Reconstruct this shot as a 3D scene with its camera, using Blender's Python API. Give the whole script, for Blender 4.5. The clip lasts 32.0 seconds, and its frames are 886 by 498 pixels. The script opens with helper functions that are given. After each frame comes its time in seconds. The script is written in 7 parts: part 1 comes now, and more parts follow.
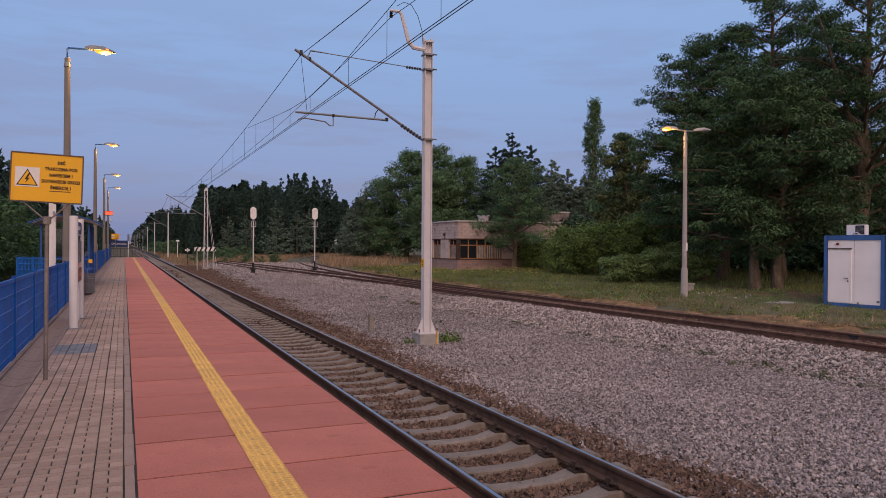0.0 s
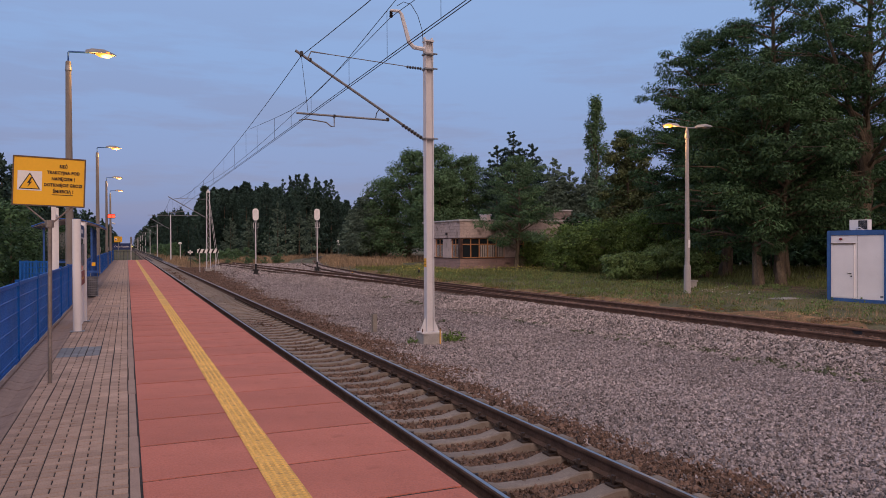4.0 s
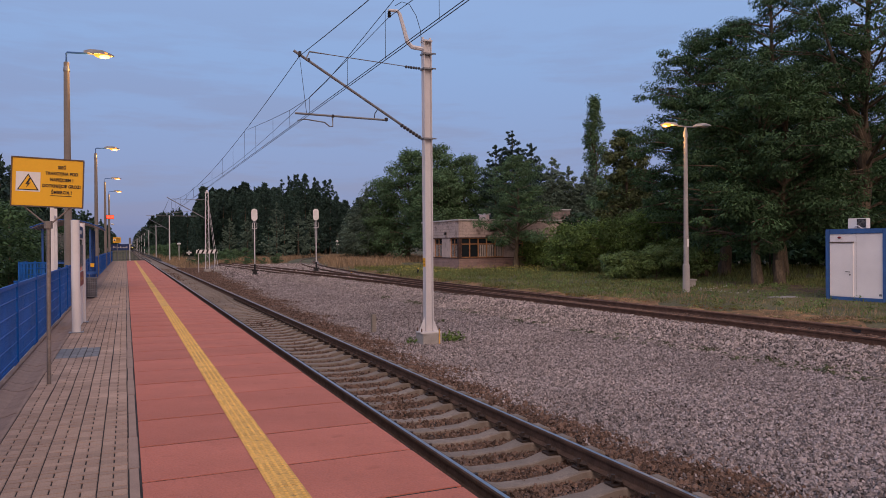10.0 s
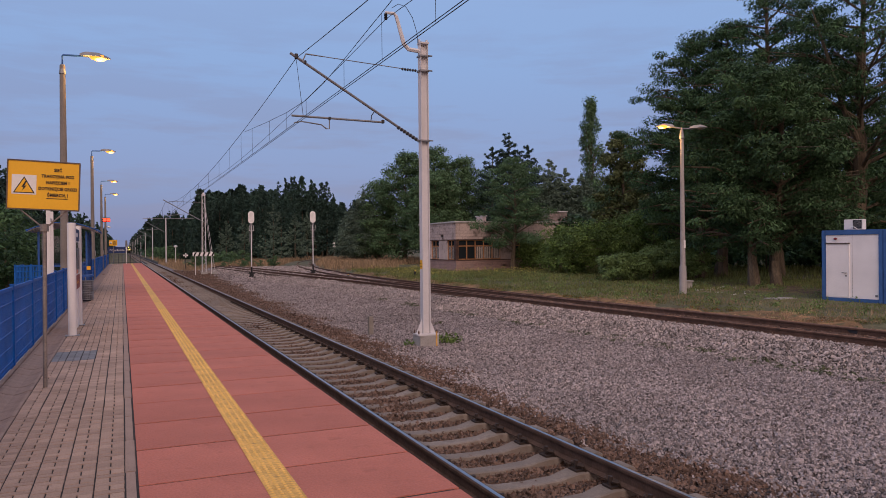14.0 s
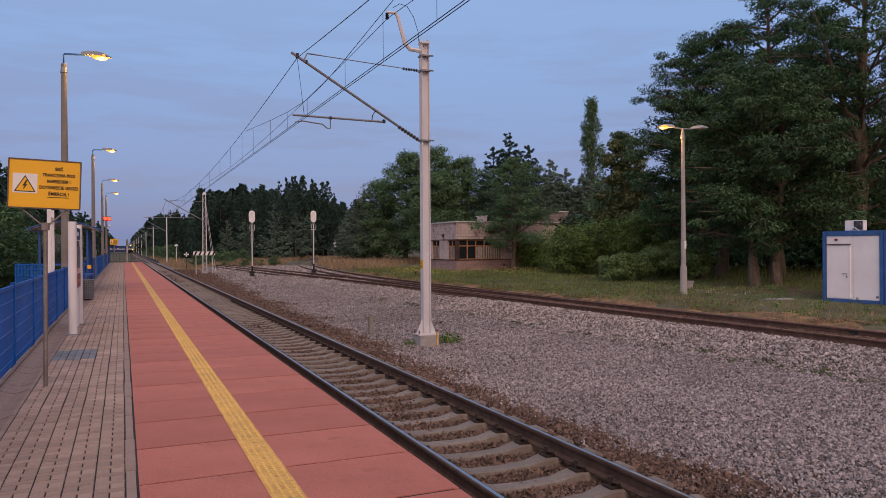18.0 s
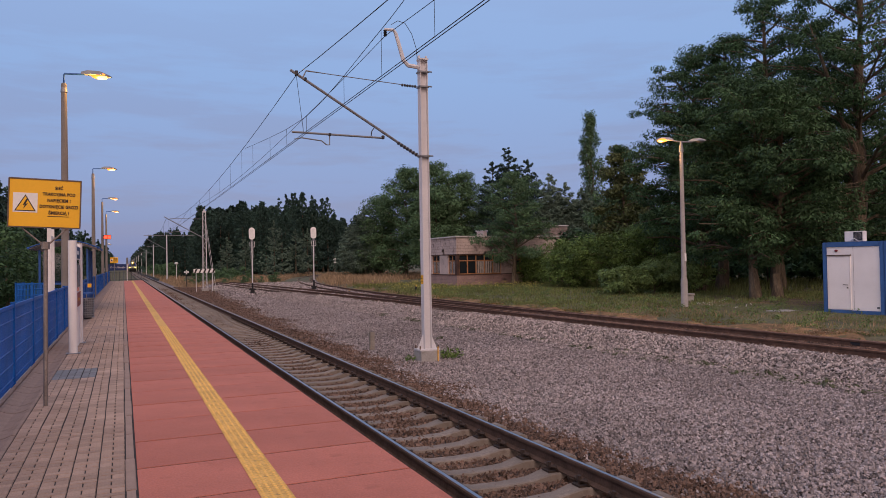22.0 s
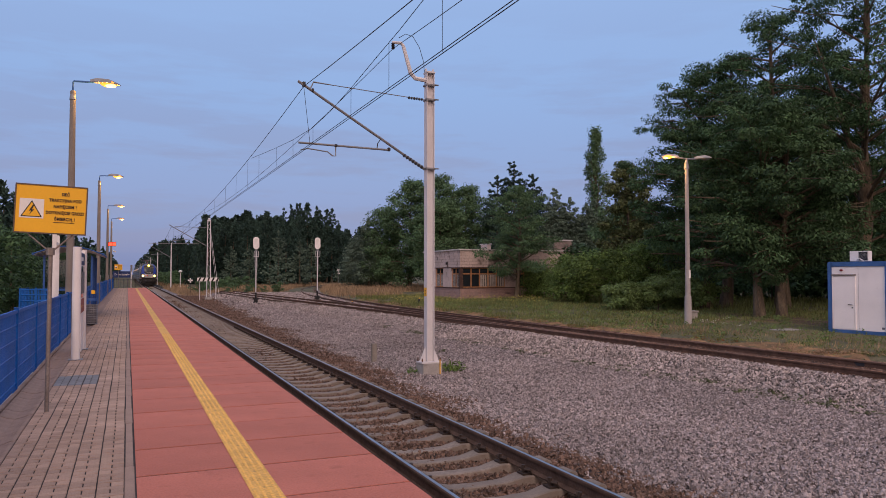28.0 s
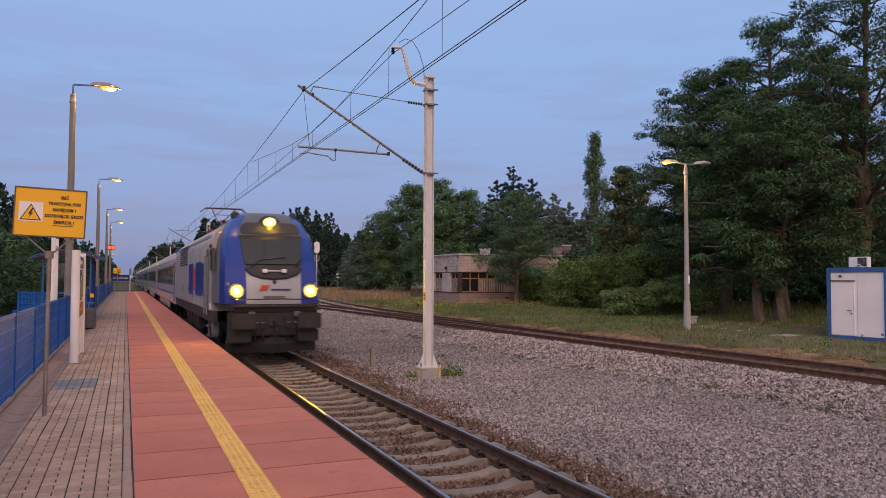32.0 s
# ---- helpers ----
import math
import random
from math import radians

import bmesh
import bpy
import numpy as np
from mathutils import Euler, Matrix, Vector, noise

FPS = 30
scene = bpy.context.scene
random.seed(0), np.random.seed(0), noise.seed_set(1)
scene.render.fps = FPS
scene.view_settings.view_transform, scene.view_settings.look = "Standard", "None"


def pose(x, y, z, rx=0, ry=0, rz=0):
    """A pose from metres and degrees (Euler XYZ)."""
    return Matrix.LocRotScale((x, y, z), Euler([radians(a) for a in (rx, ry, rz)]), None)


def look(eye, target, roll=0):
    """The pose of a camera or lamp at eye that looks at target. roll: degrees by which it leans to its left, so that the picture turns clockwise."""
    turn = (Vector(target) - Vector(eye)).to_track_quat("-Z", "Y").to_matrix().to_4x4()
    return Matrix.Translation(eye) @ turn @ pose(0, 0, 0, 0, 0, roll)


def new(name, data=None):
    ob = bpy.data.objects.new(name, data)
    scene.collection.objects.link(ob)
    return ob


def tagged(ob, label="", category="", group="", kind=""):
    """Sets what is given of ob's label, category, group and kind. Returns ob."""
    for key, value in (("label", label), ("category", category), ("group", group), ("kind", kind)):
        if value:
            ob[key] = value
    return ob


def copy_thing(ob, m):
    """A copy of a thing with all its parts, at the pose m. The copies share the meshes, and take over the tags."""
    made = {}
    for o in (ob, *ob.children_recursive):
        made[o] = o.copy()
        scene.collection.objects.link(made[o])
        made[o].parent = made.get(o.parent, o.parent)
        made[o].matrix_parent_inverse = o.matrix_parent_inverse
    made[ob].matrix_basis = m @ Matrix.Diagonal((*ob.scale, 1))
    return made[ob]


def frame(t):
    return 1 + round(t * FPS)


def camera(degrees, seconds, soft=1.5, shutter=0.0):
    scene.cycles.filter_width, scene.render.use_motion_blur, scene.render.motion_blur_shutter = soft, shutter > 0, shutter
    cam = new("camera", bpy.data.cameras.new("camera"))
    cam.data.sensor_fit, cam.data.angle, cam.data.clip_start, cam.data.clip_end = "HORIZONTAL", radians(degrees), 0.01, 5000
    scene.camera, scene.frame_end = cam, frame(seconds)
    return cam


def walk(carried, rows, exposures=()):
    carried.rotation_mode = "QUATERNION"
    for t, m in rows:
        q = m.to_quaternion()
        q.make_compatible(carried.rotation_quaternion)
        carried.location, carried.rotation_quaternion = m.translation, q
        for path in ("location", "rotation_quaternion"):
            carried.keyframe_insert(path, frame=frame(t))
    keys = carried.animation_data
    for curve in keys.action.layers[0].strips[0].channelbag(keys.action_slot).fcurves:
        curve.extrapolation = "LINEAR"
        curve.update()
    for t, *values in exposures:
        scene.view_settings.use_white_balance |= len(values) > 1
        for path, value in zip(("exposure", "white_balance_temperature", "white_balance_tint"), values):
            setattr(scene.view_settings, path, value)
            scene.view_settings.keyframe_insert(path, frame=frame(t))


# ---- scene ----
cam = camera(62.2, 32.0, soft=0.4, shutter=0.3)
EYE = Vector((0.0, 0.0, 1.67))


def aim(turn, tilt, lean):
    """A hand-held view from EYE: turn clockwise from the track's direction, tilt up, lean, in degrees."""
    a, b = radians(turn), radians(tilt)
    way = Vector((math.sin(a) * math.cos(b), math.cos(a) * math.cos(b), math.sin(b)))
    return look(EYE, EYE + way, -lean)


PATH = [
    (0, 23.473, -0.296, -0.341),
    (0.5, 23.529, -0.432, -0.142),
    (1, 23.578, -0.402, -0.047),
    (1.5, 23.453, -0.396, -0.046),
    (2, 23.314, -0.335, -0.135),
    (2.5, 23.283, -0.373, 0.058),
    (3, 23.299, -0.305, 0.224),
    (3.5, 23.287, -0.369, 0.258),
    (5.5, 23.325, -0.184, 0.253),
    (6, 23.370, -0.157, 0.185),
    (6.5, 23.380, -0.126, 0.171),
    (7, 23.423, -0.126, 0.178),
    (7.5, 23.435, -0.112, 0.202),
    (8, 23.430, -0.107, 0.242),
    (8.5, 23.437, -0.161, 0.256),
    (9, 23.433, -0.208, 0.353),
    (9.5, 23.436, -0.303, 0.430),
    (10, 23.368, -0.364, 0.436),
    (10.5, 23.362, -0.399, 0.391),
    (11, 23.239, -0.397, 0.293),
    (11.5, 23.183, -0.309, 0.245),
    (12, 23.181, -0.261, 0.280),
    (12.5, 23.233, -0.276, 0.340),
    (13, 23.301, -0.276, 0.345),
    (13.5, 23.413, -0.235, 0.462),
    (14, 23.605, -0.208, 0.574),
    (14.5, 23.715, -0.214, 0.656),
    (16.5, 23.521, -0.384, 0.609),
    (17, 23.536, -0.394, 0.624),
    (17.5, 23.528, -0.410, 0.568),
    (18, 23.556, -0.219, 0.411),
    (18.5, 23.530, 0.023, 0.266),
    (19, 23.571, 0.201, 0.357),
    (19.5, 23.571, 0.268, 0.355),
    (20, 23.593, 0.326, 0.357),
    (20.5, 23.687, 0.426, 0.537),
    (21, 23.706, 0.540, 0.734),
    (21.5, 23.568, 0.683, 0.883),
    (22, 23.563, 0.953, 0.993),
    (22.5, 23.936, 0.990, 0.871),
    (23, 24.096, 0.944, 0.737),
    (23.5, 23.961, 1.065, 0.669),
    (24, 23.762, 1.132, 0.634),
    (24.5, 23.539, 1.215, 0.579),
    (25, 23.366, 1.377, 0.486),
    (25.5, 23.312, 1.606, 0.391),
    (27.5, 23.277, 1.929, 0.065),
    (28, 23.266, 1.949, -0.004),
    (28.5, 23.163, 1.908, -0.076),
    (29, 23.107, 1.902, -0.149),
    (29.5, 23.161, 1.970, -0.099),
    (30, 23.264, 1.956, 0.009),
    (30.5, 23.410, 1.931, 0.083),
    (31, 23.477, 1.955, 0.076),
    (31.5, 23.460, 2.161, -0.043),
    (32, 23.328, 2.302, -0.187),
]
walk(cam, [(t, aim(a, b, c)) for t, a, b, c in PATH], exposures=[(0, 0.0), (12, 0.0), (18, 0.03), (25, 0.10), (32, 0.13)])

# ---- light ----
world = bpy.data.worlds.new("dusk_sky")
scene.world = world
world.use_nodes = True


def sky():
    nt = world.node_tree
    nt.nodes.clear()
    N = lambda kind: nt.nodes.new(kind)
    L = nt.links.new
    out, bg = N("ShaderNodeOutputWorld"), N("ShaderNodeBackground")
    tc, sep = N("ShaderNodeTexCoord"), N("ShaderNodeSeparateXYZ")
    L(tc.outputs["Generated"], sep.inputs[0])
    ramp = N("ShaderNodeValToRGB")
    stops = [(0.0, (0.172, 0.225, 0.425)), (0.10, (0.222, 0.300, 0.560)), (0.24, (0.245, 0.372, 0.665)),
             (0.45, (0.285, 0.415, 0.70)), (1.0, (0.42, 0.48, 0.66))]
    e = ramp.color_ramp.elements
    while len(e) < len(stops):
        e.new(0.5)
    for el, (p, c) in zip(e, stops):
        el.position, el.color = p, (*c, 1)
    L(sep.outputs["Z"], ramp.inputs[0])
    # thin violet cloud bands low over the trees
    mp = N("ShaderNodeMapping")
    mp.inputs["Scale"].default_value = (3.0, 3.0, 22.0)
    L(tc.outputs["Generated"], mp.inputs[0])
    no = N("ShaderNodeTexNoise")
    no.inputs["Scale"].default_value, no.inputs["Detail"].default_value, no.inputs["Roughness"].default_value = 1.3, 6, 0.6
    L(mp.outputs[0], no.inputs["Vector"])
    mr = N("ShaderNodeMapRange")
    mr.inputs["From Min"].default_value, mr.inputs["From Max"].default_value = 0.46, 0.58
    mr.inputs["To Max"].default_value = 0.5
    L(no.outputs["Fac"], mr.inputs["Value"])
    low = N("ShaderNodeMapRange")
    low.inputs["From Min"].default_value, low.inputs["From Max"].default_value = 0.36, 0.14
    L(sep.outputs["Z"], low.inputs["Value"])
    mul = N("ShaderNodeMath")
    mul.operation = "MULTIPLY"
    L(mr.outputs[0], mul.inputs[0]), L(low.outputs[0], mul.inputs[1])
    cl = N("ShaderNodeMixRGB")
    cl.inputs[2].default_value = (0.225, 0.255, 0.44, 1)
    L(mul.outputs[0], cl.inputs[0]), L(ramp.outputs[0], cl.inputs[1])
    # the clear dusk air, faint, from the physical sky
    ni = N("ShaderNodeTexSky")
    ni.sky_type, ni.sun_disc, ni.sun_elevation, ni.sun_rotation = "NISHITA", False, radians(3), radians(200)
    nm = N("ShaderNodeMixRGB")
    nm.blend_type, nm.inputs[0].default_value = "ADD", 0.02
    L(cl.outputs[0], nm.inputs[1]), L(ni.outputs[0], nm.inputs[2])
    # the brighter, rosy half of the sky behind the viewer
    back = N("ShaderNodeMapRange")
    back.inputs["From Min"].default_value, back.inputs["From Max"].default_value = 0.35, -0.9
    back.interpolation_type = "SMOOTHSTEP"
    L(sep.outputs["Y"], back.inputs["Value"])
    warm = N("ShaderNodeMixRGB")
    warm.inputs[2].default_value = (0.86, 0.60, 0.56, 1)
    L(back.outputs[0], warm.inputs[0]), L(nm.outputs[0], warm.inputs[1])
    L(warm.outputs[0], bg.inputs["Color"])
    bg.inputs["Strength"].default_value = 1.0
    L(bg.outputs[0], out.inputs[0])


sky()
sun = new("sun", bpy.data.lights.new("sun", "SUN"))
sun.data.energy, sun.data.angle, sun.data.color = 1.0, radians(35), (1.0, 0.78, 0.70)
sun.matrix_basis = look((0, 0, 20), (7, 25, 0))


# ---- materials ----
def surf(name, base, rough=0.8, metal=0.0, var=0.18, scale=3.0, fine=40.0, bump=0.25, rand=0.0, island=0.0, stain=None, stain_at=0.55,
         spec=0.4, stretch=(1, 1, 1), translucent=0.0, stain_scale=0.0):
    """A surface with variation at two scales, relief, and per-piece differences."""
    m = bpy.data.materials.new(name)
    m.use_nodes = True
    nt = m.node_tree
    N, L = nt.nodes.new, nt.links.new
    b = nt.nodes["Principled BSDF"]
    tc, mp = N("ShaderNodeTexCoord"), N("ShaderNodeMapping")
    mp.inputs["Scale"].default_value = stretch
    L(tc.outputs["Object"], mp.inputs[0])

    def noise_at(s, d=4):
        n = N("ShaderNodeTexNoise")
        n.inputs["Scale"].default_value, n.inputs["Detail"].default_value = s, d
        L(mp.outputs[0], n.inputs["Vector"])
        return n.outputs["Fac"]

    def mix(kind, f, a, c):
        x = N("ShaderNodeMixRGB")
        x.blend_type = kind
        for i, v in enumerate((f, a, c)):
            if hasattr(v, "links"):
                L(v, x.inputs[i])
            else:
                x.inputs[i].default_value = v if i == 0 else (*v, 1)
        return x.outputs[0]

    big, small = noise_at(scale), noise_at(fine, 3)
    lo, hi = [c * (1 - var) for c in base], [min(1, c * (1 + var)) for c in base]
    r1 = N("ShaderNodeMapRange")
    r1.inputs["From Min"].default_value, r1.inputs["From Max"].default_value = 0.3, 0.7
    L(big, r1.inputs["Value"])
    col = mix("MIX", r1.outputs[0], lo, hi)
    r2 = N("ShaderNodeMapRange")
    r2.inputs["From Min"].default_value, r2.inputs["From Max"].default_value = 0.3, 0.7
    r2.inputs["To Min"].default_value, r2.inputs["To Max"].default_value = 1 - var * 0.8, 1 + var * 0.8
    L(small, r2.inputs["Value"])
    col = mix("MULTIPLY", 1.0, col, r2.outputs[0])
    if rand or island:
        src = N("ShaderNodeNewGeometry").outputs["Random Per Island"] if island else N("ShaderNodeObjectInfo").outputs["Random"]
        k = island or rand
        r3 = N("ShaderNodeMapRange")
        r3.inputs["To Min"].default_value, r3.inputs["To Max"].default_value = 1 - k, 1 + k
        L(src, r3.inputs["Value"])
        col = mix("MULTIPLY", 1.0, col, r3.outputs[0])
    if stain:
        r4 = N("ShaderNodeMapRange")
        r4.inputs["From Min"].default_value, r4.inputs["From Max"].default_value = stain_at, stain_at + 0.14
        L(noise_at(stain_scale or scale * 2.3, 6), r4.inputs["Value"])
        col = mix("MIX", r4.outputs[0], col, stain)
    L(col, b.inputs["Base Color"])
    b.inputs["Roughness"].default_value, b.inputs["Metallic"].default_value = rough, metal
    b.inputs["Specular IOR Level"].default_value = spec
    if bump:
        bp = N("ShaderNodeBump")
        bp.inputs["Strength"].default_value, bp.inputs["Distance"].default_value = bump, 0.02
        L(small, bp.inputs["Height"]), L(bp.outputs[0], b.inputs["Normal"])
    if translucent:
        tr, ms = N("ShaderNodeBsdfTranslucent"), N("ShaderNodeMixShader")
        L(col, tr.inputs[0])
        ms.inputs[0].default_value = translucent
        L(b.outputs[0], ms.inputs[1]), L(tr.outputs[0], ms.inputs[2])
        L(ms.outputs[0], nt.nodes["Material Output"].inputs[0])
    return m


def glow(name, color, strength):
    m = bpy.data.materials.new(name)
    m.use_nodes = True
    b = m.node_tree.nodes["Principled BSDF"]
    b.inputs["Base Color"].default_value = (color[0] * 0.05, color[1] * 0.05, color[2] * 0.05, 1)
    b.inputs["Emission Color"].default_value = (*color, 1)
    b.inputs["Emission Strength"].default_value = strength
    return m


def glazing(name, tint=(0.02, 0.025, 0.03), rough=0.06):
    m = bpy.data.materials.new(name)
    m.use_nodes = True
    b = m.node_tree.nodes["Principled BSDF"]
    b.inputs["Base Color"].default_value = (*tint, 1)
    b.inputs["Roughness"].default_value = rough
    b.inputs["Specular IOR Level"].default_value = 0.5
    return m


def clear_glass(name):
    """Thin glass: mostly see-through, with a gloss."""
    m = bpy.data.materials.new(name)
    m.use_nodes = True
    nt = m.node_tree
    tr, gl, mx = nt.nodes.new("ShaderNodeBsdfTransparent"), nt.nodes.new("ShaderNodeBsdfGlossy"), nt.nodes.new("ShaderNodeMixShader")
    tr.inputs[0].default_value = (0.72, 0.78, 0.80, 1)
    gl.inputs["Roughness"].default_value = 0.05
    mx.inputs[0].default_value = 0.05
    nt.links.new(tr.outputs[0], mx.inputs[1]), nt.links.new(gl.outputs[0], mx.inputs[2])
    nt.links.new(mx.outputs[0], nt.nodes["Material Output"].inputs[0])
    return m


concrete = surf("concrete", (0.36, 0.34, 0.32), 0.9, var=0.16, scale=2.5, fine=60, stain=(0.22, 0.20, 0.18), stain_at=0.58)
sleeper_concrete = surf("sleeper_concrete", (0.225, 0.185, 0.152), 0.92, var=0.22, scale=4, fine=70, rand=0.14, stain=(0.20, 0.16, 0.13), stain_at=0.5)
red_slab = surf("red_slab", (0.525, 0.178, 0.124), 0.88, var=0.12, scale=1.3, fine=55, rand=0.06, bump=0.9, stain=(0.44, 0.145, 0.10), stain_at=0.60, stain_scale=5.0)
joint_dark = surf("joint_dark", (0.035, 0.03, 0.028), 0.95, var=0.3)
yellow_tactile = surf("yellow_tactile", (0.70, 0.405, 0.105), 0.8, var=0.2, scale=5, fine=40, rand=0.10, stain=(0.26, 0.17, 0.07), stain_at=0.58)
yellow_stud = surf("yellow_stud", (0.78, 0.47, 0.12), 0.7, var=0.15, scale=4, fine=40, stain=(0.5, 0.33, 0.12), stain_at=0.62)
paver = surf("paver", (0.395, 0.270, 0.200), 0.9, var=0.18, scale=3, fine=80, rand=0.16)
paver_far = surf("paver_joined", (0.395, 0.270, 0.200), 0.9, var=0.18, scale=1.2, fine=80, island=0.16)
kerb_stone = surf("kerb_stone", (0.325, 0.225, 0.175), 0.9, var=0.15, scale=4, fine=70)
rust = surf("rust_steel", (0.100, 0.056, 0.040), 0.8, 0.1, var=0.3, scale=6, fine=60, stain=(0.24, 0.10, 0.038), stain_at=0.58)
rail_dark = surf("rail_dark", (0.115, 0.064, 0.044), 0.85, 0.0, var=0.3, scale=5, fine=50)
rust_head = surf("rust_head", (0.37, 0.175, 0.085), 0.6, 0.2, var=0.35, scale=1.2, fine=40, stain=(0.09, 0.055, 0.04), stain_at=0.5)
rail_web = surf("rail_web", (0.105, 0.068, 0.052), 0.92, 0.0, spec=0.1, var=0.25, scale=6, fine=60, stain=(0.11, 0.06, 0.035), stain_at=0.6)
rail_head = surf("polished_rail", (0.36, 0.36, 0.38), 0.28, 1.0, var=0.10, scale=8, fine=60, bump=0.02)
# near-black: the shade in the gaps between loose stones, put into the bed's colour
gravel_gap_shade = surf("gravel_gap_shade", (0.026, 0.022, 0.021), 0.95, var=0.45, scale=1.2, fine=30, bump=1.0)
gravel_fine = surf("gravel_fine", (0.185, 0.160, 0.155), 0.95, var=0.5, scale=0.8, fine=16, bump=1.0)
gravel_stone = surf("gravel_stone", (0.298, 0.258, 0.252), 0.92, var=0.15, scale=0.4, fine=60, island=0.6, bump=0.3)
gravel_brown = surf("gravel_brown", (0.155, 0.100, 0.075), 0.95, var=0.2, scale=1.5, fine=60, island=0.48, bump=0.3)
gravel_pale = surf("gravel_pale", (0.36, 0.308, 0.288), 0.92, var=0.12, scale=0.7, fine=60, island=0.65, bump=0.3)
soil = surf("soil_grass", (0.105, 0.10, 0.052), 0.97, var=0.4, scale=0.35, fine=9, bump=0.8, stain=(0.19, 0.115, 0.06), stain_at=0.54, stain_scale=0.22)
mast_paint = surf("mast_paint", (0.66, 0.64, 0.65), 0.6, 0.0, var=0.07, scale=1.5, fine=50, bump=0.05, stain=(0.44, 0.39, 0.36), stain_at=0.66)
galvanised = surf("galvanised_steel", (0.24, 0.245, 0.26), 0.55, 0.5, var=0.16, scale=6, fine=60, bump=0.05)
dark_steel = surf("dark_steel", (0.045, 0.045, 0.05), 0.55, 0.5, var=0.25, scale=6, fine=60, bump=0.1)
wire_metal = surf("wire_metal", (0.022, 0.020, 0.022), 0.7, 0.0, var=0.2, bump=0)
fence_blue = surf("fence_blue", (0.006, 0.105, 0.41), 0.5, 0.0, var=0.2, scale=1.2, fine=50, bump=0.06, spec=0.25)
white_paint = surf("white_paint", (0.74, 0.72, 0.71), 0.5, var=0.05, scale=2, fine=60, bump=0.04, stain=(0.55, 0.51, 0.47), stain_at=0.68)
blue_paint = surf("blue_paint", (0.02, 0.085, 0.30), 0.45, var=0.15, scale=3, fine=60, bump=0.05)
leaf_maple = surf("leaf_maple", (0.105, 0.125, 0.048), 0.7, var=0.3, scale=0.6, fine=6, island=0.5, bump=0, translucent=0.2, spec=0.25)
bark = surf("bark", (0.125, 0.097, 0.066), 0.95, var=0.4, scale=5, fine=28, bump=1.0, stretch=(1, 1, 0.25))
leaf_locust = surf("leaf_locust", (0.053, 0.104, 0.043), 0.7, var=0.3, scale=0.4, fine=6, island=0.45, bump=0, translucent=0.2, spec=0.25)
leaf_broad = surf("leaf_broad", (0.094, 0.166, 0.076), 0.7, var=0.3, scale=0.35, fine=6, island=0.45, bump=0, translucent=0.2, spec=0.25)
leaf_bush = surf("leaf_bush", (0.128, 0.196, 0.050), 0.7, var=0.35, scale=0.6, fine=6, island=0.5, bump=0, translucent=0.2, spec=0.25)
needle = surf("pine_needles", (0.040, 0.074, 0.056), 0.75, var=0.4, scale=0.12, fine=4, island=0.5, bump=0, translucent=0.1, spec=0.2)
needle_young = surf("young_needles", (0.120, 0.172, 0.125), 0.75, var=0.3, scale=0.2, fine=4, island=0.45, bump=0, translucent=0.1, spec=0.2)
grass_green = surf("grass_green", (0.168, 0.190, 0.062), 0.8, var=0.3, scale=0.4, fine=5, island=0.45, bump=0, translucent=0.2)
grass_dry = surf("grass_dry", (0.350, 0.245, 0.145), 0.85, var=0.3, scale=0.4, fine=5, island=0.4, bump=0, translucent=0.2)
flower_yellow = surf("flower_yellow", (0.44, 0.40, 0.10), 0.8, var=0.2, island=0.3, bump=0)
black_rubber = surf("black_rubber", (0.02, 0.02, 0.022), 0.7, var=0.2, bump=0.1)
sodium = glow("sodium_lamp", (1.0, 0.27, 0.03), 2.4)
sodium_core = glow("sodium_core", (1.0, 0.50, 0.13), 5.0)
glass_dark = glazing("dark_glass")
glass_clear = clear_glass("clear_glass")
sign_yellow = surf("sign_yellow", (0.86, 0.46, 0.02), 0.5, var=0.025, scale=2, fine=40, bump=0.02)
sign_black = surf("sign_black", (0.02, 0.018, 0.016), 0.6, var=0.1, bump=0)
sign_white = surf("sign_white", (0.78, 0.76, 0.74), 0.5, var=0.04, bump=0)

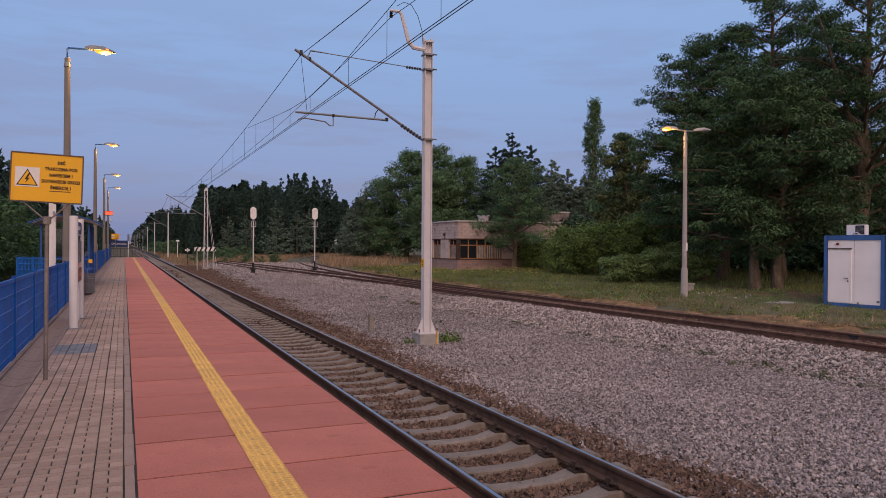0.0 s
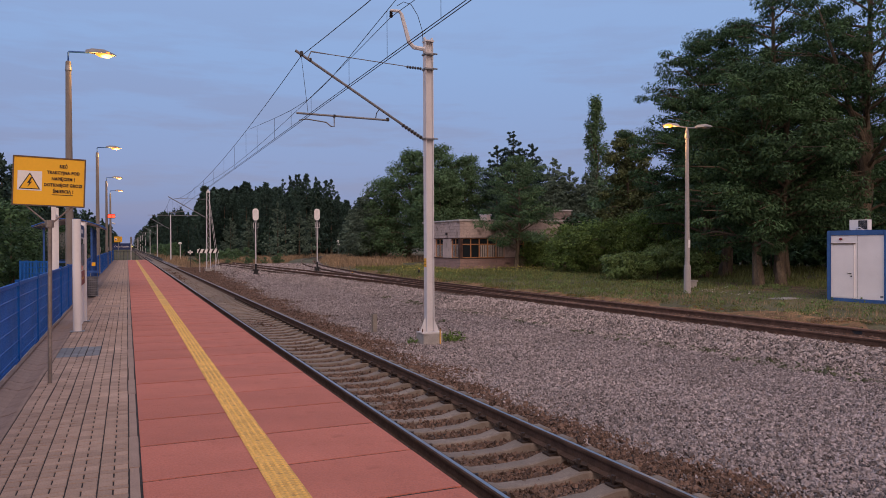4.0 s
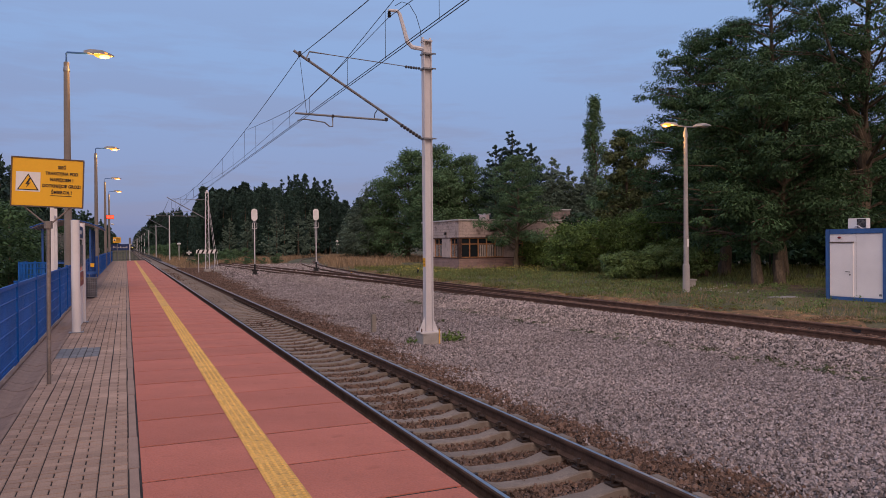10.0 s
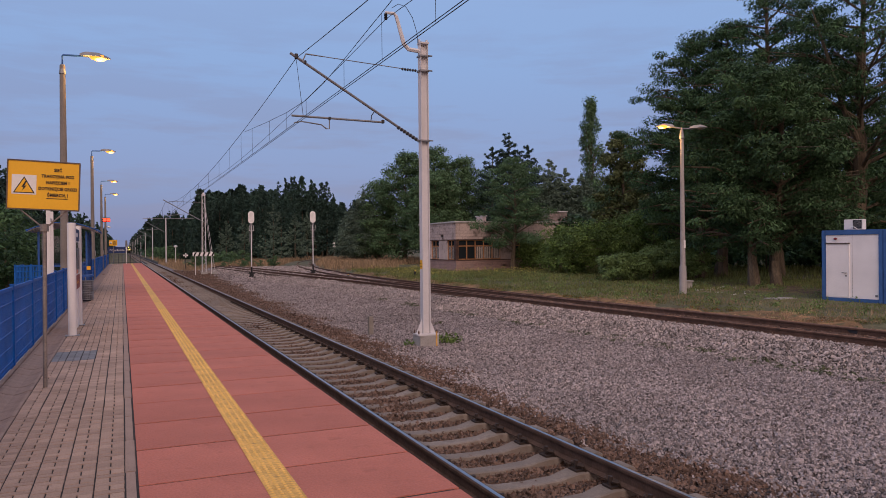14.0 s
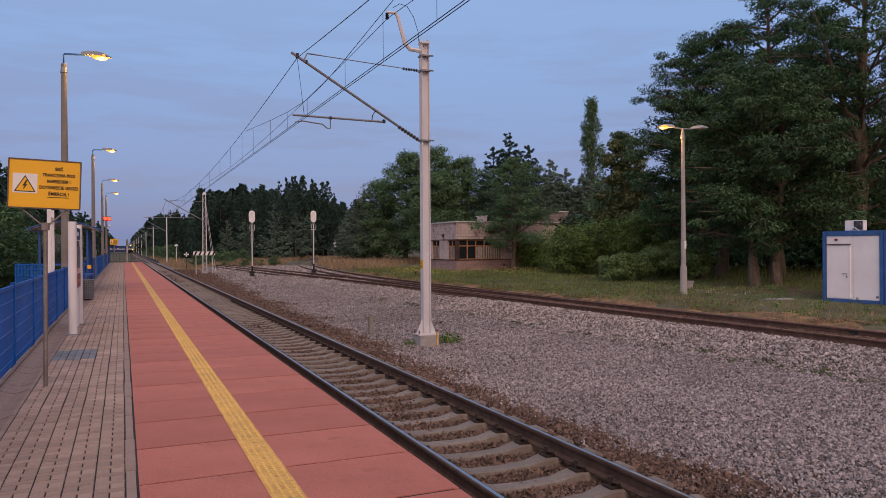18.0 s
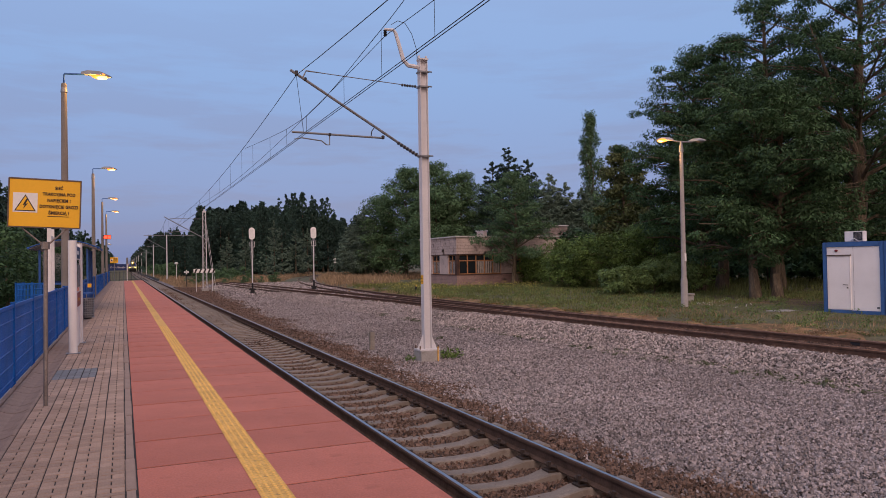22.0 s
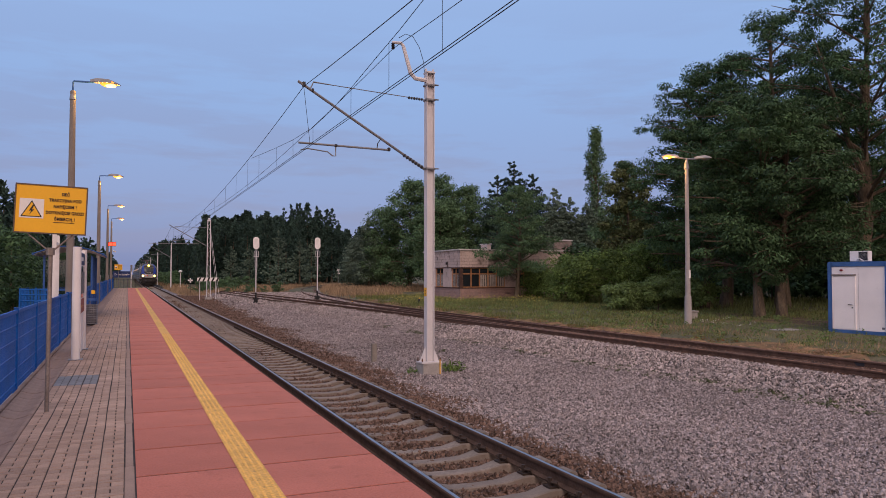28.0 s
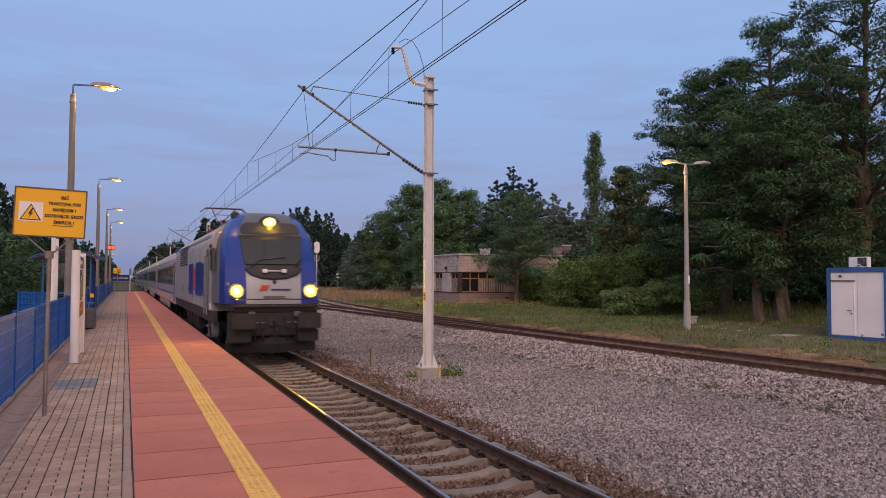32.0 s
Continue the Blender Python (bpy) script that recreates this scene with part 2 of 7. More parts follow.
# ---- mesh tools ----
class Shape:
    """Collects plain solids, which become one mesh."""

    def __init__(self):
        self.v, self.f = [], []

    def add(self, verts, faces, m=None):
        n = len(self.v)
        self.v += [tuple(m @ Vector(p)) for p in verts] if m else [tuple(p) for p in verts]
        self.f += [tuple(i + n for i in f) for f in faces]
        return self

    def box(self, x0, x1, y0, y1, z0, z1, m=None):
        vs = [(x, y, z) for z in (z0, z1) for x, y in ((x0, y0), (x1, y0), (x1, y1), (x0, y1))]
        return self.add(vs, [(3, 2, 1, 0), (4, 5, 6, 7), (0, 1, 5, 4), (1, 2, 6, 5), (2, 3, 7, 6), (3, 0, 4, 7)], m)

    def rod(self, a, b, r0, r1=None, n=10, caps=True):
        a, b = Vector(a), Vector(b)
        r1 = r0 if r1 is None else r1
        q = (b - a).to_track_quat("Z", "Y")
        vs = [a + q @ Vector((r0 * math.cos(2 * math.pi * i / n), r0 * math.sin(2 * math.pi * i / n), 0)) for i in range(n)]
        vs += [b + q @ Vector((r1 * math.cos(2 * math.pi * i / n), r1 * math.sin(2 * math.pi * i / n), 0)) for i in range(n)]
        fs = [(i, (i + 1) % n, n + (i + 1) % n, n + i) for i in range(n)]
        if caps:
            fs += [tuple(reversed(range(n))), tuple(range(n, 2 * n))]
        return self.add(vs, fs)

    def tube(self, pts, r, n=8):
        """A round bar along a line of points."""
        pts = [Vector(p) for p in pts]
        rs = r if isinstance(r, (list, tuple)) else [r] * len(pts)
        vs, fs = [], []
        for k, p in enumerate(pts):
            d = (pts[min(k + 1, len(pts) - 1)] - pts[max(k - 1, 0)])
            q = d.to_track_quat("Z", "Y")
            vs += [p + q @ Vector((rs[k] * math.cos(2 * math.pi * i / n), rs[k] * math.sin(2 * math.pi * i / n), 0)) for i in range(n)]
        for k in range(len(pts) - 1):
            fs += [(k * n + i, k * n + (i + 1) % n, (k + 1) * n + (i + 1) % n, (k + 1) * n + i) for i in range(n)]
        fs += [tuple(reversed(range(n))), tuple(range(len(vs) - n, len(vs)))]
        return self.add(vs, fs)

    def loft(self, rings, caps=True, closed=True):
        n = len(rings[0])
        vs = [p for r in rings for p in r]
        fs = []
        for k in range(len(rings) - 1):
            for i in range(n if closed else n - 1):
                j = (i + 1) % n
                fs.append((k * n + i, k * n + j, (k + 1) * n + j, (k + 1) * n + i))
        if caps and closed:
            fs += [tuple(reversed(range(n))), tuple(range(len(vs) - n, len(vs)))]
        return self.add(vs, fs)

    def prism(self, outline, axis, a, b):
        """An outline of two coordinates, drawn out along an axis from a to b."""
        put = {"x": lambda u, v, w: (w, u, v), "y": lambda u, v, w: (u, w, v), "z": lambda u, v, w: (u, v, w)}[axis]
        return self.loft([[put(u, v, w) for u, v in outline] for w in (a, b)])

    def ball(self, c, r, n=10, k=6, squash=(1, 1, 1)):
        rings = []
        for i in range(k + 1):
            th = math.pi * (0.02 + 0.96 * i / k)
            rings.append([(c[0] + r * squash[0] * math.sin(th) * math.cos(2 * math.pi * j / n),
                           c[1] + r * squash[1] * math.sin(th) * math.sin(2 * math.pi * j / n), c[2] - r * squash[2] * math.cos(th)) for j in range(n)])
        return self.loft(rings)

    def mesh(self, name, material, bevel=0.0, smooth=False):
        me = bpy.data.meshes.new(name)
        me.from_pydata(self.v, [], self.f)
        bm = bmesh.new()
        bm.from_mesh(me)
        bmesh.ops.recalc_face_normals(bm, faces=bm.faces)
        if bevel:
            bmesh.ops.bevel(bm, geom=[e for e in bm.edges if e.calc_face_angle(0) > 0.5], offset=bevel, segments=2, affect="EDGES", clamp_overlap=True)
        bm.to_mesh(me)
        bm.free()
        me.materials.append(material)
        if smooth:
            me.polygons.foreach_set("use_smooth", [True] * len(me.polygons))
            me.set_sharp_from_angle(angle=0.7)
        return me


def thing(name, label, category, group="", m=None, kind=""):
    ob = tagged(new(name), label, category, group, kind)
    ob.empty_display_size = 0.2
    if m is not None:
        ob.matrix_basis = m
    return ob


def part(name, shape, material, parent, label="", bevel=0.0, smooth=False, m=None):
    me = shape if isinstance(shape, bpy.types.Mesh) else shape.mesh(name, material, bevel, smooth)
    ob = tagged(new(name, me), label)
    ob.parent = parent
    if m is not None:
        ob.matrix_basis = m
    return ob


def setting(name, shape, material, label, category="", bevel=0.0, kind="structure", smooth=False):
    me = shape if isinstance(shape, bpy.types.Mesh) else shape.mesh(name, material, bevel, smooth)
    return tagged(new(name, me), label, category, kind=kind)


def bulk(name, verts, faces, material, smooth=False):
    """A mesh from arrays: verts (n, 3), faces (m, k)."""
    me = bpy.data.meshes.new(name)
    verts, faces = np.asarray(verts, np.float32), np.asarray(faces, np.int32)
    k = faces.shape[1]
    me.vertices.add(len(verts))
    me.vertices.foreach_set("co", verts.ravel())
    me.loops.add(faces.size)
    me.loops.foreach_set("vertex_index", faces.ravel())
    me.polygons.add(len(faces))
    me.polygons.foreach_set("loop_start", np.arange(0, faces.size, k, dtype=np.int32))
    me.update(calc_edges=True)
    me.polygons.foreach_set("use_smooth", [bool(smooth)] * len(faces))
    me.materials.append(material)
    return me


def writing(name, text, size, material, parent, m, spacing=1.0, align="CENTER", bold=0.0):
    cu = bpy.data.curves.new(name, "FONT")
    cu.body, cu.size, cu.align_x, cu.align_y, cu.extrude, cu.space_character, cu.offset = text, size, align, "CENTER", 0.0015, spacing, bold
    tmp = bpy.data.objects.new(name, cu)
    scene.collection.objects.link(tmp)
    me = bpy.data.meshes.new_from_object(tmp.evaluated_get(bpy.context.evaluated_depsgraph_get()))
    bpy.data.objects.remove(tmp)
    me.materials.clear()
    me.materials.append(material)
    return part(name, me, material, parent, m=m)


# ---- ground, ballast, tracks ----
TRACK_X, RAIL_Z = 3.80, -0.55
TRACK_A = [(15.9, -40), (15.75, -10), (15.3, 10), (14.9, 18), (14.5, 27), (14.1, 36), (13.6, 47), (12.7, 60), (11.6, 81), (11.0, 93)]
TRACK_B = [(15.3, 10), (15.02, 18), (14.78, 26), (14.72, 34), (14.85, 43), (15.2, 50), (15.9, 60), (17.6, 75), (19.9, 88), (23.2, 103), (27.2, 115),
           (32.8, 130), (41.5, 148), (56, 168), (76, 186)]
RAIL2_Z = -0.36


def curve_x(track, y):
    ys = [p[1] for p in track]
    return np.interp(y, ys, [p[0] for p in track])


def smooth_line(track, step=1.5):
    """The track's centre line, rounded between its points."""
    ys = np.arange(track[0][1], track[-1][1] + 0.01, step)
    xs = curve_x(track, ys)
    for _ in range(60):
        xs[1:-1] = (xs[:-2] + 2 * xs[1:-1] + xs[2:]) / 4
    return list(zip(xs, ys))


LINE_A, LINE_B = smooth_line(TRACK_A), smooth_line(TRACK_B)


def line_x(line, y):
    return np.interp(y, [p[1] for p in line], [p[0] for p in line])


def wave(x, y, s):
    return np.sin(x * s + 1.3 * np.sin(y * s * 0.7)) * np.cos(y * s * 0.9 + np.sin(x * s * 1.3))


def bed_z(x, y):
    """The height of the ballast and of the verge: the low bed by the platform track, the raised bank of the second track."""
    x, y = np.asarray(x, float), np.asarray(y, float)
    xa = line_x(LINE_A, np.clip(y, -40, 93))
    xb = np.where((y > 10) & (y < 215), line_x(LINE_B, np.clip(y, 10, 215)), xa)
    low = np.interp(x, [-60, 2.2, 5.1, 5.4, 6.5, 60], [-0.825, -0.825, -0.825, -0.81, -0.90, -0.90])
    lo, hi = np.minimum(xa, xb), np.maximum(xa, xb)
    d = np.where(x < lo, lo - x, np.where(x > hi, x - hi, 0.0))
    d = d * np.interp(y, [46, 62], [1.0, 1.5])
    bank = np.interp(d, [0, 1.55, 2.5, 3.1], [1, 1, 0.10, 0.0])
    top = np.where(y > 93, RAIL2_Z - 0.19, RAIL2_Z - 0.185)
    z = low * (1 - bank) + top * bank
    far_side = np.interp(x - hi, [1.3, 2.6], [0, 1])
    z = z * (1 - far_side) + (-0.46) * far_side
    ripple = 0.012 * wave(x, y, 2.1) + 0.02 * wave(x, y, 0.6)
    return np.where(x < 2.25, -0.62, z) + ripple


def grid(xs, ys, zf, name, material):
    X, Y = np.meshgrid(xs, ys)
    Z = zf(X, Y)
    v = np.stack([X, Y, Z], -1).reshape(-1, 3)
    n, m = len(xs), len(ys)
    i = (np.arange(m - 1)[:, None] * n + np.arange(n - 1)[None]).ravel()
    return bulk(name, v, np.stack([i, i + 1, i + n + 1, i + n], 1), material, True)


def ground_z(x, y):
    z = bed_z(x, y) - 0.05
    inside = (x > 2.25) & (x < line_x(LINE_A, np.clip(y, -40, 93)) + 2.0) & (y > -30) & (y < 130)
    z = np.where(inside, z - 0.10, z)
    right = np.interp(x, [17, 20, 60, 300], [0, 0.10, 0.25, 0.5])
    left = np.where(x < -2.5, -0.25 * np.interp(-x, [2.5, 6], [0, 1]), 0)
    return z + right + left + 0.05 * wave(x, y, 0.17)


xs = np.unique(np.concatenate([-np.geomspace(30, 2500, 14), np.arange(-30, 2.2, 1.6), [2.2, 2.3], np.arange(2.6, 30, 0.6), np.arange(30, 90, 3), np.geomspace(90, 2500, 14)]))
ys = np.unique(np.concatenate([-np.geomspace(20, 2500, 12), np.arange(-20, 60, 1.0), np.arange(60, 240, 3), np.geomspace(240, 3000, 16)]))
setting("ground", grid(xs, ys, ground_z, "ground", soil), soil, "mown and rough grass ground with bare sandy patches", "ground")


def ballast():
    bx = np.arange(2.2, 18.0, 0.2)
    by = np.concatenate([np.arange(-12, 50, 0.25), np.arange(50, 132, 0.6)])
    X, Y = np.meshgrid(bx, by)
    right = np.maximum(line_x(LINE_A, np.clip(Y, -40, 93)), np.where(Y > 10, line_x(LINE_B, np.clip(Y, 10, 215)), 0)) + 1.55
    right = np.minimum(right, np.interp(Y, [60, 70, 100, 131], [30, 17.5, 9.5, 6.6]))
    U = (X - 2.2) / (bx[-1] - 2.2)
    X2 = 2.2 + U * (right - 2.2)
    Z = bed_z(X2, Y)
    v = np.stack([X2, Y, Z], -1).reshape(-1, 3)
    n, m = len(bx), len(by)
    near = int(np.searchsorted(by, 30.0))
    # the near bed has the gap shade in its colour, the far bed the plain gravel tone
    for name, k0, k1, mat, label in (("ballast_bed", 0, near, gravel_gap_shade, "wide stone bed between two tracks, coloured dark for the shade between its loose stones"),
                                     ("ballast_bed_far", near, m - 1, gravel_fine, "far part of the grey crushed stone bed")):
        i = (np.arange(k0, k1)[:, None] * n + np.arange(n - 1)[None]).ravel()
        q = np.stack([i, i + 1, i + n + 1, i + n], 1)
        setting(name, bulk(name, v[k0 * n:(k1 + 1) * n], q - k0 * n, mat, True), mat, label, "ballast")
    # the main line's bed goes on towards the horizon
    far = Shape()
    # same shade-dark colour as the near bed, here without loose stones
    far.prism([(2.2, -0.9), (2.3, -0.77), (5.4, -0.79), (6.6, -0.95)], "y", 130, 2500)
    setting("ballast_far", far, gravel_gap_shade, "stone bed of the straight railway line", "ballast")
    # the branch line's bed
    rows = [p for p in LINE_B if p[1] > 58]
    br = Shape()
    br.loft([[(x - 2.3, y, -0.75), (x - 1.4, y, RAIL2_Z - 0.19), (x + 1.4, y, RAIL2_Z - 0.19), (x + 2.3, y, -0.75)] for x, y in rows])
    setting("ballast_branch", br, gravel_fine, "pale stone bed of the curved branch track", "ballast")


ballast()

ICO = np.array([(0, 0, 1)] + [(0.894 * math.cos(a), 0.894 * math.sin(a), 0.447) for a in np.arange(5) * 2 * math.pi / 5]
               + [(0.894 * math.cos(a), 0.894 * math.sin(a), -0.447) for a in (np.arange(5) + 0.5) * 2 * math.pi / 5] + [(0, 0, -1)])
ICO_F = np.array([(0, i, i % 5 + 1) for i in range(1, 6)] + [(i, i + 5, i % 5 + 1) for i in range(1, 6)]
                 + [(i % 5 + 1, i + 5, i % 5 + 6) for i in range(1, 6)] + [(11, i % 5 + 6, i + 5) for i in range(1, 6)])


CHIP = np.array([(1, 0, -0.5), (0, 1, -0.5), (-1, 0, -0.5), (0, -1, -0.5), (0.46, 0.20, 0.62), (-0.20, 0.46, 0.74), (-0.46, -0.20, 0.60), (0.20, -0.46, 0.70)])
CHIP_F = np.array([(0, 1, 5, 4), (1, 2, 6, 5), (2, 3, 7, 6), (3, 0, 4, 7), (4, 5, 6, 7)])
LOW = np.array([(math.cos(a), math.sin(a), -0.3) for a in np.arange(5) * 2 * math.pi / 5] + [(0.2, 0.1, 0.5)])
LOW_F = np.array([(i, (i + 1) % 5, 5) for i in range(5)])
FORMS = {"round": (ICO, ICO_F), "chip": (CHIP, CHIP_F), "low": (LOW, LOW_F)}


def stones(name, zones, keep, material, label, seed, form="round"):
    """Loose broken stones: zones of (x0, x1, y0, y1, stones a square metre, mean radius)."""
    rng = np.random.default_rng(seed)
    P, R = [], []
    for x0, x1, y0, y1, dens, rad in zones:
        s = 1 / math.sqrt(dens)
        gx, gy = np.meshgrid(np.arange(x0, x1, s), np.arange(y0, y1, s))
        gx[1::2] += s / 2
        p = np.stack([gx.ravel(), gy.ravel()], 1) + rng.uniform(-0.38, 0.38, (gx.size, 2)) * s
        p = p[keep(p[:, 0], p[:, 1])]
        P.append(p), R.append(rad * rng.uniform(0.58, 1.20, len(p)))
    P, R = np.concatenate(P), np.concatenate(R)
    n = len(P)
    q = rng.normal(size=(n, 4)) * ([1, 1, 1, 1] if form == "round" else [1, 0.34, 0.34, 1])
    q /= np.linalg.norm(q, axis=1)[:, None]
    w, x, y, z = q.T
    M = np.stack([1 - 2 * (y * y + z * z), 2 * (x * y - z * w), 2 * (x * z + y * w), 2 * (x * y + z * w), 1 - 2 * (x * x + z * z), 2 * (y * z - x * w),
                  2 * (x * z - y * w), 2 * (y * z + x * w), 1 - 2 * (x * x + y * y)], 1).reshape(n, 3, 3)
    base, faces = FORMS[form]
    nv = len(base)
    V = base[None] * rng.uniform(0.72, 1.25, (n, nv, 1)) * rng.uniform(0.62, 1.30, (n, 1, 3))
    V = np.einsum("nij,nkj->nki", M, V) * R[:, None, None]
    V[:, :, 2] *= 1.15
    V[:, :, :2] += P[:, None]
    V[:, :, 2] += (bed_z(P[:, 0], P[:, 1]) + R * rng.uniform(-0.35, 0.6, n))[:, None]
    F = faces[None] + (np.arange(n) * nv)[:, None, None]
    ob = new(name, bulk(name, V.reshape(-1, 3), F.reshape(-1, faces.shape[1]), material))
    return tagged(ob, label, "ballast", kind="stuff")


def in_view(x, y):
    return (x < 1.6 * y + 2.0) & (np.hypot(x, y) < 90)


def speckle(x, y):
    return 0.55 * np.sin(x * 91.7 + y * 157.3) * np.cos(x * 61.1 - y * 43.7)


def brown_edge(x, y):
    return speckle(x, y) + np.interp(y, [12, 24, 40, 75], [5.75, 6.05, 6.8, 8.3]) + 0.35 * wave(x, y, 1.7) + 0.2 * wave(x, y, 4.1) + 0.25 * wave(x, y, 0.45)


def brown_zone(x, y):
    edge = brown_edge(x, y)
    return in_view(x, y) & (x < edge)


def grey_zone(x, y):
    edge = brown_edge(x, y)
    return in_view(x, y) & (x > edge) & (x < line_x(LINE_A, y) - 2.2)


def pale_zone(x, y):
    xa = line_x(LINE_A, y)
    return in_view(x, y) & (x > xa - 2.9) & (x < xa - 0.86)


def inner_zone(x, y):
    xa = line_x(LINE_A, y)
    return in_view(x, y) & (x > xa - 0.86) & (x < np.maximum(xa, line_x(LINE_B, np.maximum(y, 10))) + 1.5)


stones("track_ballast", [(2.25, 6.6, 4.0, 7.5, 700, 0.029)], brown_zone, gravel_brown, "rust-brown crushed stones between the sleepers", 3, "chip")
stones("track_ballast_middle", [(2.25, 6.6, 7.5, 14, 520, 0.033), (2.25, 7.6, 14, 22, 420, 0.031)], brown_zone, gravel_brown, "rust-brown crushed stones of the track bed", 6, "chip")
stones("track_ballast_far", [(2.25, 9.0, 22, 50, 230, 0.037), (2.25, 10, 50, 98, 100, 0.055)], brown_zone, gravel_brown, "rust-brown crushed stones of the far track bed", 5, "low")
stones("yard_gravel", [(5, 11, 3.0, 6.5, 800, 0.0270)], grey_zone, gravel_stone, "grey crushed stones of the open yard", 4, "chip")
stones("yard_gravel_middle", [(5, 12.9, 6.5, 11.5, 740, 0.0285), (5, 13, 11.5, 15, 640, 0.030), (5, 13, 15, 19, 520, 0.033)], grey_zone, gravel_stone, "grey crushed stones of the middle yard", 7, "chip")
stones("yard_gravel_far", [(5, 13, 19, 30, 520, 0.028), (5, 13, 30, 44, 320, 0.034), (5, 12, 44, 62, 150, 0.048), (6, 11, 62, 98, 40, 0.09)], grey_zone, gravel_stone, "grey crushed stones of the far yard", 2, "low")
stones("bank_gravel", [(11, 15.5, 7, 13, 480, 0.037), (11, 15.5, 13, 20, 400, 0.041), (10.5, 15, 20, 28, 330, 0.044)], pale_zone, gravel_pale, "pale crushed stones of the raised track bank", 8, "chip")
stones("bank_gravel_far", [(10.5, 15, 28, 34, 380, 0.035), (9.5, 15, 34, 62, 260, 0.040), (8.5, 19, 62, 96, 80, 0.07)], pale_zone, gravel_pale, "pale crushed stones of the far track bank", 9, "low")
stones("turnout_gravel", [(12.5, 18, 34, 62, 120, 0.058), (10, 22, 62, 96, 50, 0.08)], inner_zone, gravel_pale, "pale stones between the parting tracks", 12, "low")
stones("siding_ballast", [(13, 18, 7, 20, 150, 0.045), (12.5, 18, 20, 40, 70, 0.055)], inner_zone, gravel_brown, "dirty brown stones between the rusty rails", 10, "chip")


# ---- rails and sleepers ----
def sweep(line, outline, z):
    sh = Shape()
    rings = []
    for k, (x, y) in enumerate(line):
        a, b = line[max(k - 1, 0)], line[min(k + 1, len(line) - 1)]
        d = Vector((b[0] - a[0], b[1] - a[1], 0)).normalized()
        side = Vector((d.y, -d.x, 0))
        rings.append([(x + side.x * u, y + side.y * u, z + v) for u, v in outline])
    return sh.loft(rings)


def offset(line, o):
    res = []
    for k, (x, y) in enumerate(line):
        a, b = line[max(k - 1, 0)], line[min(k + 1, len(line) - 1)]
        d = Vector((b[0] - a[0], b[1] - a[1], 0)).normalized()
        res.append((x + d.y * o, y - d.x * o))
    return res


RAIL = [(-0.07, -0.172), (0.07, -0.172), (0.07, -0.162), (0.012, -0.140), (0.009, -0.05), (0.034, -0.04), (0.036, -0.010), (0.027, 0), (-0.027, 0),
        (-0.036, -0.010), (-0.034, -0.04), (-0.009, -0.05), (-0.012, -0.140), (-0.07, -0.162)]
CAP = [(-0.020, -0.004), (-0.020, 0.0012), (-0.010, 0.0022), (0.010, 0.0022), (0.020, 0.0012), (0.020, -0.004)]


clip_steel = surf("clip_steel", (0.06, 0.042, 0.034), 0.7, 0.3, var=0.25, bump=0.1)


def main_track():
    road = thing("main_track", "straight railway track with polished rails on concrete sleepers", "railway track", kind="structure")
    ends = [(0, -25), (0, 0), (0, 60), (0, 200), (0, 900), (0, 2400)]
    for s in (-0.7535, 0.7535):
        line = [(TRACK_X + s, y) for _, y in ends]
        part("rail", sweep(line, RAIL, RAIL_Z), rail_web, road, "brown weathered steel rail")
        part("running_surface", sweep(line, CAP, RAIL_Z), rail_head, road, "polished bright railhead")
    # one sleeper: thick under the rails, waisted and lower in the middle
    rings = []
    for u, h, w in ((-1.30, 0.03, 0.11), (-1.24, 0.0, 0.125), (-0.55, 0.0, 0.13), (-0.34, -0.045, 0.105), (0, -0.055, 0.10), (0.34, -0.045, 0.105),
                    (0.55, 0.0, 0.13), (1.24, 0.0, 0.125), (1.30, 0.03, 0.11)):
        h = -abs(h)
        rings.append([(u, -w - 0.03, -0.2), (u, -w, h - 0.01), (u, -w + 0.02, h), (u, w - 0.02, h), (u, w, h - 0.01), (u, w + 0.03, -0.2)])
    sl = Shape().loft(rings).mesh("sleeper", sleeper_concrete)
    clip = Shape()
    for s in (-1, 1):
        clip.tube([(0.075, s * 0.055, 0.005), (0.11, s * 0.07, 0.045), (0.14, s * 0.04, 0.05), (0.12, s * 0.012, 0.03), (0.06, s * 0.012, 0.032)], 0.011, 5)
    clip.rod((0.125, 0, 0), (0.125, 0, 0.075), 0.018, 0.018, 6)
    clip.box(0.075, 0.165, -0.05, 0.05, 0, 0.014)
    clip.v = [(a * 1.25 - 0.01, b * 1.5, c * 1.45) for a, b, c in clip.v]
    clip_me = clip.mesh("fastening", clip_steel)
    k = 0
    y = -6.0
    lot = Shape()
    while y < 420:
        z = RAIL_Z - 0.178
        if 2.5 < y < 170:
            part("sleeper", sl, sleeper_concrete, road, m=pose(TRACK_X, y, z))
            if y < 34:
                for side in (-1, 1):
                    for inner in (0, 180):
                        part("fastening", clip_me, clip_steel, road, m=pose(TRACK_X + side * 0.7535, y, z, 0, 0, inner))
        else:
            lot.box(TRACK_X - 1.3, TRACK_X + 1.3, y - 0.13, y + 0.13, z - 0.1, z)
        y += 0.6
    tagged(part("far_sleepers", lot, sleeper_concrete, road, "row of concrete sleepers"), kind="stuff")


main_track()


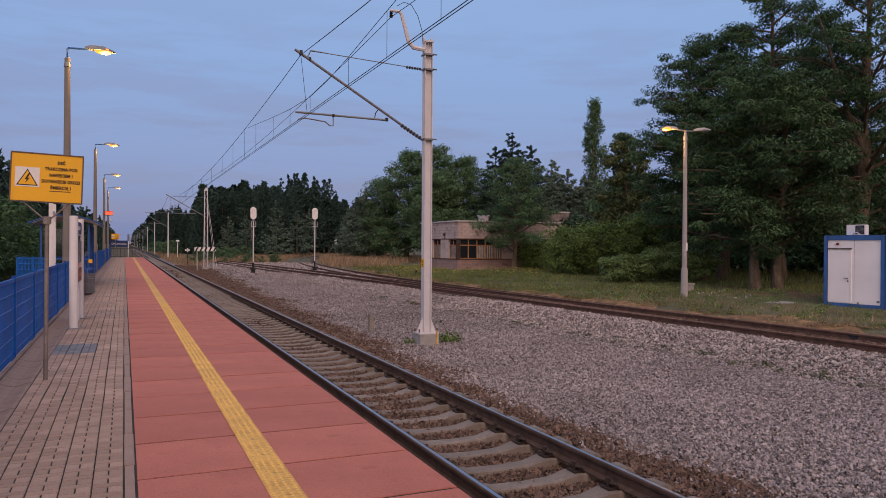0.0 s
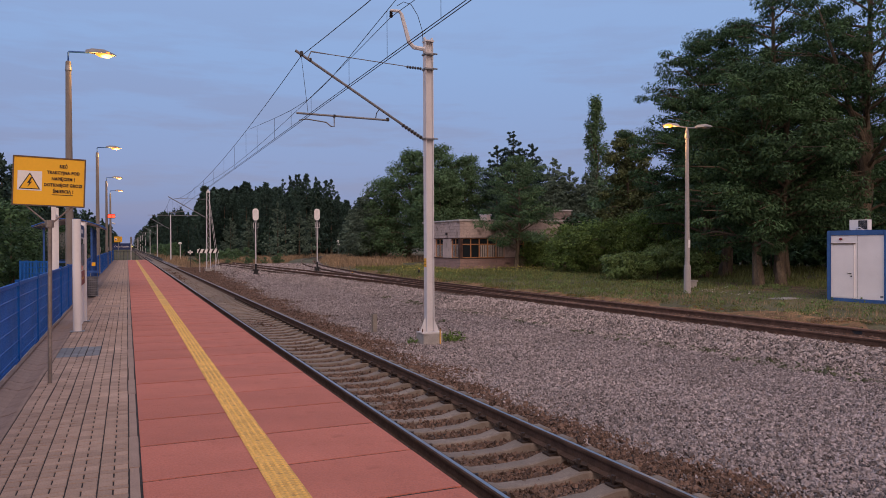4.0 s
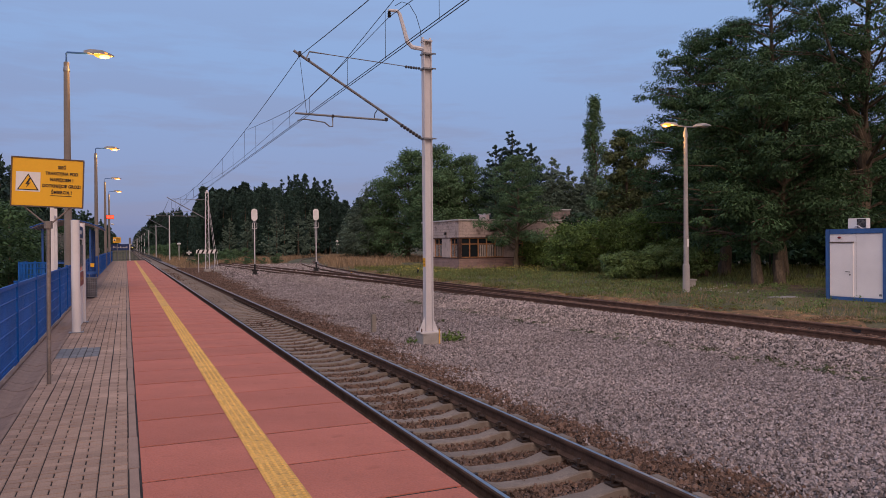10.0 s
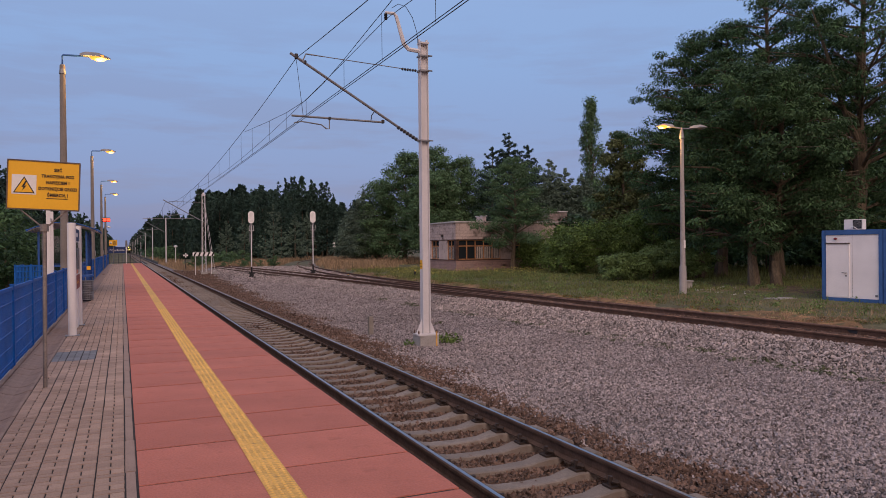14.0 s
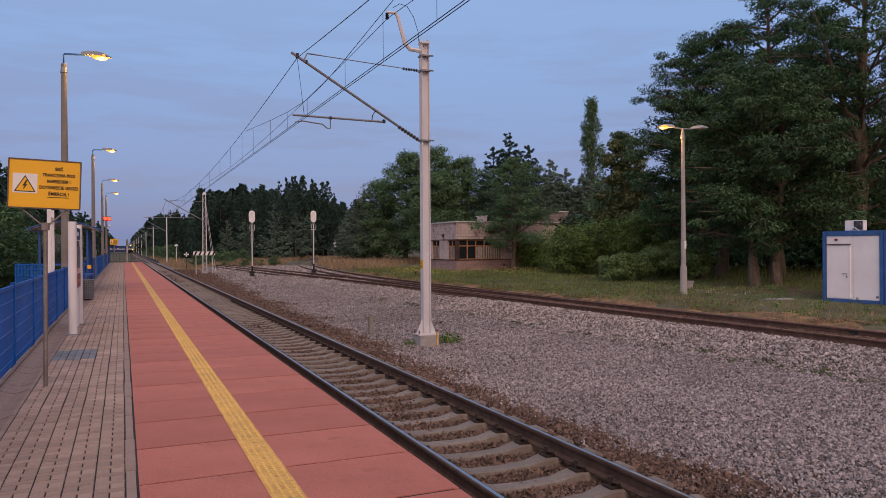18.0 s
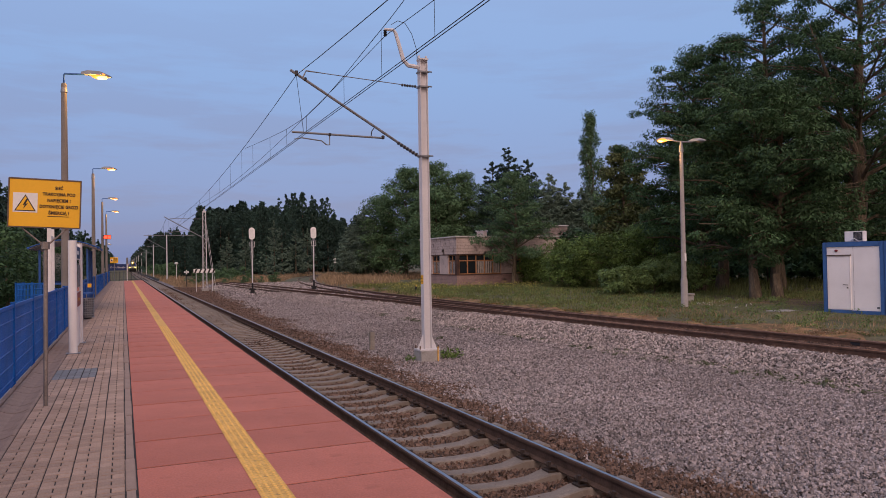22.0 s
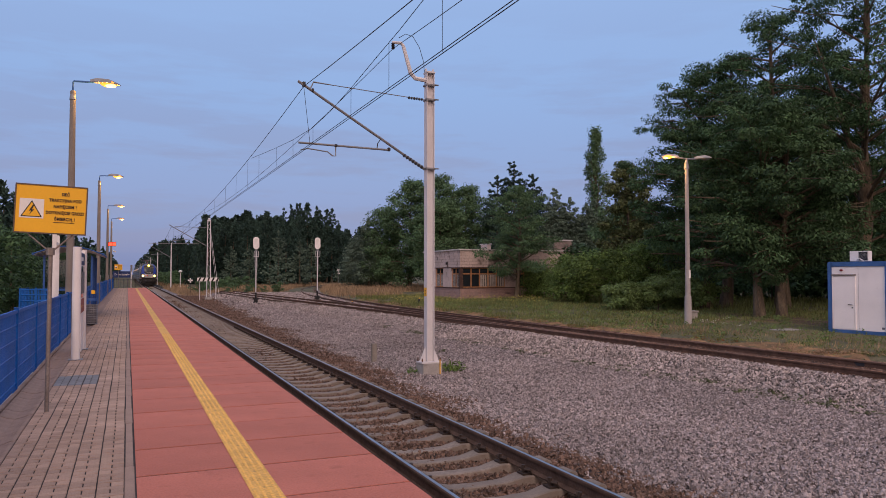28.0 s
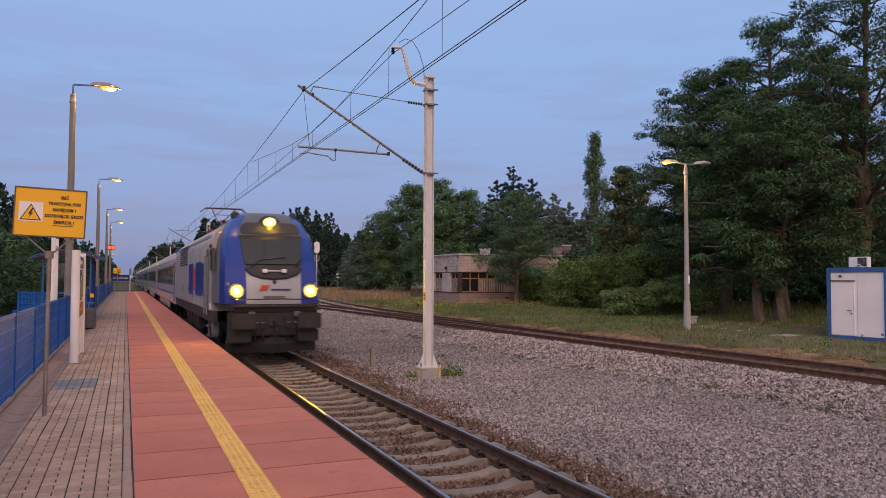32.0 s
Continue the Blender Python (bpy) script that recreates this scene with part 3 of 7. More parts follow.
def yard_track(line, label, wood):
    road = thing("yard_track", label, "railway track", kind="structure")
    for s in (-0.7535, 0.7535):
        part("rail", sweep(offset(line, s), RAIL, RAIL2_Z), rail_dark, road, "rusty brown steel rail")
        part("running_surface", sweep(offset(line, s), CAP, RAIL2_Z), rust_head, road, "orange-brown rusty railhead")
    lot = Shape()
    y = line[0][1]
    n = 0
    while y < min(line[-1][1], 180):
        x = float(line_x(line, y))
        dx = (float(line_x(line, y + 1)) - x)
        m = pose(x, y, RAIL2_Z - 0.178 + 0.006 * math.sin(n * 7.1), 0, 0, -math.degrees(math.atan(dx)))
        if 8 < y < 95:
            part("sleeper", WOOD, wood, road, m=m)
        else:
            lot.box(-1.25, 1.25, -0.12, 0.12, -0.15, 0.02, m)
        for s in (-0.7535, 0.7535):
            if 8 < y < 60:
                for q in (-0.10, 0.10):
                    lot.box(s + q - 0.025, s + q + 0.025, -0.05, 0.05, 0.0, 0.05, m)
        y += 0.65
        n += 1
    tagged(part("track_fittings", lot, rust, road, "rusty rail spikes and far sleepers"), kind="stuff")


dark_wood = surf("tarred_wood", (0.085, 0.06, 0.048), 0.9, var=0.35, scale=4, fine=40, rand=0.25)
WOOD = Shape().box(-1.25, 1.25, -0.125, 0.125, -0.15, 0.015).mesh("sleeper", dark_wood, 0.012)
yard_track(LINE_A, "rusty siding track on tarred wooden sleepers", dark_wood)
yard_track(LINE_B, "rusty branch track that curves away into the trees", dark_wood)


def turnout():
    """Check rails, frog and slide chairs where the branch leaves the siding."""
    t = thing("railway_turnout", "rusty railway switch with blades, frog and check rails", "railway switch")
    a = [p for p in LINE_A if 7 < p[1] < 26]
    for s in (-0.66, 0.66):
        part("check_rail", sweep(offset(a, s), RAIL, RAIL2_Z + 0.005), rail_dark, t, "rusty check rail")
    for y in np.arange(21, 30, 1.2):
        x = float(line_x(LINE_A, y))
        part("slide_chair", Shape().box(x + 0.78, x + 1.2, y - 0.06, y + 0.06, RAIL2_Z - 0.17, RAIL2_Z - 0.01), rust, t, bevel=0.01)
    x = float(line_x(LINE_A, 12.4))
    part("joint_bar", Shape().box(x + 0.66, x + 0.70, 11.9, 13.0, RAIL2_Z - 0.13, RAIL2_Z - 0.04), dark_steel, t, "dark bolted joint bar", bevel=0.008)


turnout()


# ---- platform ----
P_END = 95.0


paver_blue = surf("paver_blue", (0.20, 0.205, 0.215), 0.9, var=0.15, scale=3, fine=80, island=0.12)


def platform():
    base = Shape()
    base.box(-1.62, 2.06, -12, P_END, -0.95, -0.075)
    body = setting("platform", base, concrete, "long low railway platform on a concrete base", "platform")
    edge = Shape().prism([(2.0, -0.95), (2.09, -0.95), (2.09, -0.12), (2.0, -0.12)], "y", -12, P_END)
    part("edge_wall", edge, concrete, body, "dirty grey concrete platform wall")
    part("mortar_bed", Shape().box(-1.0, 2.08, -11.9, P_END - 0.02, -0.075, -0.006), joint_dark, body)
    slab = Shape().box(0.092, 2.12, 0.010, 0.982, -0.10, 0.0).mesh("slab", red_slab, 0.003)
    tile = Shape()
    tile.box(0.0, 0.222, 0.002, 0.496, 0.0, 0.004)
    tile_me = tile.mesh("tactile_tile", yellow_tactile, 0.0015)
    k = -12
    while k < P_END - 0.5:
        part("slab", slab, red_slab, body, m=pose(0, k + 0.605, 0.0012 * math.sin(k * 3.7)))
        if k + 0.6 < 70:
            for h in (0, 0.5):
                part("tactile_tile", tile_me, yellow_tactile, body, m=pose(0.893, k + 0.605 + h, 0.0013))
        k += 1
    part("tactile_strip", Shape().box(0.893, 1.115, 70.6, P_END, 0, 0.0045), yellow_tactile, body, "worn yellow tactile strip")
    # round studs on the tactile tiles
    V, F = [], []
    n = 0
    base_v = [(0.0155 * math.cos(a), 0.0155 * math.sin(a), 0.004) for a in np.arange(6) * math.pi / 3]
    base_v += [(0.010 * math.cos(a), 0.010 * math.sin(a), 0.0095) for a in np.arange(6) * math.pi / 3]
    for y in np.arange(4.0, 22, 0.05):
        for i in range(4):
            cx = 0.893 + 0.029 + i * 0.055
            V += [(cx + a, y + b, c + 0.0013) for a, b, c in base_v]
            F += [(n + j, n + (j + 1) % 6, n + 6 + (j + 1) % 6, n + 6 + j) for j in range(6)]
            F += [(n + 6, n + 7, n + 8, n + 9), (n + 6, n + 9, n + 10, n + 11)]
            n += 12
    tagged(part("tactile_studs", bulk("tactile_studs", V, F, yellow_stud), yellow_stud, body, "round yellow studs"), kind="stuff")
    # fine ribs across the red slabs stay in the relief of the material; border stones beside them
    stone = Shape().box(0.0, 0.076, 0.003, 0.997, -0.07, 0.0).mesh("border_stone", kerb_stone, 0.006)
    for k in range(3, 60):
        part("border_stone", stone, kerb_stone, body, m=pose(0.004, k, 0.001 * math.sin(k * 2.3)))
    part("border_stones_far", Shape().box(0.004, 0.078, 60, P_END, -0.05, 0).box(0.004, 0.078, -12, 3, -0.05, 0), kerb_stone, body)
    # paving: columns 0.2 m wide; a full block, then two halves, in turn
    full = Shape().box(0.004, 0.196, 0.0215, 0.0985, -0.05, 0).mesh("paving_block", paver, 0.003)
    half = Shape().box(0.004, 0.094, 0.0015, 0.1185, -0.05, 0).mesh("paving_block", paver, 0.003)
    V, F = [], []
    n = 0
    cnt = 0
    tint = Shape()
    for c in range(5):
        x0 = -0.997 + c * 0.2
        for r in range(-118, 950):
            y0 = r * 0.1 + (0.05 if c % 2 else 0)
            blue = 12.3 < y0 < 13.5 and x0 < -0.45
            near = 4.6 < y0 < 8.6
            z = 0.0012 * math.sin(r * 5.1 + c * 2.7) + 0.001
            for q in ([(0.002, 0.194, full, 0)] if r % 2 else [(0.002, 0.094, half, 0), (0.102, 0.194, half, 0.1)]):
                if near and cnt < 300:
                    part("paving_block", q[2], paver, body, m=pose(x0 + q[3], y0, z))
                    cnt += 1
                else:
                    jog = 0.0016 * math.sin(r * 12.9 + c * 7.3) + 0.002 * math.sin(y0 * 1.3 + c)
                    a, b = x0 + q[0] + 0.0035 + jog, x0 + q[1] - 0.0015 + jog
                    c0, c1 = (y0 + 0.0215, y0 + 0.0985) if r % 2 else (y0 + 0.0015, y0 + 0.1185)
                    if blue:
                        tint.box(a, b, c0, c1, -0.03, z)
                        continue
                    V += [(a, c0, -0.03), (b, c0, -0.03), (b, c1, -0.03), (a, c1, -0.03), (a, c0, z), (b, c0, z), (b, c1, z), (a, c1, z)]
                    F += [(n + 4, n + 5, n + 6, n + 7), (n, n + 1, n + 5, n + 4), (n + 1, n + 2, n + 6, n + 5), (n + 2, n + 3, n + 7, n + 6), (n + 3, n, n + 4, n + 7)]
                    n += 8
    tagged(part("paving_blocks", bulk("paving_blocks", V, F, paver_far), paver_far, body, "brown-grey concrete paving blocks"), kind="stuff")
    tagged(part("painted_blocks", tint, paver_blue, body, "grey-blue patch of paving blocks"), kind="stuff")
    # drain channel of dished stones beside the fence
    ch = Shape().loft([[(-1.38, y, -0.07), (-1.37, y, 0.0), (-1.33, y, 0.0), (-1.27, y, -0.025), (-1.19, y, -0.04), (-1.11, y, -0.025), (-1.04, y, 0.0), (-1.003, y, 0.0), (-1.003, y, -0.07)]
                       for y in (0.004, 0.494)])
    ch_me = ch.mesh("drain_stone", kerb_stone)
    for k in range(-23, 110):
        part("drain_stone", ch_me, kerb_stone, body, m=pose(0, k * 0.5, 0.002 * math.sin(k * 1.9)))
    part("drain_far", Shape().box(-1.38, -1.003, 55, P_END, -0.06, -0.005), kerb_stone, body)
    part("edging_stone", Shape().box(-1.44, -1.385, -12, P_END, -0.1, 0.012), kerb_stone, body, "narrow concrete edging", bevel=0.006)
    part("access_cover", Shape().box(-0.75, -0.16, 22.0, 22.9, -0.02, 0.003), kerb_stone, body, "flush concrete cover", bevel=0.002)


platform()

# ---- trees, bushes, grass ----
def leaves(centres, radii, count, size, rng, flat=0.6, droop=0.35, shape=0.42, far=False):
    """Leaf sprays round the given clump centres: arrays of verts and quads."""
    centres, radii = np.asarray(centres, float), np.asarray(radii, float)
    n = len(centres) * count
    c = np.repeat(centres, count, 0)
    r = np.repeat(radii, count)
    d = rng.normal(size=(n, 3))
    d /= np.linalg.norm(d, axis=1)[:, None]
    rad = r * rng.uniform(0.16, 1.0, n) ** 0.5
    p = c + d * rad[:, None] * np.array([1, 1, flat])
    face = d * np.array([0.8, 0.8, 0.7]) + np.array([0, 0, 0.55]) + rng.normal(size=(n, 3)) * 0.38
    face /= np.linalg.norm(face, axis=1)[:, None]
    out = d * np.array([1, 1, 0.3]) + rng.normal(size=(n, 3)) * 0.6
    out[:, 2] -= droop
    out -= face * np.sum(out * face, axis=1)[:, None]
    out /= np.linalg.norm(out, axis=1)[:, None] + 1e-9
    side = np.cross(out, face)
    L = (size * rng.uniform(0.6, 1.4, n))[:, None]
    Wd = L * shape
    if far:
        v = np.stack([p - out * L * 0.5 + side * Wd * 0.6, p + out * L * 0.6, p - out * L * 0.5 - side * Wd * 0.6], 1)
        return v.reshape(-1, 3), np.arange(n * 3).reshape(n, 3)
    v = np.stack([p - out * L * 0.5, p + side * Wd * 0.5, p + out * L * 0.5, p - side * Wd * 0.5], 1)
    return v.reshape(-1, 3), np.arange(n * 4).reshape(n, 4)


def skeleton_of(height, spread, base, seed, limbs=16, kind="round", fork=False):
    """Trunk and limbs as tubes, and where the leaf clumps sit."""
    rng = random.Random(seed)
    wood, clumps = Shape(), []
    lean = (rng.uniform(-0.03, 0.03), rng.uniform(-0.03, 0.03))
    r0 = height * 0.020
    top = height * (0.97 if kind != "round" else 0.88)
    axis = lambda h: Vector((lean[0] * h + 0.12 * math.sin(h * 0.7 + seed), lean[1] * h + 0.12 * math.cos(h * 0.6 + seed), h))
    pts = [axis(top * k / 8) for k in range(9)]
    wood.tube(pts, [r0 * (1.35 if k == 0 else 1) * (1 - 0.86 * k / 8) for k in range(9)], 8)
    if fork:
        s = axis(height * 0.31)
        for q, w in (((2.0, 0.6, 4.5), 0.36), ((0.8, -1.8, 5.5), 0.24)):
            e = s + Vector(q)
            wood.tube([s, s.lerp(e, 0.5) + Vector((0.1, 0.1, -0.3)), e, e + Vector((q[0] * 0.5, q[1] * 0.5, 2.5))], [r0 * w, r0 * w * 0.8, r0 * w * 0.5, r0 * 0.03], 7)
            for k in range(14):
                f = k / 13
                c = s.lerp(e, 0.45 + 0.8 * f) + Vector((rng.uniform(-0.9, 0.9), rng.uniform(-0.9, 0.9), rng.uniform(-0.2, 1.2) + 1.6 * max(0, f - 0.6)))
                clumps.append(tuple(c))
    for i in range(limbs):
        u = (i + rng.random()) / limbs
        h = base + (top - base) * u
        a = i * 2.4 + rng.uniform(-0.5, 0.5)
        if kind == "pine":
            reach = spread * (1 - u) ** 0.85 * rng.uniform(0.65, 1.1) + 0.25
            rise = reach * rng.uniform(-0.05, 0.28)
        elif kind == "column":
            reach = spread * math.sin(math.pi * min(0.95, 0.18 + 0.8 * u)) * rng.uniform(0.6, 1.0)
            rise = reach * rng.uniform(1.4, 2.4)
        else:
            reach = spread * math.sqrt(max(0.10, 1 - (1.45 * u - 0.48) ** 2)) * rng.uniform(0.6, 1.1)
            rise = reach * rng.uniform(0.0, 0.5)
        s = axis(h)
        e = s + Vector((math.cos(a) * reach, math.sin(a) * reach, rise))
        mid = s.lerp(e, 0.5) + Vector((0, 0, reach * 0.10))
        lr = r0 * (0.26 if fork else 0.42) * (1 - 0.7 * u)
        wood.tube([s, mid, e], [lr, lr * 0.6, lr * 0.2], 5)
        k = max(2, int(reach * (1.5 if kind != "pine" else 1.3)))
        for j in range(k):
            f = 0.35 + 0.65 * (j + rng.random() * 0.6) / k
            q = s.lerp(mid, f * 2) if f < 0.5 else mid.lerp(e, f * 2 - 1)
            w = reach * 0.22
            q = q + Vector((rng.uniform(-w, w), rng.uniform(-w, w), rng.uniform(-w, w) * 0.6))
            clumps.append(tuple(q))
            if kind == "round" and rng.random() < 0.5:
                wood.tube([s.lerp(mid, min(1, f)), q], [lr * 0.4, lr * 0.12], 4)
    for k in range(5 if kind == "round" else 1):
        q = axis(top + 0.2)
        clumps.append((q.x + rng.uniform(-0.7, 0.7), q.y + rng.uniform(-0.7, 0.7), q.z + rng.uniform(-0.6, 0.3)))
    return wood, clumps


def whorls(height, spread, base, seed, levels, arms=6):
    """Where the needle sprays of a pine sit: rings of limbs, long below and short towards a pointed top."""
    rng = random.Random(seed)
    res, sizes = [], []
    for i in range(levels):
        u = i / (levels - 1)
        h = base + (height - base) * u ** 0.92
        gap = (height - base) / levels
        for k in range(arms if u < 0.85 else 3):
            a = rng.uniform(0, 6.283)
            reach = spread * (1 - u) ** 0.58 * rng.uniform(0.5, 1.15) + 0.06
            hk = h + rng.uniform(-1.1, 1.1) * gap
            for f in (0.5, 0.8, 1.0):
                if f == 0.5 and u > 0.7:
                    continue
                q = f * reach
                res.append((q * math.cos(a + rng.uniform(-0.12, 0.12)), q * math.sin(a + rng.uniform(-0.12, 0.12)), hk + reach * (0.34 * f * f - 0.08) + rng.uniform(-0.15, 0.15)))
                sizes.append((0.62 - 0.46 * u) * (0.8 if f == 1.0 else 1.0))
        res.append((0, 0, h + 0.15)), sizes.append(0.12)
    return res, sizes


def tree(name, label, x, y, height, spread, base, seed, kind, material, clump, count, size, limbs=16, flat=0.6, droop=0.35, group="", category="tree", shape=0.42, z=None, fork=False):
    wood, cl = skeleton_of(height, spread, base, seed, limbs, kind, fork)
    rng = np.random.default_rng(seed)
    t = thing(name, label, category, group, pose(x, y, float(ground_z(x, y)) - 0.06 if z is None else z, 0, 0, seed * 37 % 360))
    part("trunk", wood, bark, t, smooth=True)
    v, f = leaves(cl, clump * rng.uniform(0.7, 1.3, len(cl)), count, size, rng, flat, droop, shape)
    part("crown", bulk("crown", v, f, material), material, t)
    return t


LOCUST = "tall robinia tree with dark feathery foliage"
for i, (x, y, h, s, b, lm) in enumerate(((34.0, 36.6, 17.2, 4.7, 3.0, 58), (27.3, 25.8, 11.5, 4.2, 1.7, 54), (28.2, 25.3, 11.0, 4.0, 1.7, 52), (34.2, 25.8, 22, 5.5, 4.8, 56),
                                         (35.0, 31.3, 19.0, 4.6, 2.6, 46), (38.5, 29.5, 14, 5.0, 2.0, 44), (33.7, 34.4, 17.2, 4.2, 4.0, 36), (31.0, 33.3, 12.0, 4.2, 1.8, 48))):
    tree("robinia_tree", LOCUST, x, y, h, s, b, 11 + i, "round", leaf_locust, 0.72, 150 if i == 3 else 190, 0.18, lm, 0.45, 0.4, "robinias beside the yard", shape=0.36, fork=i == 3)

BROAD = "leafy broadleaf tree behind the old building"
for i, (x, y, h, s) in enumerate(((30.8, 91.0, 11.5, 3.0), (32.8, 87, 15.2, 4.0), (35.5, 84, 15.7, 4.2), (38.8, 83, 14.2, 4.0), (34, 80, 12, 4.0), (44, 57, 9.5, 4.0))):
    tree("broadleaf_tree", BROAD, x, y, h, s, 0.8, 31 + i, "round", leaf_broad, 1.0, 110, 0.26, 60, 0.6, 0.2, "trees behind the building", shape=0.5)
def pine_tree(x, y, h, spread, seed, material, label):
    t = thing("pine_tree", label, "tree", "pines behind the building", pose(x, y, float(ground_z(x, y)) - 0.06, 0, 0, seed * 53 % 360))
    part("trunk", Shape().tube([(0, 0, 0), (0.05, 0.03, h * 0.5), (0, 0.05, h * 0.97)], [0.017 * h, 0.011 * h, 0.002 * h], 8), bark, t, smooth=True)
    cl, sizes = whorls(h, spread, h * 0.12, seed, 28, 11)
    rng = np.random.default_rng(seed)
    v, f = leaves(cl, np.array(sizes) * 1.3 * rng.uniform(0.7, 1.3, len(cl)), 26, 0.29, rng, 0.5, 0.05, 0.32)
    part("crown", bulk("crown", v, f, material), material, t)


for i, (x, y, h, sp) in enumerate(((41.2, 79, 13.6, 3.0), (42.9, 78, 15.4, 3.4), (44.6, 76.5, 13.8, 3.0))):
    pine_tree(x, y, h, sp, 91 + i, needle, "tall dark pine behind the old building")
for i, (x, y, h, sp) in enumerate(((46.0, 74, 11.8, 2.6), (47.6, 73, 10.6, 2.6), (49.2, 72, 10.0, 2.7), (50.8, 72.5, 10.4, 2.6), (52.6, 71, 9.8, 2.7), (29.0, 92, 9.0, 2.8), (28.0, 94, 7.0, 2.5))):
    pine_tree(x, y, h, sp, 96 + i, needle_young, "grey-green young pine at the edge of the wood")
tree("rowan_tree", "slender rowan tree in front of the brick building", 29.3, 52.6, 9.8, 3.7, 1.5, 51, "round", leaf_broad, 0.75, 170, 0.20, 34, 0.45, 0.5, shape=0.32)
tree("maple_tree", "yellowing maple tree beside the poplar", 36.4, 47.3, 11.8, 2.7, 2.0, 52, "round", leaf_maple, 0.75, 120, 0.25, 36, 0.6, 0.3, shape=0.55)
tree("poplar_tree", "narrow columnar poplar rising above the wood", 64.6, 92, 23.8, 2.4, 2.0, 53, "column", leaf_broad, 0.8, 120, 0.30, 52, 1.4, -0.5, shape=0.5)

leaf_juniper = surf("leaf_juniper", (0.130, 0.196, 0.060), 0.75, var=0.3, scale=0.5, fine=6, island=0.4, bump=0, translucent=0.15)
# bushes at the edge of the yard
for i, (x, y, h, s) in enumerate(((28.6, 43.0, 3.3, 2.0), (29.9, 40.6, 3.7, 2.4), (31.8, 38.6, 4.4, 2.6), (33.4, 41.6, 4.5, 2.8), (29.9, 45.8, 3.4, 2.2), (35, 39, 5.6, 3), (31.0, 52.6, 2.6, 1.5))):
    tree("bush", "dense bright green hedge-like bush", x, y, h, s, 0.3, 71 + i, "round", leaf_bush, 0.6, 150, 0.15, 34, 0.75, 0.1, "bushes", "bush", shape=0.55)
for i, (x, y, h, s) in enumerate(((27.6, 33.4, 1.8, 2.1), (25.8, 34.2, 1.4, 1.5), (29.5, 33.2, 2.0, 1.9))):
    tree("juniper_bush", "low spreading juniper bush", x, y, h, s, 0.15, 81 + i, "round", leaf_juniper, 0.55, 120, 0.22, 22, 0.5, -0.2, "low bushes", "bush", shape=0.25)


def stand(name, spots, material, label, kind, seed, clump, count, size, spread=0.24, base=0.12, flat=0.55, shape=0.5, limbs=30):
    """A far wood as one object: several tree shapes, set and turned at the given spots (x, y, height)."""
    rng = np.random.default_rng(seed)
    kinds = []
    for k in range(5):
        if kind == "pine":
            cl, taper = whorls(10.0, 10 * spread * (0.8 + 0.11 * k), 10 * base, seed * 10 + k, limbs)
            taper = np.array(taper) * 0.85
        else:
            cl, taper = skeleton_of(10.0, 10 * spread, 10 * base, seed * 10 + k, limbs, kind)[1], 1.0
        v, f = leaves(cl, clump * taper * rng.uniform(0.7, 1.3, len(cl)), count, size, rng, flat, 0.15, shape, True)
        kinds.append((v, f))
    V, F, trunks = [], [], Shape()
    n = 0
    for i, (x, y, h) in enumerate(spots):
        v, f = kinds[i % 5]
        a = rng.uniform(0, 6.28)
        s = h / 10.0
        w = v * np.array([s, s, s]) * np.array([min(1.25, 1 / s ** 0.3)] * 2 + [1])
        R = np.array([[math.cos(a), -math.sin(a), 0], [math.sin(a), math.cos(a), 0], [0, 0, 1]])
        g = float(ground_z(x, y))
        V.append(w @ R.T + np.array([x, y, g])), F.append(f + n)
        n += len(v)
        trunks.rod((x, y, g - 0.2), (x, y, g + h * 0.8), 0.017 * h, 0.004 * h, 6)
    ob = new(name, bulk(name, np.concatenate(V), np.concatenate(F), material))
    tagged(ob, label, "wood", kind="stuff")
    part("trunks", trunks, bark, ob, "dark straight trunks")
    return ob


def rows_of(points, n, depth, step, hmin, hmax, seed):
    """Spots in several rows behind a wood's edge."""
    rng = random.Random(seed)
    res = []
    for k in range(len(points) - 1):
        (x0, y0), (x1, y1) = points[k], points[k + 1]
        m = max(1, int(math.hypot(x1 - x0, y1 - y0) / step))
        for i in range(m):
            for r in range(n):
                u = (i + rng.random()) / m
                dx, dy = -(y1 - y0), x1 - x0
                q = math.hypot(dx, dy)
                d = r * depth + rng.uniform(0, depth * 0.7)
                res.append((x0 + (x1 - x0) * u + dx / q * d, y0 + (y1 - y0) * u + dy / q * d, rng.uniform(hmin, hmax)))
    return res


pine_edge = [(8.8, 260), (10.5, 190), (15.0, 140), (19, 121), (23, 117)]
PINES = rows_of(list(pine_edge), 3, 4.5, 2.9, 8.5, 11.8, 5) + rows_of([(17, 134), (22.5, 131), (27, 142)], 3, 4.0, 2.7, 10.0, 12.8, 6) + rows_of([(27, 142), (34, 153)], 2, 3.0, 2.6, 10.5, 13.5, 66) + rows_of([(34, 153), (37, 158), (45, 169)], 2, 3.5, 2.0, 14.0, 17.5, 68)
PINES += rows_of([(45, 169), (51, 177), (70, 196)], 3, 4.0, 2.7, 11, 14, 67)
PINES = [p for p in PINES if p[1] > 186 or p[0] < line_x(LINE_B, p[1]) - 3.2]
stand("pine_wood", PINES, needle, "dark pine wood along the railway line", "pine", 6, 0.72, 10, 0.36, 0.21, 0.10, 0.45, 0.36, 20)
YOUNG = [(11.5, 118, 3.4), (14.2, 113, 6.2), (17.6, 118, 6.4), (21.0, 112, 8.2), (26.2, 121, 7.4), (31, 133, 8.0)]
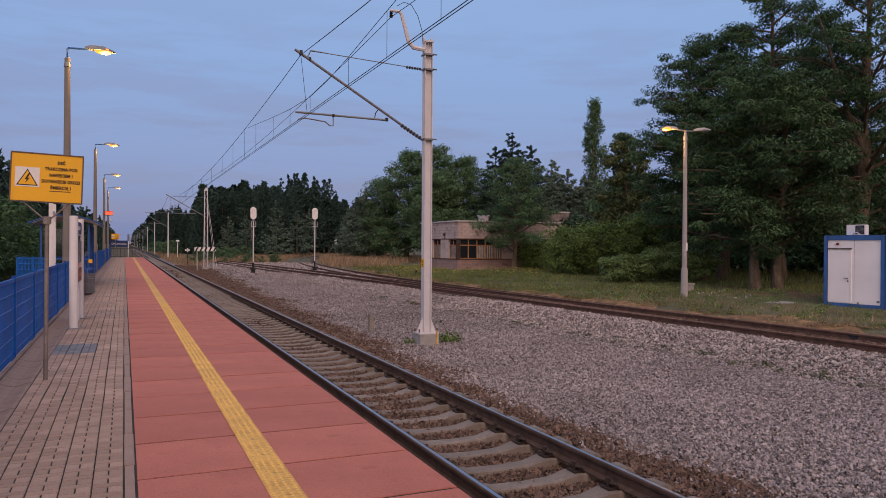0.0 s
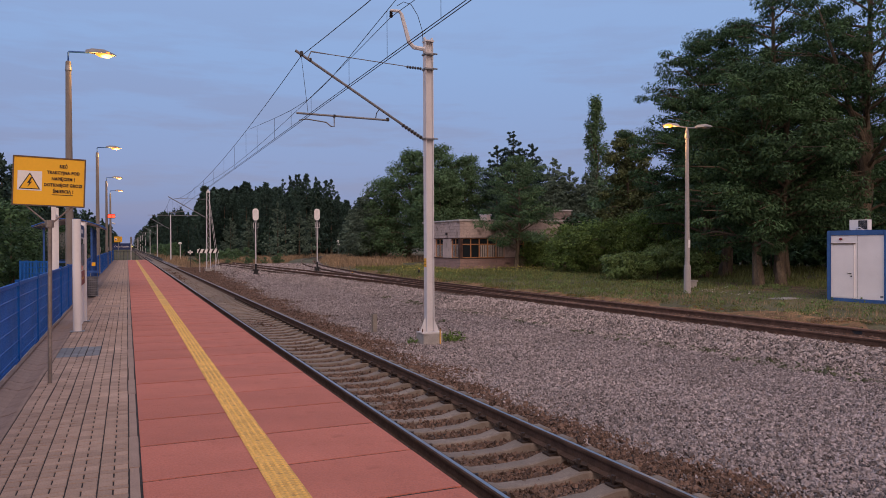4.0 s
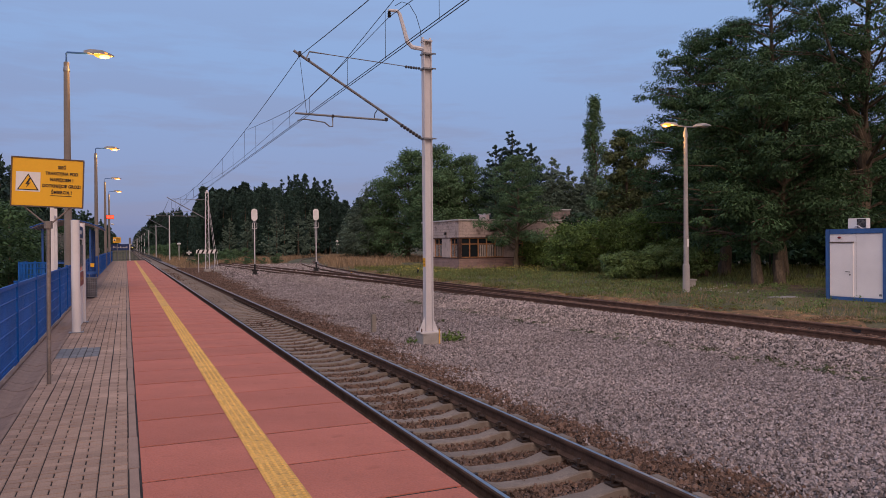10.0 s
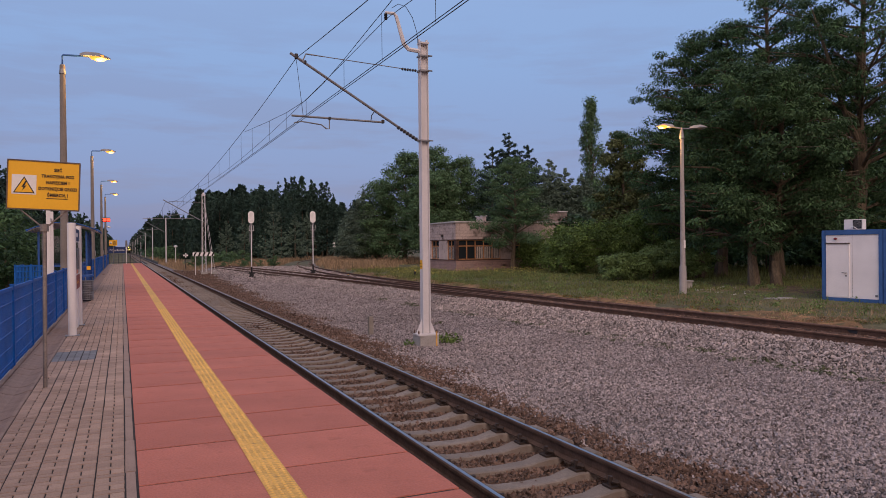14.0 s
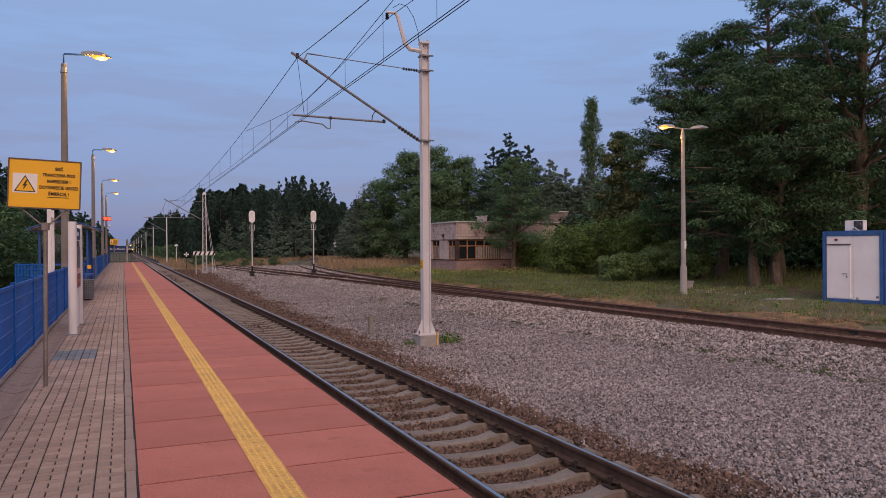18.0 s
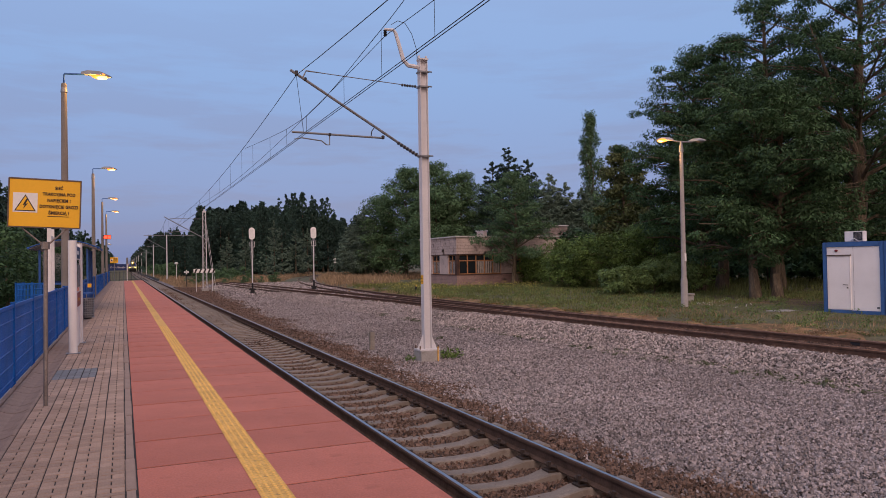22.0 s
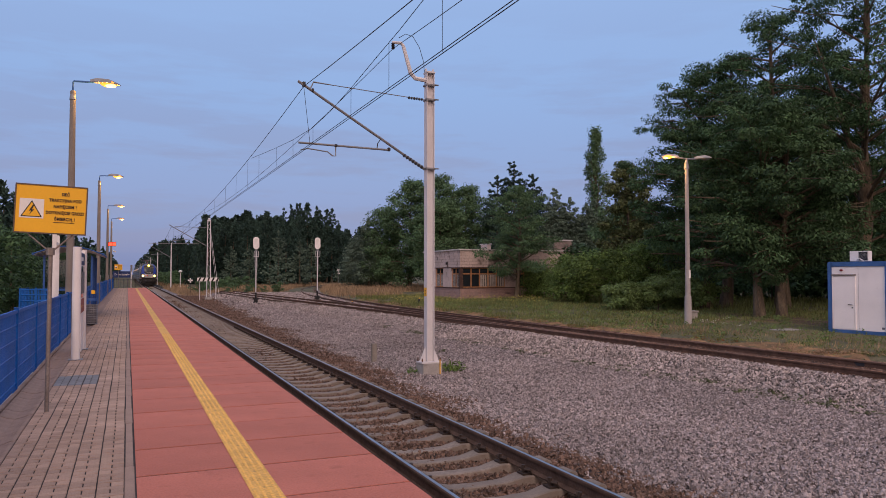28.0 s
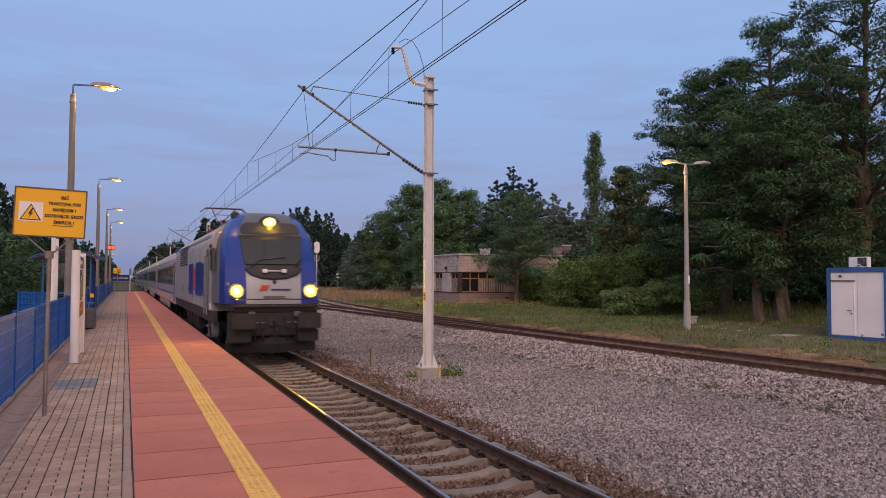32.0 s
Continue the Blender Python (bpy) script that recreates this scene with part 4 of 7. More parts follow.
stand("young_pines", YOUNG, needle_young, "young grey-green pines at the edge of the wood", "pine", 16, 0.72, 20, 0.30, 0.25, 0.08, 0.45, 0.36, 18)
stand("pine_thicket", rows_of([(14, 175), (24, 160), (34, 174), (48, 192), (68, 212)], 2, 4.0, 2.8, 12, 15, 61), needle, "dark inner pine wood", "pine", 62, 1.1, 6, 1.1, 0.28, 0.02, 0.7, 0.45, 14)
stand("far_pines", rows_of([(9, 900), (9, 560), (8.8, 260)], 2, 6.0, 8.0, 10, 14, 7), needle, "distant pine wood beside the straight line", "pine", 8, 1.2, 3, 1.5, 0.25, 0.06, 0.5, 0.4, 10)
stand("west_wood", rows_of([(-10, 46), (-12.5, 100), (-11.5, 200), (-9, 330), (-7.5, 700)], 2, 5.0, 5.5, 10, 14, 9), needle, "dark mixed wood beyond the platform fence", "pine", 10,
      0.9, 5, 0.62, 0.28, 0.04, 0.6, 0.4, 13)
stand("broadleaf_wood", rows_of([(42, 108), (48, 100), (56, 92), (66, 82), (80, 64), (84, 40), (80, 10)], 2, 6.0, 5.5, 9, 11.4, 12), leaf_broad,
      "broadleaf wood closing the view behind the yard", "round", 14, 1.3, 34, 0.55, 0.36, 0.1, 0.8, 0.5, 18)
stand("thicket", rows_of([(44, 48), (52, 36), (54, 22), (50, 8)], 2, 4.0, 3.4, 6, 11, 15), leaf_locust, "dark thicket behind the tall robinias", "round", 16, 1.4, 16, 0.7, 0.36, 0.05, 0.8, 0.5, 20)
stand("undergrowth", rows_of([(33, 52), (40, 42), (43.5, 32), (45, 22), (44, 10)], 2, 1.8, 2.2, 2.6, 4.6, 27), leaf_locust, "dark undergrowth below the tall trees", "round", 28, 1.5, 14, 0.75, 0.5, 0.02, 0.9,
      0.5, 12)
stand("west_bushes", rows_of([(-4.6, 36), (-5.6, 60), (-5.5, 95)], 2, 2.0, 2.4, 2.5, 5.5, 17), leaf_locust, "green bushes outside the platform fence", "round", 18, 1.2, 60, 0.30, 0.4, 0.03, 0.8, 0.5, 12)
stand("line_bushes", [(8.6 + 0.6 * math.sin(k * 3.1) + k * 0.02, 146 + k * 6.5, 2.0 + 1.3 * abs(math.sin(k * 1.7))) for k in range(22)]
      + [(8.6 + 0.55 * k + 0.5 * math.sin(k * 4.1), 97 + 1.5 * k + 3 * math.sin(k * 2.6), 1.1 + 0.9 * abs(math.sin(k * 1.9))) for k in range(16)]
      + [(11.2 + 0.7 * k + math.sin(k * 2.0), 92 + 4 * math.sin(k * 1.3), 0.7 + 0.6 * abs(math.sin(k * 2.3))) for k in range(10)], leaf_broad,
      "young bushes along the railway line", "round", 19, 1.5, 14, 0.85, 0.45, 0.03, 0.8, 0.5, 10)


def patch(name, x, y, r, material, label, seed):
    """A thin uneven patch that lies on the ground."""
    rng = random.Random(seed)
    rings = []
    for k in range(5):
        ring = []
        for i in range(28):
            a = 2 * math.pi * i / 28
            q = r * (0.02 + 0.98 * k / 4) * (1 + (0.22 * math.sin(3 * a + seed) + 0.12 * math.sin(7 * a)) * k / 4)
            px, py = x + q * math.cos(a), y + q * math.sin(a) * 1.3
            ring.append((px, py, float(ground_z(px, py)) + (0.02 if k < 4 else -0.03)))
        rings.append(ring)
    setting(name, Shape().loft(rings), material, label, "ground", smooth=True)


litter = surf("leaf_litter", (0.105, 0.066, 0.048), 0.97, var=0.4, scale=2.5, fine=22, bump=1.0, stain=(0.06, 0.07, 0.03), stain_at=0.56)
patch("leaf_litter", 28.6, 26.6, 2.6, litter, "brown leaf litter under the trees", 1)
patch("worn_earth", 26.2, 21.8, 1.7, litter, "bare brown earth beside the cabin", 2)


def blades(name, zones, keep, material, label, seed):
    """Grass: zones of (x0, x1, y0, y1, blades a square metre, height, width)."""
    rng = np.random.default_rng(seed)
    V = []
    for x0, x1, y0, y1, dens, h, w in zones:
        n = int((x1 - x0) * (y1 - y0) * dens)
        p = np.stack([rng.uniform(x0, x1, n), rng.uniform(y0, y1, n)], 1)
        tuft = 0.5 + 0.5 * wave(p[:, 0] * 1.0, p[:, 1], 1.1) * wave(p[:, 0], p[:, 1] + 4, 0.37)
        p = p[keep(p[:, 0], p[:, 1]) & (rng.random(n) < 0.35 + 0.65 * tuft)]
        n = len(p)
        a = rng.uniform(0, 6.283, n)
        hh = h * rng.uniform(0.4, 1.3, n)
        ww = w * rng.uniform(0.7, 1.3, n)
        z = ground_z(p[:, 0], p[:, 1]) - 0.02
        bend = rng.normal(size=(n, 2)) * (hh * 0.28)[:, None]
        dx, dy = np.cos(a) * ww / 2, np.sin(a) * ww / 2
        q = np.stack([np.stack([p[:, 0] - dx, p[:, 1] - dy, z], 1), np.stack([p[:, 0] + dx, p[:, 1] + dy, z], 1),
                      np.stack([p[:, 0] + bend[:, 0] + dx * 0.25, p[:, 1] + bend[:, 1] + dy * 0.25, z + hh], 1),
                      np.stack([p[:, 0] + bend[:, 0] - dx * 0.25, p[:, 1] + bend[:, 1] - dy * 0.25, z + hh], 1)], 1)
        V.append(q.reshape(-1, 3))
    V = np.concatenate(V)
    ob = new(name, bulk(name, V, np.arange(len(V)).reshape(-1, 4), material))
    return tagged(ob, label, "grass", kind="stuff")


def verge(x, y):
    hi = np.maximum(line_x(LINE_A, np.clip(y, -40, 93)), line_x(LINE_B, np.clip(y, 10, 215)))
    inside_house = (x > 24.8) & (x < 39.2) & (y > 54.2) & (y < 62.2)
    bare = (wave(x, y, 0.55) > 0.62) & (x < hi + 4.0)
    worn = np.interp(x - hi, [1.4, 2.6], [0.9, -0.35]) + 0.55 * wave(x, y, 1.3) + 0.4 * wave(x, y, 3.7) > 0.25
    return (x > hi + 1.5) & ~inside_house & ~bare & ~worn


blades("verge_grass", [(16.5, 30, 7, 24, 190, 0.075, 0.018), (16.5, 34, 24, 40, 110, 0.15, 0.03), (16.5, 34, 40, 66, 80, 0.19, 0.045), (28, 46, 9, 30, 45, 0.22, 0.035), (30, 48, 30, 50, 30, 0.4, 0.05)], verge, grass_green,
       "short green grass of the yard's verge", 21)
blades("dry_grass", [(16.5, 24, 64, 82, 42, 0.6, 0.06), (19, 40, 80, 118, 30, 0.6, 0.07), (11, 19, 92, 112, 26, 0.6, 0.07), (17.3, 20.5, 7, 24, 60, 0.14, 0.02)], verge, grass_dry,
       "tall straw-coloured dry grass", 22)
blades("line_grass", [(7.2, 18, 92, 122, 30, 0.6, 0.07), (5.7, 8.8, 90, 135, 34, 0.5, 0.06), (7.0, 9.5, 130, 220, 12, 0.8, 0.14), (17, 27, 93, 132, 34, 0.5, 0.06), (16, 36, 112, 150, 16, 0.45, 0.08), (-5, -1.7, 14, 95, 22, 0.5, 0.06)], lambda x, y: x < line_x(LINE_B, np.clip(y, 10, 215)) - 2.4,
       grass_dry, "rough dry grass along the line", 23)
def sprinkle(name, n, x0, x1, y0, y1, lift, r, count, size, material, label, seed, near=False):
    """Low tufts or flower heads strewn over the verge."""
    rng = np.random.default_rng(seed)
    x, y = rng.uniform(x0, x1, n), rng.uniform(y0, y1, n)
    hi = np.maximum(line_x(LINE_A, np.clip(y, -40, 93)), line_x(LINE_B, np.clip(y, 10, 215)))
    if near:
        x = hi + 1.35 + (x - x0) / (x1 - x0) * near
        k = wave(x, y, 1.9) + 0.6 * wave(x, y, 0.7) > -0.25
    else:
        k = (wave(x, y, 0.8) > -0.1) & verge(x, y)
    x, y = x[k], y[k]
    c = np.stack([x, y, ground_z(x, y) + lift * rng.uniform(0.6, 1.5, len(x))], 1)
    v, f = leaves(c, r * rng.uniform(0.5, 1.4, len(c)), count, size, rng, 0.35, -0.4, 0.4)
    tagged(new(name, bulk(name, v, f, material)), label, "plants", kind="stuff")


moss_orange = surf("moss_orange", (0.24, 0.105, 0.03), 0.95, var=0.35, scale=0.6, fine=8, island=0.45, bump=0)
sprinkle("yellow_flowers", 1500, 18.5, 30, 44, 66, 0.28, 0.10, 3, 0.08, flower_yellow, "small yellow wild flowers in the grass", 24)
sprinkle("white_flowers", 22, 20.6, 22.6, 21, 23.4, 0.2, 0.12, 4, 0.05, sign_white, "small white flowers in the grass", 25)
sprinkle("rusty_moss", 3600, 0, 1, 8, 60, 0.02, 0.13, 10, 0.05, moss_orange, "orange moss and dead stalks beside the rails", 26, 1.3)
sprinkle("low_herbs", 3600, 0, 1, 8, 60, 0.035, 0.15, 10, 0.065, grass_green, "low green herbs beside the rails", 27, 2.6)
sprinkle("pink_stalks", 1500, 0, 1, 7, 17, 0.05, 0.14, 12, 0.05, grass_dry, "dry pinkish grass tufts beside the rails", 28, 1.7)


def weed(x, y, r, h, n, seed, material=None):
    rng = np.random.default_rng(seed)
    v, f = leaves([(0, 0, h * 0.45)], [r], n, 0.11, rng, h / r * 0.55, -0.5, 0.4)
    v[:, 2] = np.maximum(v[:, 2], 0.0)
    ob = new("weed", bulk("weed", v, f, material or leaf_bush))
    ob.matrix_basis = pose(x, y, float(bed_z(x, y)) - 0.01)
    tagged(ob, "small green weed growing through the gravel", "weed", "weeds", kind="stuff")


weed_dark = surf("weed_dark", (0.075, 0.085, 0.040), 0.85, var=0.3, island=0.4, bump=0)
weed(7.85, 17.6, 0.34, 0.34, 190, 1)
weed(7.62, 17.9, 0.2, 0.22, 60, 2)
weed(6.75, 17.7, 0.18, 0.2, 40, 3)
for k, (x, y) in enumerate(((12.7, 10.3), (12.4, 13.2), (12.1, 17.5), (12.6, 11.6), (11.8, 21), (9.6, 22.4), (17.1, 47), (17.4, 52))):
    weed(x, y, 0.17, 0.11 if k < 6 else 0.5, 32, 10 + k, weed_dark)



def foot_weeds():
    """A dark line of low weeds and moss along the foot of the second track's bank."""
    rng = np.random.default_rng(77)
    y = rng.uniform(8, 34, 240)
    y = y[(wave(y * 0 + 3, y, 0.9) > -0.35)]
    x = line_x(LINE_A, y) - 2.75 + rng.normal(size=len(y)) * 0.16
    c = np.stack([x, y, bed_z(x, y) + 0.02], 1)
    v, f = leaves(c, 0.13 * rng.uniform(0.6, 1.4, len(c)), 22, 0.07, rng, 0.35, -0.3, 0.4)
    ob = new("bank_weeds", bulk("bank_weeds", v, f, weed_dark))
    tagged(ob, "low dark weeds along the foot of the bank", "weeds", kind="stuff")


foot_weeds()



def verge_weeds():
    rng = np.random.default_rng(91)
    x, y = rng.uniform(18, 34, 700), rng.uniform(9, 50, 700)
    k = verge(x, y)
    x, y = x[k], y[k]
    c = np.stack([x, y, ground_z(x, y) + 0.08], 1)
    v, f = leaves(c, 0.26 * rng.uniform(0.5, 1.4, len(c)), 34, 0.085, rng, 0.5, -0.4, 0.4)
    tagged(new("verge_weeds", bulk("verge_weeds", v, f, leaf_juniper)), "broad-leaved weeds in the grass", "weeds", kind="stuff")


verge_weeds()

# ---- overhead line ----
MAST_Y = [17.5, 76.0, 131.0, 190.0, 250.0, 310.0, 370.0, 430.0, 490.0, 550.0, 610.0, 670.0, 730.0]
MAST_X = 7.14


def h_section(x, y, z0, z1, w=0.21, d=0.20, t=0.016):
    """A steel column of H shape, its web across the line."""
    a, b, c = w / 2, d / 2, t / 2
    q = [(-a, -b), (t - a, -b), (t - a, -c), (a - t, -c), (a - t, -b), (a, -b), (a, b), (a - t, b), (a - t, c), (t - a, c), (t - a, b), (-a, b)]
    return Shape().prism([(x + u, y + v) for u, v in q], "z", z0, z1)


def near_mast():
    x, y = MAST_X, 17.5
    m = thing("catenary_mast", "pale painted steel mast with a cantilever over the track", "catenary mast", "catenary masts")
    part("column", h_section(x, y, -0.56, 6.86), mast_paint, m, bevel=0.003)
    part("base_plate", Shape().box(x - 0.28, x + 0.28, y - 0.2, y + 0.2, -0.60, -0.56), mast_paint, m, bevel=0.006)
    for s in (-1, 1):
        g = Shape().prism([(x + s * 0.105, -0.56), (x + s * 0.25, -0.56), (x + s * 0.25, -0.52), (x + s * 0.105, -0.18)], "y", y - 0.012, y + 0.012)
        part("stiffener", g, mast_paint, m)
        for q in (-0.15, 0.15):
            part("anchor_bolt", Shape().rod((x + s * 0.25, y + q, -0.60), (x + s * 0.25, y + q, -0.47), 0.018, n=6), rust, m)
    part("foundation", Shape().box(x - 0.26, x + 0.26, y - 0.26, y + 0.26, -1.2, -0.60), concrete, m, "pale concrete foundation block", bevel=0.015)
    part("earth_strap", Shape().box(x + 0.17, x + 0.20, y - 0.29, y - 0.264, -0.95, -0.5), yellow_tactile, m, "yellow striped earth strap")
    part("number_plate", Shape().box(x - 0.111, x - 0.106, y - 0.08, y + 0.08, 1.1, 1.32), sign_yellow, m, "small yellow plate")
    for k, z in enumerate((1.14, 1.22)):
        part("plate_bar", Shape().box(x - 0.114, x - 0.112, y - 0.03, y + 0.03, z + 0.01, z + 0.035), sign_black, m)
    part("top_cap", Shape().box(x - 0.12, x + 0.12, y - 0.12, y + 0.12, 6.86, 6.90).box(x - 0.12, x - 0.08, y - 0.03, y + 0.03, 6.9, 6.98).box(x + 0.08, x + 0.12, y - 0.03, y + 0.03, 6.9, 6.98), mast_paint, m)
    for z in (6.55, 6.17, 4.38):
        part("clamp_band", Shape().box(x - 0.13, x + 0.13, y - 0.125, y + 0.125, z - 0.02, z + 0.02), galvanised, m)
        part("clamp_bolt", Shape().rod((x + 0.10, y - 0.13, z), (x + 0.2, y - 0.13, z), 0.02, n=6), galvanised, m)
    # the cranked bracket on top that carries the feeder
    part("top_bracket", Shape().tube([(x - 0.1, y, 6.68), (6.75, y, 6.70), (6.62, y, 6.82), (6.42, y, 7.50), (6.36, y, 7.57), (6.12, y, 7.56)], [0.055, 0.055, 0.055, 0.045, 0.04, 0.035], 6), mast_paint, m)
    ins = Shape()
    for k in range(4):
        ins.rod((6.14, y, 7.53 - k * 0.04), (6.14, y, 7.505 - k * 0.04), 0.05, 0.03, 10)
    part("insulator", ins, dark_steel, m)
    part("jumper_wire", Shape().tube([(6.30, y, 7.70), (6.48, y, 7.82), (6.68, y, 7.78), (6.86, y, 7.52), (6.98, y, 7.15), (7.0, y, 6.88)], 0.008, 5), wire_metal, m)
    # cantilever: slanting tube, stay, steady tube and arm
    part("cantilever_tube", Shape().tube([(x - 0.15, y, 4.38), (3.72, y, 6.32)], 0.034, 8), galvanised, m, smooth=True)
    cin = Shape()
    for k in range(7):
        a, b = Vector((x - 0.2, y, 4.41)), Vector((x - 0.75, y, 4.72))
        p, q = a.lerp(b, k / 7), a.lerp(b, (k + 0.55) / 7)
        cin.rod(p, q, 0.055, 0.04, 8)
    part("cantilever_insulator", cin, dark_steel, m)
    part("stay_rod", Shape().tube([(x - 0.15, y, 6.17), (4.62, y, 6.30), (4.10, y, 6.33), (4.02, y, 6.16)], [0.011, 0.011, 0.02, 0.02], 6), galvanised, m)
    sin = Shape()
    for k in range(6):
        sin.rod((x - 0.2 - k * 0.07, y, 6.172 + k * 0.002), (x - 0.235 - k * 0.07, y, 6.172 + k * 0.002), 0.04, 0.03, 8)
    part("stay_insulator", sin, dark_steel, m)
    part("steady_tube", Shape().tube([(6.02, y, 4.80), (3.74, y, 4.83)], 0.026, 8), galvanised, m, smooth=True)
    part("steady_arm", Shape().tube([(4.66, y, 4.82), (4.66, y, 4.56), (4.58, y, 4.56), (4.46, y, 4.65), (3.98, y, 4.70), (3.80, y, 4.66)], 0.016, 6), galvanised, m)
    part("drop_bracket", Shape().box(4.63, 4.70, y - 0.03, y + 0.03, 4.78, 4.85), dark_steel, m, bevel=0.01)
    part("tube_hanger", Shape().tube([(5.72, y, 4.82), (5.74, y, 4.95), (5.83, y, 5.08)], 0.012, 6), wire_metal, m)
    part("hanger_wire", Shape().rod((3.86, y, 6.22), (4.02, y, 4.84), 0.006, n=5), wire_metal, m)
    part("tip_clamp", Shape().box(3.83, 3.90, y - 0.045, y + 0.045, 6.20, 6.31).rod((3.84, y, 6.28), (3.84, y, 6.16), 0.012, n=6), dark_steel, m, bevel=0.012)
    part("stay_clamp", Shape().box(4.05, 4.11, y - 0.04, y + 0.04, 6.08, 6.17), dark_steel, m, bevel=0.012)
    part("tube_clamp", Shape().box(6.0, 6.07, y - 0.04, y + 0.04, 4.77, 4.86), dark_steel, m, bevel=0.012)


near_mast()


def lattice_mast():
    x, y = 7.42, 76.0
    m = thing("catenary_mast", "pale lattice steel mast with a stay and concrete feet", "catenary mast", "catenary masts")
    for a, b in ((-1, -1), (1, -1), (1, 1), (-1, 1)):
        part("corner_angle", Shape().rod((x + a * 0.19, y + b * 0.17, -0.6), (x + a * 0.13, y + b * 0.12, 6.9), 0.03, n=5), mast_paint, m)
    n = 16
    for k in range(n):
        z0, z1 = -0.5 + k * 7.3 / n, -0.5 + (k + 1) * 7.3 / n
        w0 = 0.19 - 0.06 * k / n
        sg = 1 if k % 2 else -1
        br = Shape().rod((x - sg * w0, y - w0, z0), (x + sg * w0, y - w0, z1), 0.016, n=4).rod((x - w0, y - sg * w0, z0), (x - w0, y + sg * w0, z1), 0.016, n=4)
        part("lacing", br, mast_paint, m)
    part("foundation", Shape().box(x - 0.3, x + 0.3, y - 0.3, y + 0.3, -1.2, -0.6), concrete, m, bevel=0.03)
    part("stay", Shape().rod((x + 0.12, y, 6.2), (x + 0.95, y - 0.9, -0.7), 0.016, n=6).rod((x + 0.05, y, 6.2), (x + 0.78, y - 0.9, -0.7), 0.013, n=6), mast_paint, m)
    part("stay_foot", Shape().box(x + 0.68, x + 1.08, y - 1.1, y - 0.7, -1.1, -0.62), concrete, m, bevel=0.03)
    part("top_cap", Shape().box(x - 0.17, x + 0.17, y - 0.15, y + 0.15, 6.9, 7.04).ball((x, y, 7.12), 0.11, 8, 5), mast_paint, m)
    part("cantilever_tube", Shape().rod((x - 0.15, y, 4.4), (3.7, y, 6.45), 0.045, n=6), galvanised, m)
    part("stay_rod", Shape().rod((x - 0.1, y, 6.25), (4.2, y, 6.3), 0.022, n=5), galvanised, m)
    part("steady_arm", Shape().rod((5.7, y, 5.1), (3.6, y, 4.85), 0.025, n=5), galvanised, m)
    return m


lattice_mast()


def far_mast(y, boom):
    x = 6.75
    m = thing("catenary_mast", "pale concrete catenary mast beside the far line", "catenary mast", "catenary masts")
    part("column", Shape().rod((x, y, -1.0), (x, y, 6.9), 0.12, 0.085, 8), mast_paint, m, smooth=True)
    part("cantilever_tube", Shape().rod((x, y, 4.4), (3.5, y, 6.3), 0.05, n=5), galvanised, m)
    part("steady_arm", Shape().rod((x - 1.2, y, 5.0), (3.6, y, 4.9), 0.04, n=5), galvanised, m)
    if boom:
        part("boom", Shape().box(3.2, x + 4.4, y - 0.04, y + 0.04, 6.74, 6.82), galvanised, m)


for k, y in enumerate(MAST_Y[2:]):
    far_mast(y, k == 0)


def sagging(x, a, b, za, zb, sag, n=24):
    res = []
    for k in range(n + 1):
        u = k / n
        res.append((x, a + (b - a) * u, za + (zb - za) * u - 4 * sag * u * (1 - u)))
    return res


def overhead_wires():
    ys = [-41.0] + MAST_Y
    w = thing("overhead_line", "thin dark overhead contact and carrier wires", "overhead line")
    cx = 3.86
    for k in range(len(ys) - 1):
        a, b = ys[k], ys[k + 1]
        r = 0.0085 if k < 2 else 0.012
        part("carrier_wire", Shape().tube(sagging(cx, a, b, 6.2, 6.2, 1.0), r, 5), wire_metal, w)
        part("feeder_wire", Shape().tube(sagging(6.14, a, b, 7.40, 7.40, 0.75), r, 5), wire_metal, w)
        for d in (-0.028, 0.028) if k < 3 else (0,):
            part("contact_wire", Shape().tube([(cx + d, a, 4.66), (cx + d, b, 4.66)], 0.0065 if k < 2 else 0.012, 5), wire_metal, w)
        if k > 1:
            for i in range(1, 11):
                u = i / 11
                y = a + (b - a) * u
                if y < 260:
                    part("dropper", Shape().rod((cx, y, 4.66), (cx, y, 6.2 - 4 * 1.0 * u * (1 - u)), 0.01, n=4), wire_metal, w)
    # the stitch wire under the near support, and the droppers of the two near spans
    stitch = [(9.3, 5.66), (10.7, 5.48), (11.8, 5.37), (13.5, 5.19), (15.0, 5.07), (16.6, 5.02), (18.8, 5.11), (21.2, 5.28), (23.6, 5.47), (25.6, 5.63)]
    part("stitch_wire", Shape().tube([(cx, y, z) for y, z in stitch], 0.006, 5), wire_metal, w)
    for y in (6.5, 9.0, 11.2, 13.4, 16.5, 18.7, 21.0, 24.0, 26.4, 29.4, 32.8, 37.0, 42.0, 47.5, 53, 59, 65, 71):
        u = (y - 17.5) / 58.5 % 1.0
        top = 6.2 - 4 * 1.0 * u * (1 - u)
        if 9.3 < y < 25.6:
            top = float(np.interp(y, [p[0] for p in stitch], [p[1] for p in stitch]))
        part("dropper", Shape().rod((cx, y, 4.66), (cx, y, top), 0.004 if y < 40 else 0.007, n=4), wire_metal, w)


overhead_wires()


